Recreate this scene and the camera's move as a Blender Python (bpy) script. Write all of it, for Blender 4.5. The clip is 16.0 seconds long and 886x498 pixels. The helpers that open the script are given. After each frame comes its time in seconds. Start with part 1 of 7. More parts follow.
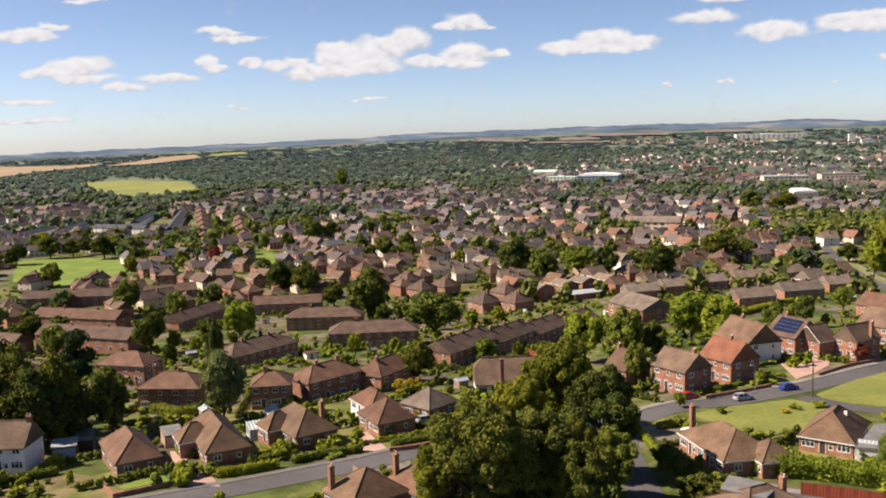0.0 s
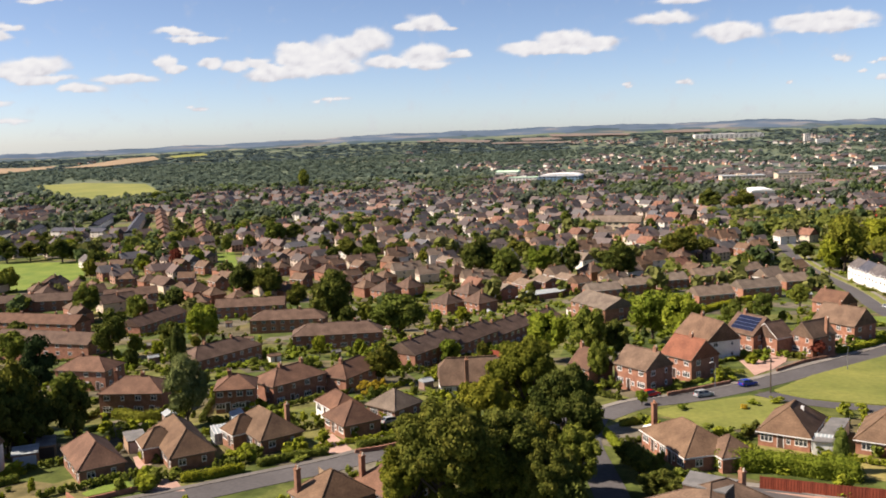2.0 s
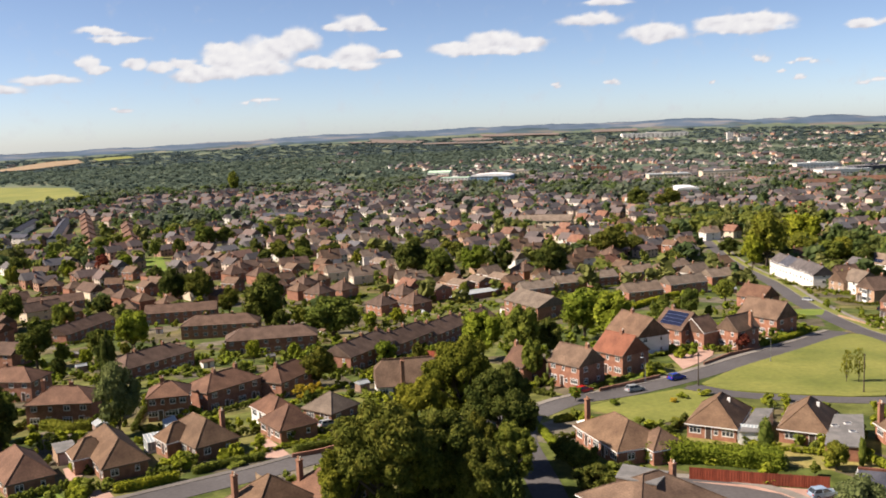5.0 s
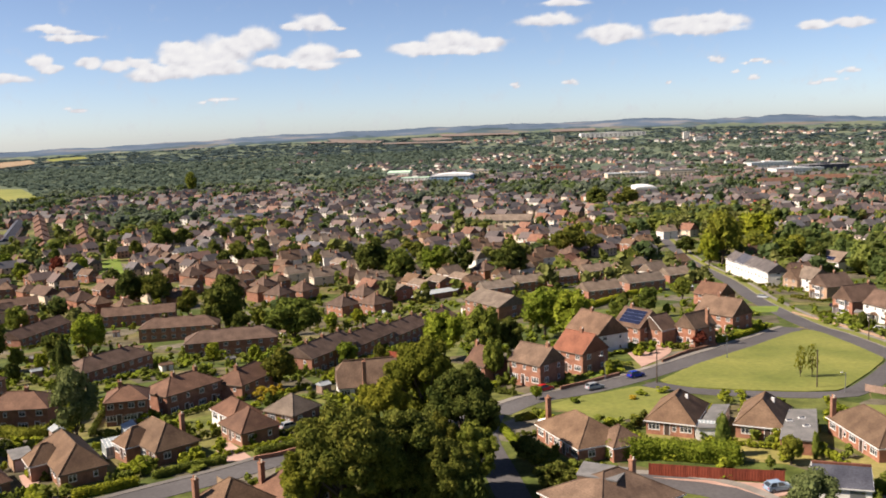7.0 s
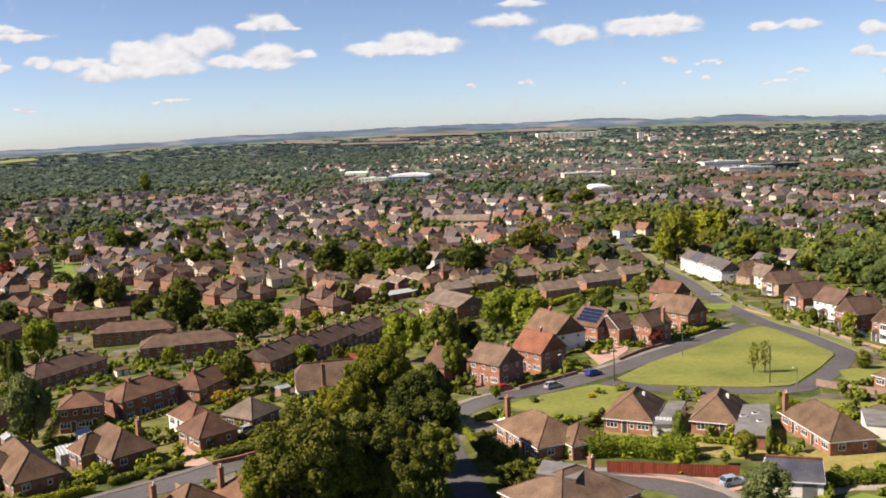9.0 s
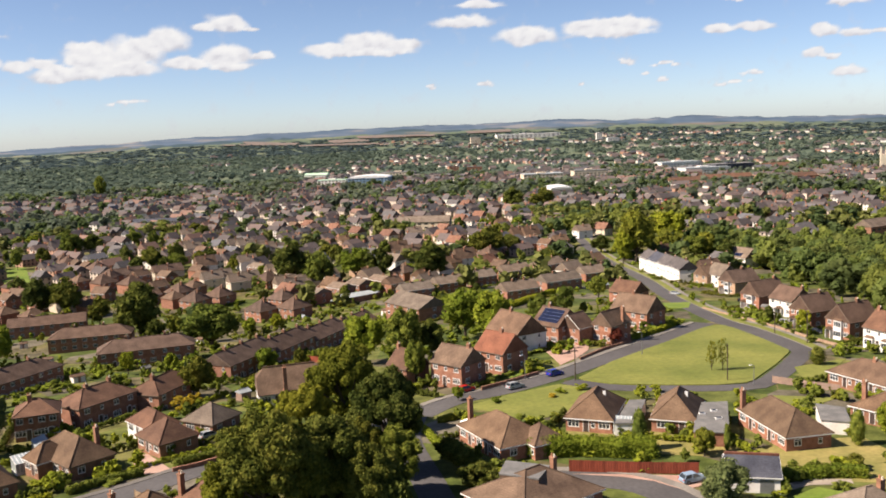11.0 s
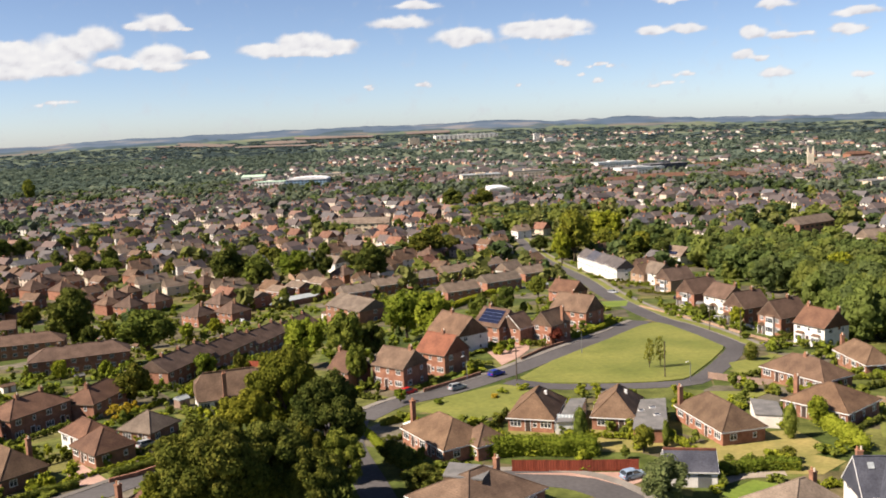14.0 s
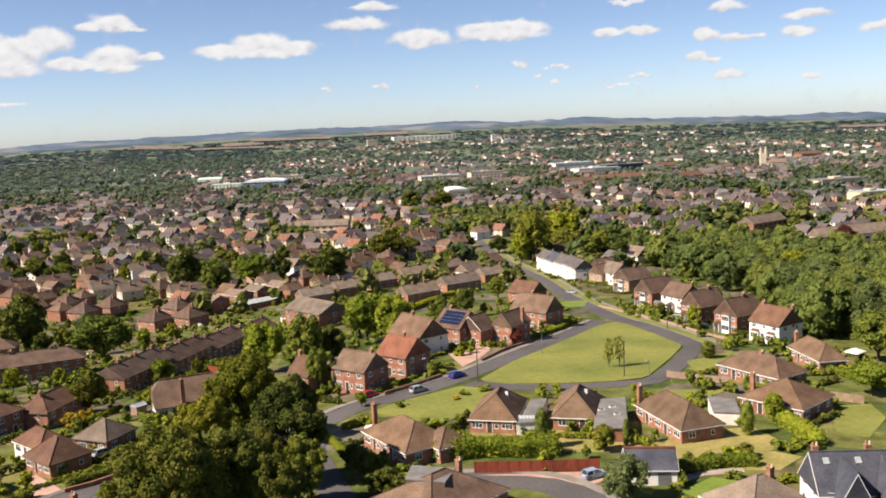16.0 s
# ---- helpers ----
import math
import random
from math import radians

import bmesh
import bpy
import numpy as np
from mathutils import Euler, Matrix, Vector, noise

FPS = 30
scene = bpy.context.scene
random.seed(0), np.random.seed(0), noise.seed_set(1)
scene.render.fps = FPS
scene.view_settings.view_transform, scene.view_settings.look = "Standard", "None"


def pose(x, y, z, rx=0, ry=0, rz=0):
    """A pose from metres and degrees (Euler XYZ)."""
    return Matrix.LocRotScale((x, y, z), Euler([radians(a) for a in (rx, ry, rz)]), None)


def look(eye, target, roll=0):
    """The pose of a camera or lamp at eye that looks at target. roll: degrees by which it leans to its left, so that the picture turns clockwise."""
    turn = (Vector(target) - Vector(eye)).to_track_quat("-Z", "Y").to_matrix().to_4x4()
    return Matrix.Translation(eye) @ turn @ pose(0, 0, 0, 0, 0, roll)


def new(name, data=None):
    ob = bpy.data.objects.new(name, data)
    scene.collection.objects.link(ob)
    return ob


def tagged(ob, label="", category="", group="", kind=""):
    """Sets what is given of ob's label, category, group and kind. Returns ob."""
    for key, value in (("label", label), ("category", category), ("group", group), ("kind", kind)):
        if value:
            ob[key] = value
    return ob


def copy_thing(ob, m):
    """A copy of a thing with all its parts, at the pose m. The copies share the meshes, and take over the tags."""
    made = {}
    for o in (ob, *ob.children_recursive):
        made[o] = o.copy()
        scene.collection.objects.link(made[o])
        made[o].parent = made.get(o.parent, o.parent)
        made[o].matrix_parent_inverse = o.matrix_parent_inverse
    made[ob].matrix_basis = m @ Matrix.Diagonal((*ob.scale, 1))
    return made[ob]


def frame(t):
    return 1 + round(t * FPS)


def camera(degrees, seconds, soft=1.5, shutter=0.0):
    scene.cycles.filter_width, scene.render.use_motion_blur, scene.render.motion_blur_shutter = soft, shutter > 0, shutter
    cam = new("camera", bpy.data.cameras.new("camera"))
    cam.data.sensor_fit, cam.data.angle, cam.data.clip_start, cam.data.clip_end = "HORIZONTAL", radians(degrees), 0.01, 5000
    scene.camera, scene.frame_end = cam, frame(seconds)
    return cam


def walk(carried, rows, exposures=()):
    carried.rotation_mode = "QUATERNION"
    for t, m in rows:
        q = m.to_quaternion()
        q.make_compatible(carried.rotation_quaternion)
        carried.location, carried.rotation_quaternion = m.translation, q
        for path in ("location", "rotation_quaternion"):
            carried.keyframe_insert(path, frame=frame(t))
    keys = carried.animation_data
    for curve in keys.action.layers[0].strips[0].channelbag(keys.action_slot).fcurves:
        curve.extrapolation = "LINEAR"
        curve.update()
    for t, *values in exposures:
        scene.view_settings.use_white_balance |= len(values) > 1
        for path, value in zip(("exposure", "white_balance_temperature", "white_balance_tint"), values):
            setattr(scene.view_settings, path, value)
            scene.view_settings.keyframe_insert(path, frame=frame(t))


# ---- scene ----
# ---- the camera: a slow turn on the spot, 50 m over the gardens ----
EXPOSURE = 1.12
cam = camera(52.21, 16.0, 1.85)


def turned(x, y, z, yaw, pitch, roll):
    """yaw to the left from +y, pitch up, roll as look() takes it, in degrees."""
    a, b = radians(yaw), radians(pitch)
    return look((x, y, z), (x - math.sin(a) * math.cos(b), y + math.cos(a) * math.cos(b), z + math.sin(b)), roll)


walk(cam, [
    (0, turned(0.29, 2.41, 53.09, 10.460, -7.294, -1.637)),
    (0.5, turned(0.27, 2.19, 53.15, 9.943, -7.301, -1.672)),
    (1, turned(0.26, 1.97, 53.22, 9.398, -7.297, -1.709)),
    (1.5, turned(0.25, 1.76, 53.28, 8.805, -7.304, -1.757)),
    (2, turned(0.24, 1.57, 53.34, 8.099, -7.317, -1.794)),
    (2.5, turned(0.22, 1.38, 53.40, 7.427, -7.345, -1.888)),
    (3, turned(0.21, 1.21, 53.46, 6.665, -7.368, -1.935)),
    (3.5, turned(0.19, 1.04, 53.52, 6.015, -7.390, -1.959)),
    (4, turned(0.17, 0.89, 53.58, 5.200, -7.403, -2.037)),
    (6.5, turned(0.07, 0.26, 53.85, 2.019, -7.495, -2.151)),
    (7, turned(0.05, 0.16, 53.90, 1.300, -7.537, -2.169)),
    (7.5, turned(0.02, 0.08, 53.95, 0.641, -7.562, -2.224)),
    (8, turned(0.00, 0.00, 54.00, -0.004, -7.574, -2.278)),
    (8.5, turned(-0.03, -0.07, 54.05, -0.657, -7.604, -2.255)),
    (9, turned(-0.05, -0.12, 54.10, -1.378, -7.621, -2.278)),
    (11.5, turned(-0.20, -0.25, 54.32, -4.565, -7.665, -2.417)),
    (12, turned(-0.23, -0.25, 54.36, -5.250, -7.689, -2.423)),
    (12.5, turned(-0.27, -0.23, 54.40, -5.805, -7.704, -2.454)),
    (13, turned(-0.30, -0.21, 54.44, -6.504, -7.720, -2.476)),
    (13.5, turned(-0.34, -0.17, 54.48, -7.109, -7.743, -2.473)),
    (14, turned(-0.37, -0.13, 54.52, -7.747, -7.759, -2.513)),
    (14.5, turned(-0.41, -0.07, 54.56, -8.346, -7.776, -2.512)),
    (15, turned(-0.45, -0.01, 54.60, -8.965, -7.778, -2.545)),
    (15.5, turned(-0.49, 0.07, 54.63, -9.619, -7.792, -2.593)),
    (16, turned(-0.53, 0.15, 54.66, -10.368, -7.790, -2.653)),
], exposures=[(0, EXPOSURE + 0.1, 6500, 12.5), (16, EXPOSURE + 0.13, 6500, 11)])

# ---- light: sun from the left; clear sky ----
SUN_AZ, SUN_EL = radians(-99), radians(43)   # azimuth from +y, clockwise
world = bpy.data.worlds.new("sky")
scene.world = world
world.use_nodes = True
wn = world.node_tree.nodes
sky = wn.new("ShaderNodeTexSky")
sky.sky_type, sky.sun_disc = "NISHITA", False
sky.sun_elevation, sky.sun_rotation = SUN_EL, SUN_AZ
sky.altitude, sky.air_density, sky.dust_density, sky.ozone_density = 50, 0.58, 0.42, 3.2
wn["Background"].inputs[1].default_value = 0.061
tint = wn.new("ShaderNodeMix")
tint.data_type, tint.blend_type = "RGBA", "MULTIPLY"
tint.inputs[0].default_value, tint.inputs[7].default_value = 1.0, (1.15, 1.045, 0.985, 1)
world.node_tree.links.new(sky.outputs[0], tint.inputs[6])
world.node_tree.links.new(tint.outputs[2], wn["Background"].inputs[0])
sun = new("sun", bpy.data.lights.new("sun", "SUN"))
sun.data.energy, sun.data.angle, sun.data.color = 5.0, radians(0.5), (1.0, 0.85, 0.69)
toward = Vector((math.sin(SUN_AZ) * math.cos(SUN_EL), math.cos(SUN_AZ) * math.cos(SUN_EL), math.sin(SUN_EL)))
sun.matrix_world = look(toward * 300, (0, 0, 0))


# ---- materials ----
def material(name, rough=0.8, metal=0.0, spec=0.3):
    m = bpy.data.materials.new(name)
    m.use_nodes = True
    b = m.node_tree.nodes["Principled BSDF"]
    b.inputs["Roughness"].default_value, b.inputs["Metallic"].default_value = rough, metal
    b.inputs["Specular IOR Level"].default_value = spec
    return m, m.node_tree.nodes, m.node_tree.links, b


def ramp(nodes, stops):
    r = nodes.new("ShaderNodeValToRGB")
    while len(r.color_ramp.elements) < len(stops):
        r.color_ramp.elements.new(0.5)
    for e, (p, c) in zip(r.color_ramp.elements, stops):
        e.position, e.color = p, (*c, 1)
    return r


def noise_tex(nodes, links, scale, detail=4, source="Object", stretch=None):
    tc = nodes.new("ShaderNodeTexCoord")
    n = nodes.new("ShaderNodeTexNoise")
    n.inputs["Scale"].default_value, n.inputs["Detail"].default_value = scale, detail
    out = tc.outputs[source]
    if stretch:
        mp = nodes.new("ShaderNodeMapping")
        mp.inputs["Scale"].default_value = stretch
        links.new(out, mp.inputs[0])
        out = mp.outputs[0]
    links.new(out, n.inputs["Vector"])
    return n


def mix(nodes, links, kind, fac, a, b):
    m = nodes.new("ShaderNodeMix")
    m.data_type, m.blend_type = "RGBA", kind
    for i, v in ((0, fac), (6, a), (7, b)):
        if isinstance(v, bpy.types.NodeSocket):
            links.new(v, m.inputs[i])
        else:
            m.inputs[i].default_value = (*v, 1) if i else v
    return m.outputs[2]


def mottled(name, dark, light, big=0.6, small=6.0, rough=0.85, spread=0.0, bump=0.0, source="Object", metal=0.0, spec=0.25):
    """Two scales of variation between two colours, and a shift from object to object."""
    m, n, l, b = material(name, rough, metal, spec)
    n1, n2 = noise_tex(n, l, big, 5, source), noise_tex(n, l, small, 6, source)
    r1 = ramp(n, [(0.3, dark), (0.7, light)])
    l.new(n1.outputs[0], r1.inputs[0])
    r2 = ramp(n, [(0.25, (0.55, 0.55, 0.55)), (0.75, (1.0, 1.0, 1.0))])
    l.new(n2.outputs[0], r2.inputs[0])
    col = mix(n, l, "MULTIPLY", 0.7, r1.outputs[0], r2.outputs[0])
    if spread:
        info = n.new("ShaderNodeObjectInfo")
        r3 = ramp(n, [(0.0, (1 - spread, 1 - spread, 1 - spread)), (0.5, (1, 1 - spread * 0.3, 1 - spread * 0.5)), (1.0, (1, 1, 1))])
        l.new(info.outputs["Random"], r3.inputs[0])
        col = mix(n, l, "MULTIPLY", 1.0, col, r3.outputs[0])
    l.new(col, b.inputs["Base Color"])
    if bump:
        bp = n.new("ShaderNodeBump")
        bp.inputs["Strength"].default_value, bp.inputs["Distance"].default_value = bump, 0.05
        l.new(n2.outputs[0], bp.inputs["Height"])
        l.new(bp.outputs[0], b.inputs["Normal"])
    return m


def tiled(name, dark, light, spread=0.25):
    """Roof tiles: courses of 0.3 m that follow the height, patchy weathering and lichen."""
    m, n, l, b = material(name, 0.85, 0, 0.2)
    tc = n.new("ShaderNodeTexCoord")
    info = n.new("ShaderNodeObjectInfo")
    n1, n2 = noise_tex(n, l, 0.35, 5), noise_tex(n, l, 3.5, 6)
    sep = n.new("ShaderNodeSeparateXYZ")
    l.new(tc.outputs["Object"], sep.inputs[0])
    saw = n.new("ShaderNodeMath")
    saw.operation, saw.inputs[1].default_value = "MULTIPLY", 5.5
    l.new(sep.outputs[2], saw.inputs[0])
    fr = n.new("ShaderNodeMath")
    fr.operation = "FRACT"
    l.new(saw.outputs[0], fr.inputs[0])
    r1 = ramp(n, [(0.3, dark), (0.7, light)])
    l.new(n1.outputs[0], r1.inputs[0])
    r2 = ramp(n, [(0.3, (0.55, 0.55, 0.55)), (0.7, (1, 1, 1))])
    l.new(n2.outputs[0], r2.inputs[0])
    r4 = ramp(n, [(0.0, (0.62, 0.62, 0.62)), (0.25, (1, 1, 1))])
    l.new(fr.outputs[0], r4.inputs[0])
    r3 = ramp(n, [(0.0, (1 - spread,) * 3), (0.5, (1.0, 1 - spread * 0.35, 1 - spread * 0.6)), (1.0, (1, 1, 1))])
    l.new(info.outputs["Random"], r3.inputs[0])
    col = mix(n, l, "MULTIPLY", 0.8, r1.outputs[0], r2.outputs[0])
    col = mix(n, l, "MULTIPLY", 0.6, col, r4.outputs[0])
    col = mix(n, l, "MULTIPLY", 1.0, col, r3.outputs[0])
    l.new(col, b.inputs["Base Color"])
    bp = n.new("ShaderNodeBump")
    bp.inputs["Strength"].default_value, bp.inputs["Distance"].default_value = 0.6, 0.04
    l.new(fr.outputs[0], bp.inputs["Height"])
    l.new(bp.outputs[0], b.inputs["Normal"])
    return m


def leafy(name, a, b_, c, through_light=0.25, clumps=6.0, single=0.5):
    """Leaves: each clump its own green, each tree its own cast."""
    m = bpy.data.materials.new(name)
    m.use_nodes = True
    n, l = m.node_tree.nodes, m.node_tree.links
    n.remove(n["Principled BSDF"])
    geo, info = n.new("ShaderNodeNewGeometry"), n.new("ShaderNodeObjectInfo")
    r = ramp(n, [(0.0, a), (0.5, b_), (1.0, c)])
    clump = noise_tex(n, l, clumps, 3)
    spread_ = n.new("ShaderNodeMapRange")
    spread_.inputs[1].default_value, spread_.inputs[2].default_value = 0.34, 0.66
    l.new(clump.outputs[0], spread_.inputs[0])
    both = n.new("ShaderNodeMath")
    both.operation, both.inputs[1].default_value = "MULTIPLY_ADD", single
    half = n.new("ShaderNodeMath")
    half.operation, half.inputs[1].default_value = "MULTIPLY", 1 - single
    l.new(spread_.outputs[0], half.inputs[0])
    l.new(geo.outputs["Random Per Island"], both.inputs[0])
    l.new(half.outputs[0], both.inputs[2])
    l.new(both.outputs[0], r.inputs[0])
    r2 = ramp(n, [(0.0, (0.62, 0.68, 0.7)), (0.5, (1.0, 1.0, 0.9)), (1.0, (1.2, 1.05, 0.75))])
    l.new(info.outputs["Random"], r2.inputs[0])
    col = mix(n, l, "MULTIPLY", 1.0, r.outputs[0], r2.outputs[0])
    d, t, s = n.new("ShaderNodeBsdfDiffuse"), n.new("ShaderNodeBsdfTranslucent"), n.new("ShaderNodeMixShader")
    l.new(col, d.inputs[0])
    l.new(col, t.inputs[0])
    s.inputs[0].default_value = through_light
    l.new(d.outputs[0], s.inputs[1])
    l.new(t.outputs[0], s.inputs[2])
    l.new(s.outputs[0], n["Material Output"].inputs[0])
    return m


def plain(name, c, rough=0.6, metal=0.0, spec=0.4):
    return mottled(name, tuple(v * 0.85 for v in c), c, 0.8, 9.0, rough, 0, 0, "Object", metal, spec)


TILE_BROWN = tiled("roof_tiles_brown", (0.096, 0.064, 0.046), (0.198, 0.136, 0.096))
TILE_TAN = tiled("roof_tiles_tan", (0.105, 0.067, 0.044), (0.2, 0.135, 0.088))
TILE_DARK = tiled("roof_tiles_dark_brown", (0.083, 0.056, 0.044), (0.158, 0.11, 0.086))
TILE_RED = tiled("roof_tiles_red", (0.16, 0.068, 0.045), (0.275, 0.122, 0.078))
TILE_ROSE = tiled("roof_tiles_rose", (0.17, 0.088, 0.062), (0.27, 0.15, 0.108))
TILE_RUST = tiled("roof_tiles_rust", (0.108, 0.06, 0.042), (0.192, 0.111, 0.075))
TILE_GREY = tiled("roof_tiles_grey", (0.14, 0.112, 0.09), (0.25, 0.205, 0.165))
TILE_ASH = tiled("roof_tiles_ash_grey", (0.078, 0.074, 0.078), (0.138, 0.13, 0.132))
SLATE = tiled("roof_slates", (0.045, 0.05, 0.07), (0.09, 0.097, 0.125), 0.1)
FELT = mottled("roofing_felt", (0.12, 0.12, 0.12), (0.2, 0.195, 0.19), 0.5, 4)
FELT_LIGHT = mottled("pale_roofing_felt", (0.25, 0.28, 0.3), (0.36, 0.39, 0.41), 0.5, 4)
BRICK_RED = mottled("red_brick", (0.235, 0.112, 0.075), (0.38, 0.195, 0.132), 0.9, 14, 0.9, 0.2, 0.2)
BRICK_BROWN = mottled("brown_brick", (0.2, 0.106, 0.07), (0.33, 0.18, 0.12), 0.9, 14, 0.9, 0.2, 0.2)
BRICK_PALE = mottled("buff_brick", (0.33, 0.22, 0.15), (0.45, 0.32, 0.22), 0.9, 14, 0.9, 0.15, 0.2)
RENDER = mottled("white_render", (0.66, 0.64, 0.6), (0.8, 0.79, 0.76), 0.5, 8, 0.85, 0.1)
CREAM = mottled("cream_render", (0.55, 0.47, 0.36), (0.7, 0.62, 0.5), 0.5, 8, 0.85, 0.15)
WHITE = plain("white_paint", (0.8, 0.8, 0.79), 0.5)
GLASS = plain("dark_window_glass", (0.035, 0.042, 0.05), 0.12, 0.0, 0.6)
TRIM_BROWN = plain("brown_trim_paint", (0.16, 0.12, 0.09), 0.6)
DOOR_DARK = plain("dark_door_paint", (0.07, 0.05, 0.045), 0.4)
CLAY = plain("clay_pot", (0.42, 0.2, 0.11), 0.8)
POT_PALE = plain("pale_chimney_pot", (0.62, 0.55, 0.45), 0.8)
GREY_METAL = plain("grey_metal", (0.3, 0.31, 0.32), 0.45, 0.6)
SOLAR = plain("solar_cells", (0.012, 0.018, 0.05), 0.12, 0.0, 0.6)
TARMAC = mottled("tarmac", (0.07, 0.066, 0.068), (0.104, 0.099, 0.101), 0.08, 1.5, 0.9, source="Object")
PAVING = mottled("pavement_slabs", (0.17, 0.155, 0.138), (0.25, 0.23, 0.205), 0.2, 3)
PAVING_WORN = mottled("worn_tarmac_pavement", (0.1, 0.092, 0.086), (0.16, 0.148, 0.136), 0.2, 3)
PAVERS = mottled("pink_block_paving", (0.33, 0.21, 0.17), (0.46, 0.31, 0.25), 0.3, 5)
GRAVEL = mottled("gravel_drive", (0.26, 0.22, 0.18), (0.38, 0.33, 0.27), 0.3, 5)
LAWN = mottled("mown_lawn", (0.12, 0.142, 0.028), (0.21, 0.215, 0.05), 0.06, 0.9, 0.95)
LAWN_LUSH = mottled("lush_lawn", (0.1, 0.16, 0.02), (0.17, 0.22, 0.035), 0.1, 1.2, 0.95)
LAWN_DRY = mottled("dry_lawn", (0.15, 0.155, 0.04), (0.33, 0.265, 0.095), 0.16, 1.3, 0.95)
STUBBLE = mottled("stubble_field", (0.23, 0.17, 0.105), (0.32, 0.24, 0.15), 0.01, 0.15, 0.95)
FAR_STUBBLE = mottled("distant_stubble", (0.14, 0.115, 0.1), (0.2, 0.16, 0.135), 0.01, 0.15, 0.95)
PASTURE = mottled("pasture", (0.13, 0.16, 0.035), (0.24, 0.24, 0.06), 0.015, 0.2, 0.95)
FENCE_RED = mottled("red_stained_boards", (0.17, 0.042, 0.024), (0.27, 0.065, 0.036), 0.8, 7, 0.75, 0.2)
FENCE_WOOD = mottled("weathered_boards", (0.2, 0.14, 0.09), (0.33, 0.25, 0.17), 0.8, 7, 0.85, 0.2)
FENCE_PINK = mottled("pinkish_boards", (0.24, 0.17, 0.14), (0.34, 0.25, 0.2), 0.8, 7, 0.85, 0.2)
BARK = mottled("bark", (0.05, 0.038, 0.028), (0.12, 0.095, 0.07), 0.8, 8, 0.95, 0, 0.4)
LEAF_DARK = leafy("dark_leaves", (0.03, 0.045, 0.013), (0.08, 0.096, 0.023), (0.168, 0.172, 0.042))
LEAF_MID = leafy("green_leaves", (0.054, 0.076, 0.017), (0.128, 0.153, 0.03), (0.225, 0.24, 0.05))
LEAF_LIGHT = leafy("bright_leaves", (0.085, 0.12, 0.017), (0.17, 0.208, 0.026), (0.265, 0.288, 0.046))
LEAF_HEDGE = leafy("sunny_hedge_leaves", (0.11, 0.145, 0.018), (0.21, 0.245, 0.028), (0.31, 0.33, 0.045))
LEAF_GOLD = leafy("golden_leaves", (0.2, 0.16, 0.02), (0.34, 0.25, 0.03), (0.42, 0.32, 0.05))
LEAF_RED = leafy("copper_leaves", (0.06, 0.02, 0.018), (0.12, 0.035, 0.03), (0.17, 0.06, 0.04))
LEAF_CONIFER = leafy("conifer_needles", (0.02, 0.034, 0.014), (0.042, 0.062, 0.022), (0.075, 0.095, 0.035), 0.12)
WOODLAND = leafy("woodland_leaves", (0.088, 0.122, 0.042), (0.138, 0.182, 0.058), (0.19, 0.235, 0.076), 0.5, 0.12, 0.3)
WOOD_PALE = leafy("pale_woodland_leaves", (0.118, 0.158, 0.046), (0.178, 0.222, 0.06), (0.235, 0.275, 0.084), 0.5, 0.12, 0.3)
WOOD_DEEP = leafy("deep_woodland_leaves", (0.065, 0.095, 0.042), (0.105, 0.145, 0.06), (0.155, 0.195, 0.08), 0.5, 0.12, 0.2)
LEAF_OLIVE = leafy("grey_olive_leaves", (0.055, 0.076, 0.032), (0.11, 0.135, 0.056), (0.17, 0.19, 0.085))
# Distance haze is painted into the next two leaf colours as blue-grey.
HAZE_TINTED_WOOD = leafy("haze_tinted_wood_leaves", (0.09, 0.122, 0.108), (0.122, 0.16, 0.138), (0.158, 0.2, 0.155), 0.5, 0.02, 0.25)
HAZE_TINTED_HORIZON_WOOD = leafy("haze_tinted_horizon_leaves", (0.08, 0.112, 0.125), (0.095, 0.13, 0.142), (0.112, 0.148, 0.152), 0.5, 0.006, 0.2)
LEAF_YELLOW = leafy("yellow_olive_leaves", (0.075, 0.085, 0.014), (0.17, 0.172, 0.024), (0.29, 0.265, 0.04))


# ---- the lie of the land: a hillside that falls to a broad valley, with downs at the horizon ----
def land(x, y):
    r, az = math.hypot(x, y), math.degrees(math.atan2(x, y))
    k = min(1.0, max(0.0, (az + 10) / 25))
    k = k * k * (3 - 2 * k)
    r0, r1 = 110 + 20 * k, 430 + 130 * k
    t = min(1.0, max(0.0, (r - r0) / (r1 - r0)))
    z = -26 * t * t * (3 - 2 * t)
    if r > 2000:
        k = min(1.0, (r - 2000) / 2650)
        sky_line = 34 + 22 * math.exp(-((az - 6) / 17) ** 2) - 34 * max(0, (abs(az - 3) - 15) / 22) + 5 * noise.noise((az * 0.35, 1.0, 0)) + 3 * noise.noise((az * 1.3, 4.0, 0))
        sky_line = max(sky_line, -20) if abs(az) < 60 else 10
        z += (sky_line + 26) * (k ** 1.5) * (1 + 0.2 * noise.noise((az * 0.25, r * 0.004, 2.0)) * (1 - k)) + 2 * noise.noise((az * 0.9, r * 0.01, 7)) * k
    return z


# ---- mesh helpers ----
def part(name, bm, mat, parent, label=""):
    me = bpy.data.meshes.new(name)
    bm.to_mesh(me)
    bm.free()
    me.materials.append(mat)
    ob = new(name, me)
    ob.parent = parent
    return tagged(ob, label)


def shared(name, me, parent, m):
    ob = new(name, me)
    ob.parent = parent
    ob.matrix_basis = m
    return ob


def mesh_of(name, bm, mat):
    me = bpy.data.meshes.new(name)
    bm.to_mesh(me)
    bm.free()
    me.materials.append(mat)
    return me


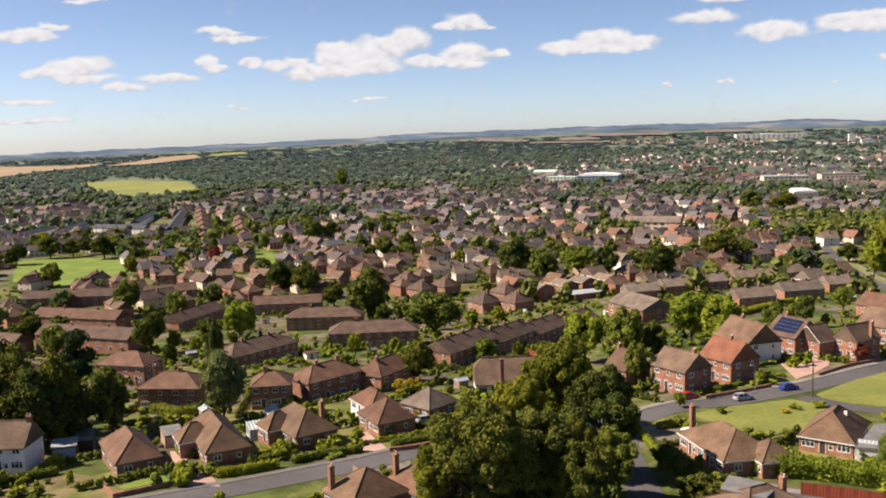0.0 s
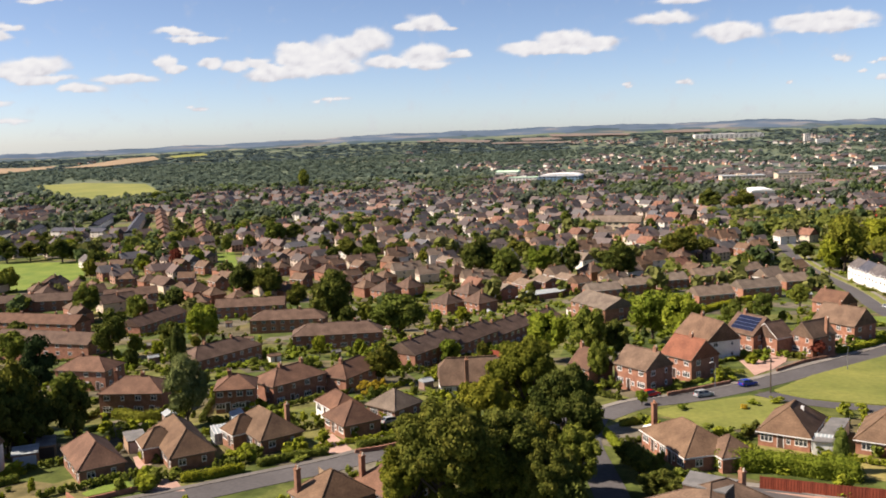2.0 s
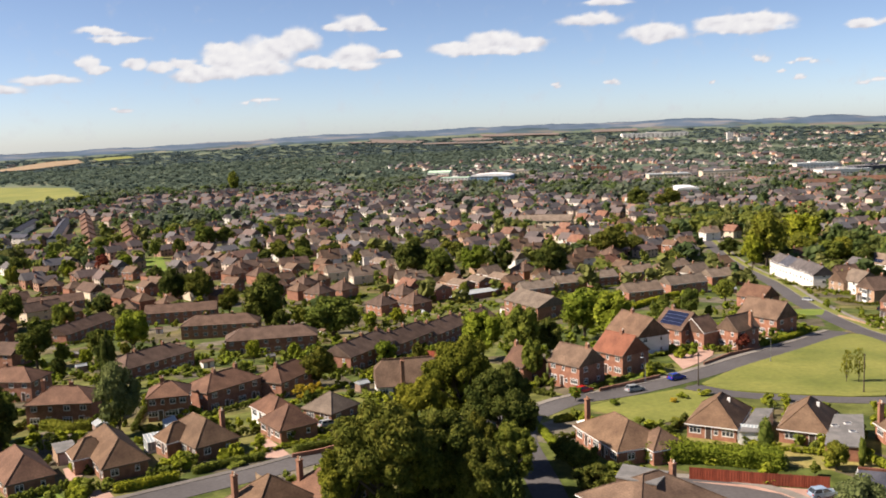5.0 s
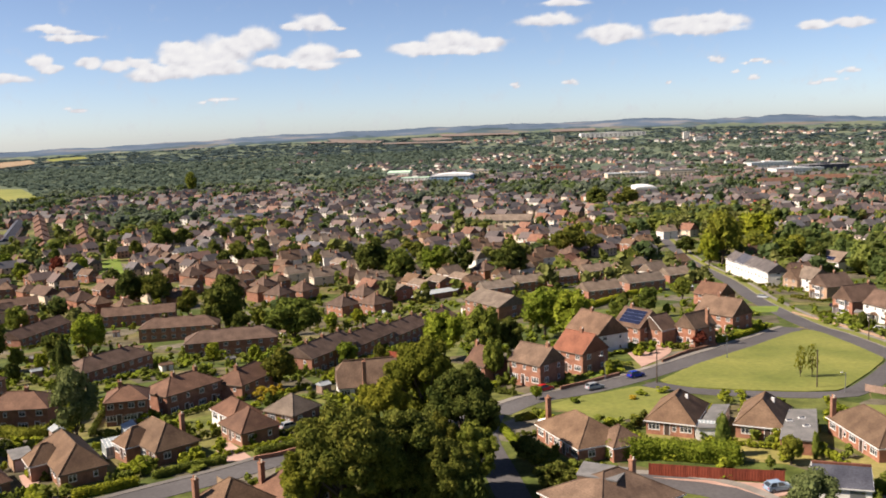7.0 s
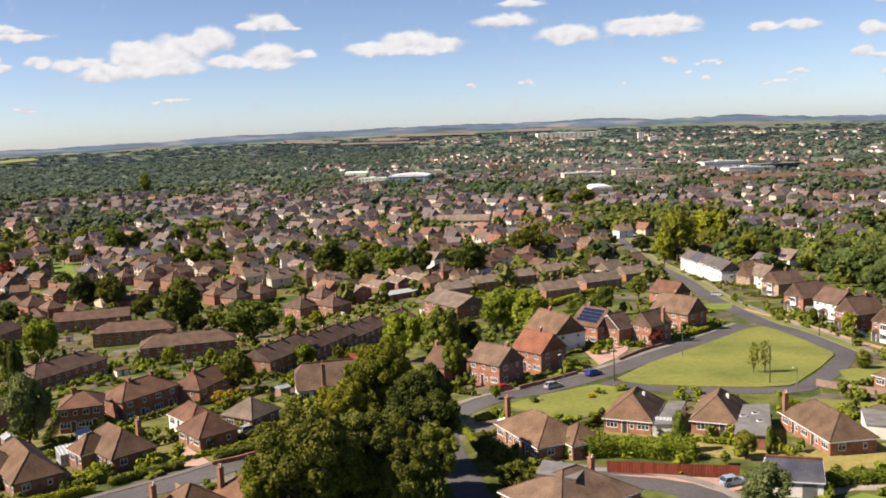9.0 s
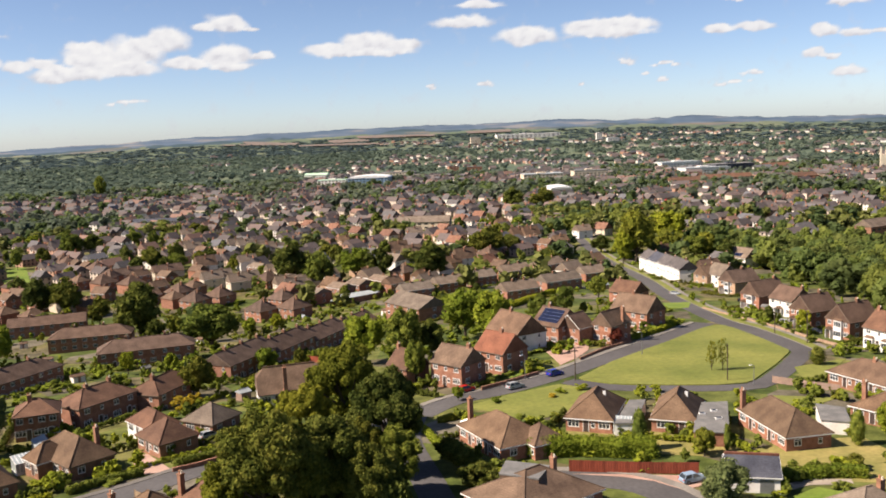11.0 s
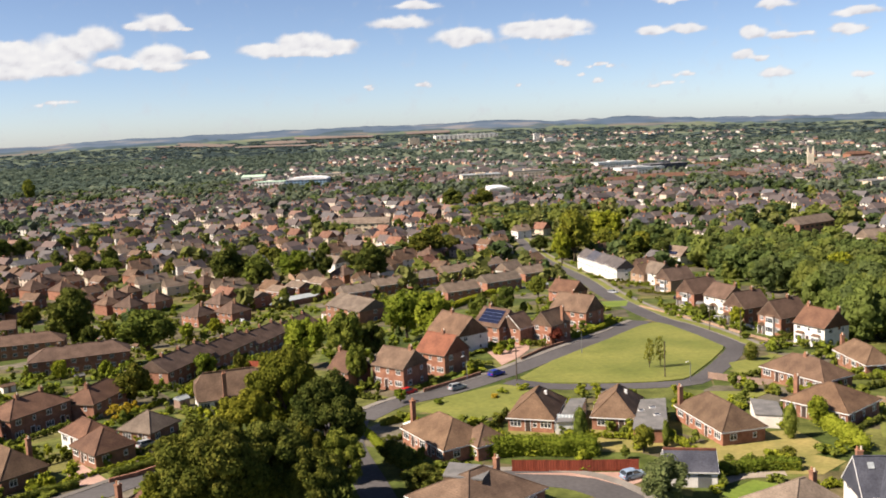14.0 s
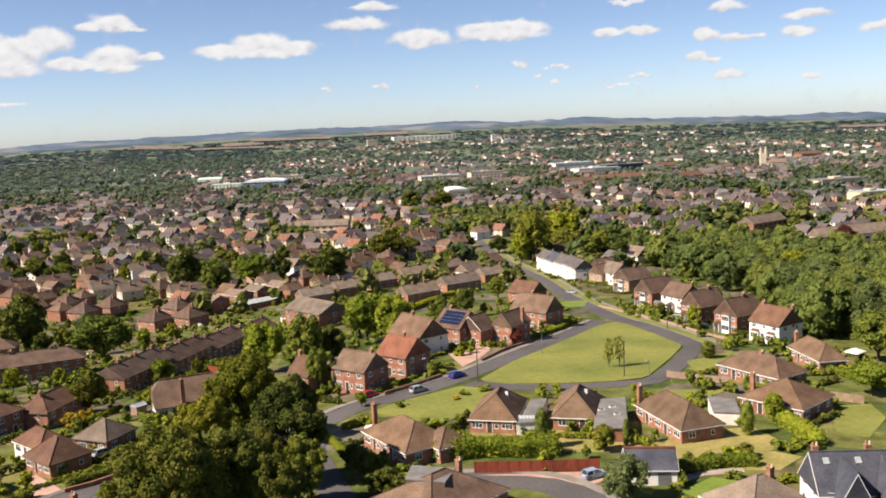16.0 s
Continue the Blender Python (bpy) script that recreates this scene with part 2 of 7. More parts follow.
def thing(name, m, label, category, group=""):
    ob = new(name)
    ob.matrix_basis = m
    return tagged(ob, label, category, group)


def box(bm, x0, x1, y0, y1, z0, z1):
    v = [bm.verts.new(p) for p in ((x0, y0, z0), (x1, y0, z0), (x1, y1, z0), (x0, y1, z0), (x0, y0, z1), (x1, y0, z1), (x1, y1, z1), (x0, y1, z1))]
    for f in ((3, 2, 1, 0), (4, 5, 6, 7), (0, 1, 5, 4), (1, 2, 6, 5), (2, 3, 7, 6), (3, 0, 4, 7)):
        bm.faces.new([v[i] for i in f])
    return v


def boxes(*specs):
    bm = bmesh.new()
    for s in specs:
        box(bm, *s)
    return bm


def solid(bm, rings, closed=True):
    """A skin over rings of points of equal count, closed at both ends."""
    vs = [[bm.verts.new(p) for p in r] for r in rings]
    k = len(rings[0])
    for a, b in zip(vs, vs[1:]):
        for i in range(k):
            bm.faces.new((a[i], a[(i + 1) % k], b[(i + 1) % k], b[i]))
    bm.faces.new(vs[0][::-1])
    bm.faces.new(vs[-1])


def tube(bm, p, q, r0, r1, k=7):
    p, q = Vector(p), Vector(q)
    z = (q - p).normalized()
    x = z.orthogonal().normalized()
    y = z.cross(x)
    ang = [2 * math.pi * i / k for i in range(k)]
    solid(bm, [[p + r0 * (math.cos(a) * x + math.sin(a) * y) for a in ang], [q + r1 * (math.cos(a) * x + math.sin(a) * y) for a in ang]])


# ---- houses ----
def lattice(bm, xs, zs, holes, y0, y1):
    """A flat plate of cells with holes in it, extruded from y0 to y1: one connected frame."""
    v = {(i, j): bm.verts.new((x, y0, z)) for i, x in enumerate(xs) for j, z in enumerate(zs)}
    fs = [bm.faces.new((v[i, j], v[i + 1, j], v[i + 1, j + 1], v[i, j + 1])) for i in range(len(xs) - 1) for j in range(len(zs) - 1) if (i, j) not in holes]
    ext = bmesh.ops.extrude_face_region(bm, geom=fs)
    for g in ext["geom"]:
        if isinstance(g, bmesh.types.BMVert):
            g.co.y = y1
    bmesh.ops.recalc_face_normals(bm, faces=bm.faces)


def window_mesh(w, h, lights):
    """A white frame with mullions and sill, 6 cm proud, and its pane. The wall lies at y = 0, outside is -y."""
    bm = bmesh.new()
    xs = [-w / 2]
    for i in range(lights):
        xs += [-w / 2 + w * i / lights + 0.045 + (0.035 if i == 0 else 0), -w / 2 + w * (i + 1) / lights - 0.045 - (0.035 if i == lights - 1 else 0)]
    xs.append(w / 2)
    lattice(bm, xs, [-0.05, 0.09, h * 0.68, h * 0.68 + 0.06, h - 0.08, h], {(i, j) for i in range(1, len(xs), 2) for j in (1, 3)}, -0.06, 0.03)
    return mesh_of("window", bm, WHITE), mesh_of("pane", boxes((-w / 2 + 0.06, w / 2 - 0.06, -0.025, -0.005, 0.07, h - 0.06)), GLASS)


def far_window_mesh(w, h):
    """A window for houses further off: frame and glass in one mesh."""
    bm = bmesh.new()
    lattice(bm, [-w / 2, -w / 2 + 0.1, -0.05, 0.05, w / 2 - 0.1, w / 2], [0, 0.1, h - 0.1, h], {(1, 1), (3, 1)}, -0.06, 0.03)
    k = len(bm.faces)
    box(bm, -w / 2 + 0.06, w / 2 - 0.06, -0.03, 0.0, 0.06, h - 0.06)
    bm.faces.ensure_lookup_table()
    for f in bm.faces[k:]:
        f.material_index = 1
    me = mesh_of("window", bm, WHITE)
    me.materials.append(GLASS)
    return me


FAR_WINDOW = far_window_mesh(1.5, 1.25)
WINDOWS = {"wide": window_mesh(2.0, 1.25, 3), "mid": window_mesh(1.3, 1.15, 2), "small": window_mesh(0.75, 1.0, 1), "bay": window_mesh(2.6, 1.45, 4)}
DOOR = mesh_of("door", boxes((-0.46, 0.46, -0.05, 0.02, 0.0, 2.05)), DOOR_DARK)
DOOR_FRAME = mesh_of("door_frame", boxes((-0.56, -0.46, -0.07, 0.02, 0, 2.15), (0.46, 0.56, -0.07, 0.02, 0, 2.15), (-0.46, 0.46, -0.07, 0.02, 2.05, 2.15)), WHITE)


def put_window(house, kind, x, y, z, turn, far=False):
    if far:
        shared("window", FAR_WINDOW, house, pose(x, y, z, 0, 0, turn))
        return
    w = shared("window", WINDOWS[kind][0], house, pose(x, y, z, 0, 0, turn))
    shared("pane", WINDOWS[kind][1], w, Matrix())


def put_door(house, x, y, turn):
    d = shared("door", DOOR, house, pose(x, y, 0.1, 0, 0, turn))
    shared("door_frame", DOOR_FRAME, d, Matrix())


def chimney(house, x, y, z0, z1, mat=None, pots=2, w=0.38, d=0.75):
    bm = boxes((x - w, x + w, y - d / 2, y + d / 2, z0, z1 - 0.2), (x - w - 0.06, x + w + 0.06, y - d / 2 - 0.06, y + d / 2 + 0.06, z1 - 0.2, z1))
    c = part("chimney", bm, mat or BRICK_BROWN, house)
    for i in range(pots):
        bm = bmesh.new()
        px = x + (i - (pots - 1) / 2) * 0.5
        tube(bm, (px, y, z1), (px, y, z1 + 0.45), 0.15, 0.12, 8)
        part("chimney_pot", bm, POT_PALE if i else CLAY, c)


def roof_on(house, w, d, he, rise, form, ridge, mat, over=0.35, x0=0.0, y0=0.0, fascia=True, trim=None, far=False):
    """A gable or hip roof over a w by d block; ridge along "x" or "y"."""
    W, D = (w, d) if ridge == "x" else (d, w)
    a, b, t = W / 2 + (over if form == "hip" else 0.2), D / 2 + over, 0.16
    lift = rise * (1 + over / (D / 2))
    zb = he - rise * over / (D / 2)
    hip = min(b, a - 0.3) if form == "hip" else 0.0
    if form == "half":
        hip = b * 0.35
    put = (lambda p: (p[0] + x0, p[1] + y0, p[2])) if ridge == "x" else (lambda p: (-p[1] + x0, p[0] + y0, p[2]))
    bm = bmesh.new()
    if form == "half":
        k = 0.65
        P = [(-a, -b, zb), (a, -b, zb), (a, b, zb), (-a, b, zb)]
        Q = [(-a, -b * (1 - k), zb + lift * k), (a, -b * (1 - k), zb + lift * k), (a, b * (1 - k), zb + lift * k), (-a, b * (1 - k), zb + lift * k)]
        R = [(-a + hip, 0, zb + lift), (a - hip, 0, zb + lift)]
        vb = [bm.verts.new(put((x, y, z))) for x, y, z in P + Q + R]
        for f in ((0, 1, 5, 4), (4, 5, 9, 8), (2, 3, 7, 6), (6, 7, 8, 9), (4, 8, 7), (5, 6, 9), (0, 4, 7, 3), (1, 2, 6, 5), (3, 2, 1, 0)):
            bm.faces.new([vb[i] for i in f])
    else:
        low = [(-a, -b, zb), (a, -b, zb), (a, b, zb), (-a, b, zb)]
        up = [(x, y, z + t) for x, y, z in low]
        top = [(-a + hip, 0, zb + lift + t), (a - hip, 0, zb + lift + t)]
        vb = [bm.verts.new(put(p)) for p in low + up + top]
        for f in ((3, 2, 1, 0), (0, 1, 5, 4), (1, 2, 6, 5), (2, 3, 7, 6), (3, 0, 4, 7), (4, 5, 9, 8), (6, 7, 8, 9), (5, 6, 9), (7, 4, 8)):
            bm.faces.new([vb[i] for i in f])
    bmesh.ops.recalc_face_normals(bm, faces=bm.faces)
    r = part("roof", bm, mat, house)
    bm = bmesh.new()
    zt = zb + lift + t
    tube(bm, put((-a + hip, 0, zt)), put((a - hip, 0, zt)), 0.13, 0.13, 6)
    if form == "hip":
        for sx in (-1, 1):
            for sy in (-1, 1):
                tube(bm, put((sx * (a - hip), 0, zt)), put((sx * a, sy * b, zb + t)), 0.1, 0.1, 5)
    part("ridge_tiles", bm, mat, r)
    if fascia:
        sp = [(-a, a, -b - 0.03, -b, zb - 0.06, zb + t * 0.75), (-a, a, b, b + 0.03, zb - 0.06, zb + t * 0.75)]
        if form == "hip":
            sp += [(-a - 0.03, -a, -b - 0.03, b + 0.03, zb - 0.06, zb + t * 0.75), (a, a + 0.03, -b - 0.03, b + 0.03, zb - 0.06, zb + t * 0.75)]
        boards = [("fascia", boxes(q)) for q in sp]
        if form == "gable":
            for sx in (-1, 1):
                for sy in (-1, 1):
                    x = sx * (a + 0.015)
                    bm = bmesh.new()
                    solid(bm, [[(x - 0.03, sy * b, zb - 0.06), (x + 0.03, sy * b, zb - 0.06), (x + 0.03, sy * b, zb + t * 0.8), (x - 0.03, sy * b, zb + t * 0.8)],
                               [(x - 0.03, 0, zb + lift - 0.06), (x + 0.03, 0, zb + lift - 0.06), (x + 0.03, 0, zb + lift + t * 0.8), (x - 0.03, 0, zb + lift + t * 0.8)]])
                    boards.append(("bargeboard", bm))
        for name, bm in (boards[:1] if far else boards):
            for v in bm.verts:
                v.co = Vector(put(v.co))
            part(name, bm, trim or WHITE, r)
    return zb + lift + t


def walls_on(house, w, d, he, rise, form, ridge, mat, x0=0.0, y0=0.0):
    W, D = (w, d) if ridge == "x" else (d, w)
    put = (lambda p: (p[0] + x0, p[1] + y0, p[2])) if ridge == "x" else (lambda p: (-p[1] + x0, p[0] + y0, p[2]))
    bm = bmesh.new()
    a, b = W / 2, D / 2
    if form == "hip":
        box(bm, -a, a, -b, b, -2.2, he - 0.02)
        for v in bm.verts:
            v.co = Vector(put(v.co))
    else:
        k = 1.0 if form == "gable" else 0.62
        prof = [(-b, -2.2), (b, -2.2), (b, he - 0.04), (b * (1 - k), he + rise * k - 0.04), (-b * (1 - k), he + rise * k - 0.04), (-b, he - 0.04)]
        if k == 1.0:
            prof = prof[:3] + [(0, he + rise - 0.04)] + prof[5:]
        solid(bm, [[put((-a, y, z)) for y, z in prof], [put((a, y, z)) for y, z in prof]])
    bmesh.ops.recalc_face_normals(bm, faces=bm.faces)
    return part("wall", bm, mat, house)


def openings(house, w, d, storeys, x0=0.0, y0=0.0, units=1, sides="fr", step=2.55, far=False):
    """Windows and doors on the four faces, by storey."""
    for s in range(storeys):
        z = 0.85 + step * s
        for face, turn, span, off in (("f", 0, w, d / 2), ("b", 180, w, d / 2), ("r", 90, d, w / 2), ("l", -90, d, w / 2)):
            if face not in sides:
                continue
            if face in "fb":
                n = max(2, round(span / (4.2 if far else 3.1))) if units == 1 else units * 2
                kinds = ["wide", "mid"] if s == 0 else ["mid", "small", "mid"]
            else:
                n, kinds = 1 if far else max(1, round(span / 4.5)), ["mid", "small"]
            for i in range(n):
                u = (i + 0.5) / n * span - span / 2
                kind = kinds[i % len(kinds)]
                ang = radians(turn)
                px, py = u * math.cos(ang) + off * math.sin(ang), u * math.sin(ang) - off * math.cos(ang)
                if far:
                    put_window(house, kind, x0 + px, y0 + py, z, turn, True)
                elif s == 0 and face == "f" and i % 2 == 1:
                    put_door(house, x0 + px - 0.5, y0 + py, turn)
                    put_window(house, "small", x0 + px + 0.75, y0 + py, z, turn)
                else:
                    put_window(house, kind, x0 + px, y0 + py, z, turn)


FEET, PLOTS = [], []   # where houses stand, so that shrubs keep clear


def house(name, x, y, turn, w, d, he, rise, form="gable", ridge="x", wall=None, tiles=None, stacks=((0.0, 0.0),), units=1, label="", category="house",
          group="", sides="", far=False, trim=None, base=None):
    ob = thing(name, pose(x, y, land(x, y) if base is None else base, 0, 0, turn), label, category, group)
    ob["size"] = (w, d, he, rise)
    FEET.append((x, y, 0.5 * math.hypot(w, d) * (0.8 if w < 16 else 0.55)))
    if w >= 16:
        for k in (-0.34, 0.34):
            FEET.append((x + k * w * math.cos(radians(turn)), y + k * w * math.sin(radians(turn)), 6.5))
    PLOTS.append((x, y, turn, w, d))
    sides = sides or ("fr" if turn < 0 else "fl")
    far = far or math.hypot(x, y) > 300
    walls_on(ob, w, d, he, rise, form, ridge, wall or BRICK_RED)
    top = roof_on(ob, w, d, he, rise, form, ridge, tiles or TILE_BROWN, trim=trim or TRIM_BROWN, far=far)
    openings(ob, w, d, 2 if he > 3.6 else 1, units=units, sides=sides, far=far)
    for u, v in stacks:
        chimney(ob, u * w / 2, v * d / 2, he * 0.8, top + (0.75 if he > 3.6 else 0.45))
    return ob


def wing(ob, x0, y0, w, d, he, rise, form="hip", ridge="y", wall=None, tiles=None, sides="f"):
    """A lower wing or extension of a house, in the house's own axes."""
    walls_on(ob, w, d, he, rise, form, ridge, wall or BRICK_RED, x0, y0)
    roof_on(ob, w, d, he, rise, form, ridge, tiles or TILE_BROWN, 0.3, x0, y0)
    openings(ob, w, d, 2 if he > 3.6 else 1, x0, y0, sides=sides)


def flat_block(ob, name, x0, y0, w, d, h, wall, top, label=""):
    b = part(name, boxes((x0 - w / 2, x0 + w / 2, y0 - d / 2, y0 + d / 2, -0.3, h - 0.15)), wall, ob, label)
    part("flat_roof", boxes((x0 - w / 2 - 0.15, x0 + w / 2 + 0.15, y0 - d / 2 - 0.15, y0 + d / 2 + 0.15, h - 0.15, h + 0.05)), top, b)
    part("edge_trim", boxes((x0 - w / 2 - 0.19, x0 + w / 2 + 0.19, y0 - d / 2 - 0.19, y0 - d / 2 - 0.15, h - 0.22, h + 0.08)), WHITE, b)
    return b


# ---- plants ----
def lump():
    """The 24 quads of a rounded cube, for the dense inside of a crown."""
    out = []
    g = (-1.0, 0.0, 1.0)
    for ax in range(3):
        for side in (-1.0, 1.0):
            for i in range(2):
                for j in range(2):
                    for u, v in ((g[i], g[j]), (g[i + 1], g[j]), (g[i + 1], g[j + 1]), (g[i], g[j + 1])):
                        p = np.zeros(3)
                        p[ax], p[(ax + 1) % 3], p[(ax + 2) % 3] = side, u, v
                        out.append(p / np.linalg.norm(p))
    return np.array(out)


LUMP = lump()
CUBE = np.array([p for ax in range(3) for side in (-1.0, 1.0) for p in np.roll(np.array([(side, -1, -1), (side, 1, -1), (side, 1, 1), (side, -1, 1)]), ax, 1)]) / 1.6


def leaf_cloud(rng, centres, radii, count, size, flat=0.85, down=0.35, dense=True, ruffle=0.55, core=None):
    """Small leaf quads scattered over the shells of overlapping lumps."""
    centres, radii = np.array(centres), np.array(radii)
    pick = rng.choice(len(radii), count, p=radii ** 2 / (radii ** 2).sum())
    v = rng.normal(size=(count, 3))
    v /= np.linalg.norm(v, axis=1, keepdims=True)
    v[:, 2] = np.where(v[:, 2] < -down, -v[:, 2], v[:, 2])
    reach = radii[pick, None] * rng.uniform(0.78, 1.08, (count, 1))
    p = centres[pick] + v * reach * [1, 1, flat]
    inside = np.zeros(count, bool)
    for c, r in zip(centres, radii):
        inside |= (((p - c) / [1, 1, flat]) ** 2).sum(1) < (0.72 * r) ** 2
    p, v = p[~inside], v[~inside]
    k = len(p)
    nrm = v + rng.normal(scale=ruffle, size=(k, 3))
    nrm /= np.linalg.norm(nrm, axis=1, keepdims=True)
    a = np.cross(nrm, rng.normal(size=(k, 3)))
    a /= np.linalg.norm(a, axis=1, keepdims=True)
    b = np.cross(nrm, a)
    s = size * rng.uniform(0.6, 1.3, (k, 1))
    quad = np.stack([p - a * s, p - b * s * 0.62, p + a * s, p + b * s * 0.62], 1).reshape(-1, 3)
    if not dense:
        return quad
    if core is None:
        core = [c + LUMP * (0.74 * r) * [1, 1, flat] for c, r in zip(centres, radii)]
    else:
        core = [c + CUBE @ np.linalg.qr(rng.normal(size=(3, 3)))[0] * (core * r) * [1, 1, flat] for c, r in zip(centres, radii)]
    core = np.concatenate(core)
    return np.concatenate([quad, core])


def quads_mesh(name, pts, mat):
    me = bpy.data.meshes.new(name)
    n = len(pts) // 4
    me.vertices.add(4 * n)
    me.vertices.foreach_set("co", np.asarray(pts, np.float32).ravel())
    me.loops.add(4 * n)
    me.loops.foreach_set("vertex_index", np.arange(4 * n, dtype=np.int32))
    me.polygons.add(n)
    me.polygons.foreach_set("loop_start", np.arange(0, 4 * n, 4, dtype=np.int32))
    me.update(calc_edges=True)
    me.materials.append(mat)
    return me


def tree_meshes(seed, form, mat, count, size):
    """A unit tree, 1 m high with a crown 1 m across: the trunk and limbs, and the crown."""
    rng = np.random.default_rng(seed)
    bm = bmesh.new()
    if form == "cone":
        cs, rs = [], []
        for i in range(26):
            z = 0.12 + 0.86 * i / 26
            a, r = rng.uniform(0, 6.28), 0.42 * (1 - z) + 0.03
            cs.append((r * 0.6 * math.cos(a), r * 0.6 * math.sin(a), z))
            rs.append(r * 0.75 + 0.02)
        tube(bm, (0, 0, -0.03), (0, 0, 0.9), 0.025, 0.006)
        pts = leaf_cloud(rng, cs, rs, count, size, 0.7, 0.6)
    elif form == "column":
        cs = [(0.12 * math.cos(i * 2.4), 0.12 * math.sin(i * 2.4), 0.12 + 0.76 * i / 14) for i in range(15)]
        rs = [0.36 * math.sin(math.pi * (0.16 + 0.72 * i / 14)) + 0.05 for i in range(15)]
        tube(bm, (0, 0, -0.03), (0, 0, 0.7), 0.03, 0.01)
        pts = leaf_cloud(rng, cs, rs, count, size, 0.6, 0.9)
    elif form == "pine":
        cs, rs = [], []
        for i in range(16):
            a, z = rng.uniform(0, 6.28), rng.uniform(0.5, 0.96)
            r = rng.uniform(0.1, 0.38) * (1.15 - z) / 0.65
            cs.append((r * math.cos(a), r * math.sin(a), z))
            rs.append(rng.uniform(0.1, 0.17))
        tube(bm, (0, 0, -0.03), (0.01, 0, 0.95), 0.018, 0.006)
        for c in cs[:10]:
            tube(bm, (0, 0, c[2] - 0.06), c, 0.008, 0.003, 5)
        pts = leaf_cloud(rng, cs, rs, count, size, 0.5, 0.5)
    elif form == "great":
        cs, rs = [], []
        for i in range(120):
            v = rng.normal(size=3)
            v /= np.linalg.norm(v)
            v[2] = abs(v[2]) * 1.0 if rng.uniform() < 0.6 else v[2]
            k = rng.uniform(0.6, 1.0)
            wob = 0.85 + 0.3 * math.sin(3 * math.atan2(v[1], v[0]) + seed) * (1 - abs(v[2]))
            cs.append((v[0] * 0.41 * k * wob, v[1] * 0.41 * k * wob, 0.52 + v[2] * 0.4 * k))
            rs.append(rng.uniform(0.055, 0.105))
        tube(bm, (0, 0, -0.03), (0.01, 0, 0.3), 0.045, 0.03)
        for c in cs[:14]:
            tube(bm, (0.01, 0, 0.26), c, 0.016, 0.004, 5)
        pts = leaf_cloud(rng, cs, rs, count, size, 0.8, 0.75)
    else:
        low = {"round": 0.12, "oval": 0.08, "shrub": 0.02, "tall": 0.06}[form]
        n = {"round": 52, "oval": 52, "shrub": 13, "tall": 50}[form]
        cs, rs = [], []
        mid, half = (1 + low) / 2, (1 - low) / 2
        for i in range(n):
            v = rng.normal(size=3)
            v *= rng.uniform(0.3, 1.0) ** 0.5 / np.linalg.norm(v)
            wide = 0.36 * (1 - (0.3 * max(0, v[2]) if form != "shrub" else 0))
            cs.append((v[0] * wide, v[1] * wide, mid + v[2] * (half - 0.13)))
            rs.append(rng.uniform(0.11, 0.2) if form == "shrub" else rng.uniform(0.075, 0.165))
        fork = low + 0.08
        tube(bm, (0, 0, -0.03), (0.01, 0, fork), 0.03, 0.022)
        for c in cs[: 3 if form == "shrub" else 7]:
            tube(bm, (0.01, 0, fork - 0.04), c, 0.014, 0.004, 5)
        pts = leaf_cloud(rng, cs, rs, count, size, 0.85, 0.7, count > 600, core=0.8)
    return mesh_of("trunk", bm, BARK), quads_mesh("crown", pts, mat)


TREES = {}
for key, seed, form, mat, count, size in (
        ("dark", 1, "round", LEAF_DARK, 3800, 0.029), ("dark2", 2, "oval", LEAF_DARK, 3800, 0.029), ("mid", 3, "round", LEAF_MID, 3800, 0.029),
        ("mid2", 4, "oval", LEAF_MID, 3400, 0.028), ("light", 5, "round", LEAF_LIGHT, 3600, 0.027), ("light2", 6, "tall", LEAF_LIGHT, 3200, 0.027),
        ("gold", 7, "shrub", LEAF_GOLD, 1500, 0.035), ("red", 8, "round", LEAF_RED, 2800, 0.027), ("conifer", 9, "cone", LEAF_CONIFER, 4200, 0.02),
        ("column", 10, "column", LEAF_MID, 2400, 0.024), ("pine", 11, "pine", LEAF_CONIFER, 3200, 0.019), ("shrub", 12, "shrub", LEAF_MID, 620, 0.06),
        ("shrub2", 13, "shrub", LEAF_LIGHT, 620, 0.06), ("shrub3", 14, "shrub", LEAF_DARK, 620, 0.06), ("big", 15, "great", LEAF_DARK, 34000, 0.0145),
        ("big2", 16, "great", LEAF_DARK, 30000, 0.015), ("big3", 17, "great", LEAF_MID, 28000, 0.015), ("big4", 31, "great", LEAF_YELLOW, 24000, 0.016), ("thin", 18, "oval", LEAF_YELLOW, 590, 0.046), ("cedar", 20, "tall", LEAF_OLIVE, 6000, 0.022),
        ("topiary", 25, "column", LEAF_DARK, 2600, 0.03), ("low", 21, "round", LEAF_MID, 900, 0.055), ("low2", 22, "oval", LEAF_DARK, 900, 0.055), ("low3", 23, "round", LEAF_LIGHT, 900, 0.055), ("low4", 24, "cone", LEAF_CONIFER, 900, 0.04),
        ("shrub4", 19, "shrub", LEAF_GOLD, 700, 0.045)):
    TREES[key] = tree_meshes(seed, form, mat, count, size)
TREE_WORDS = {"dark": "tall dark green broadleaf tree", "mid": "full green broadleaf garden tree", "light": "bright yellow-green broadleaf tree", "gold": "golden yellow leaved bush",
              "red": "copper-red leaved tree", "conifer": "dark grey-green conifer", "column": "narrow columnar green conifer", "pine": "tall pine with a bare trunk",
              "shrub": "rounded green garden shrub", "big": "great spreading dark green tree beside the road", "topiary": "clipped dark green topiary bush", "low": "small leafy garden tree", "cedar": "tall soft grey-olive conifer", "thin": "young tree with sparse yellowing leaves"}
spin = random.Random(5)


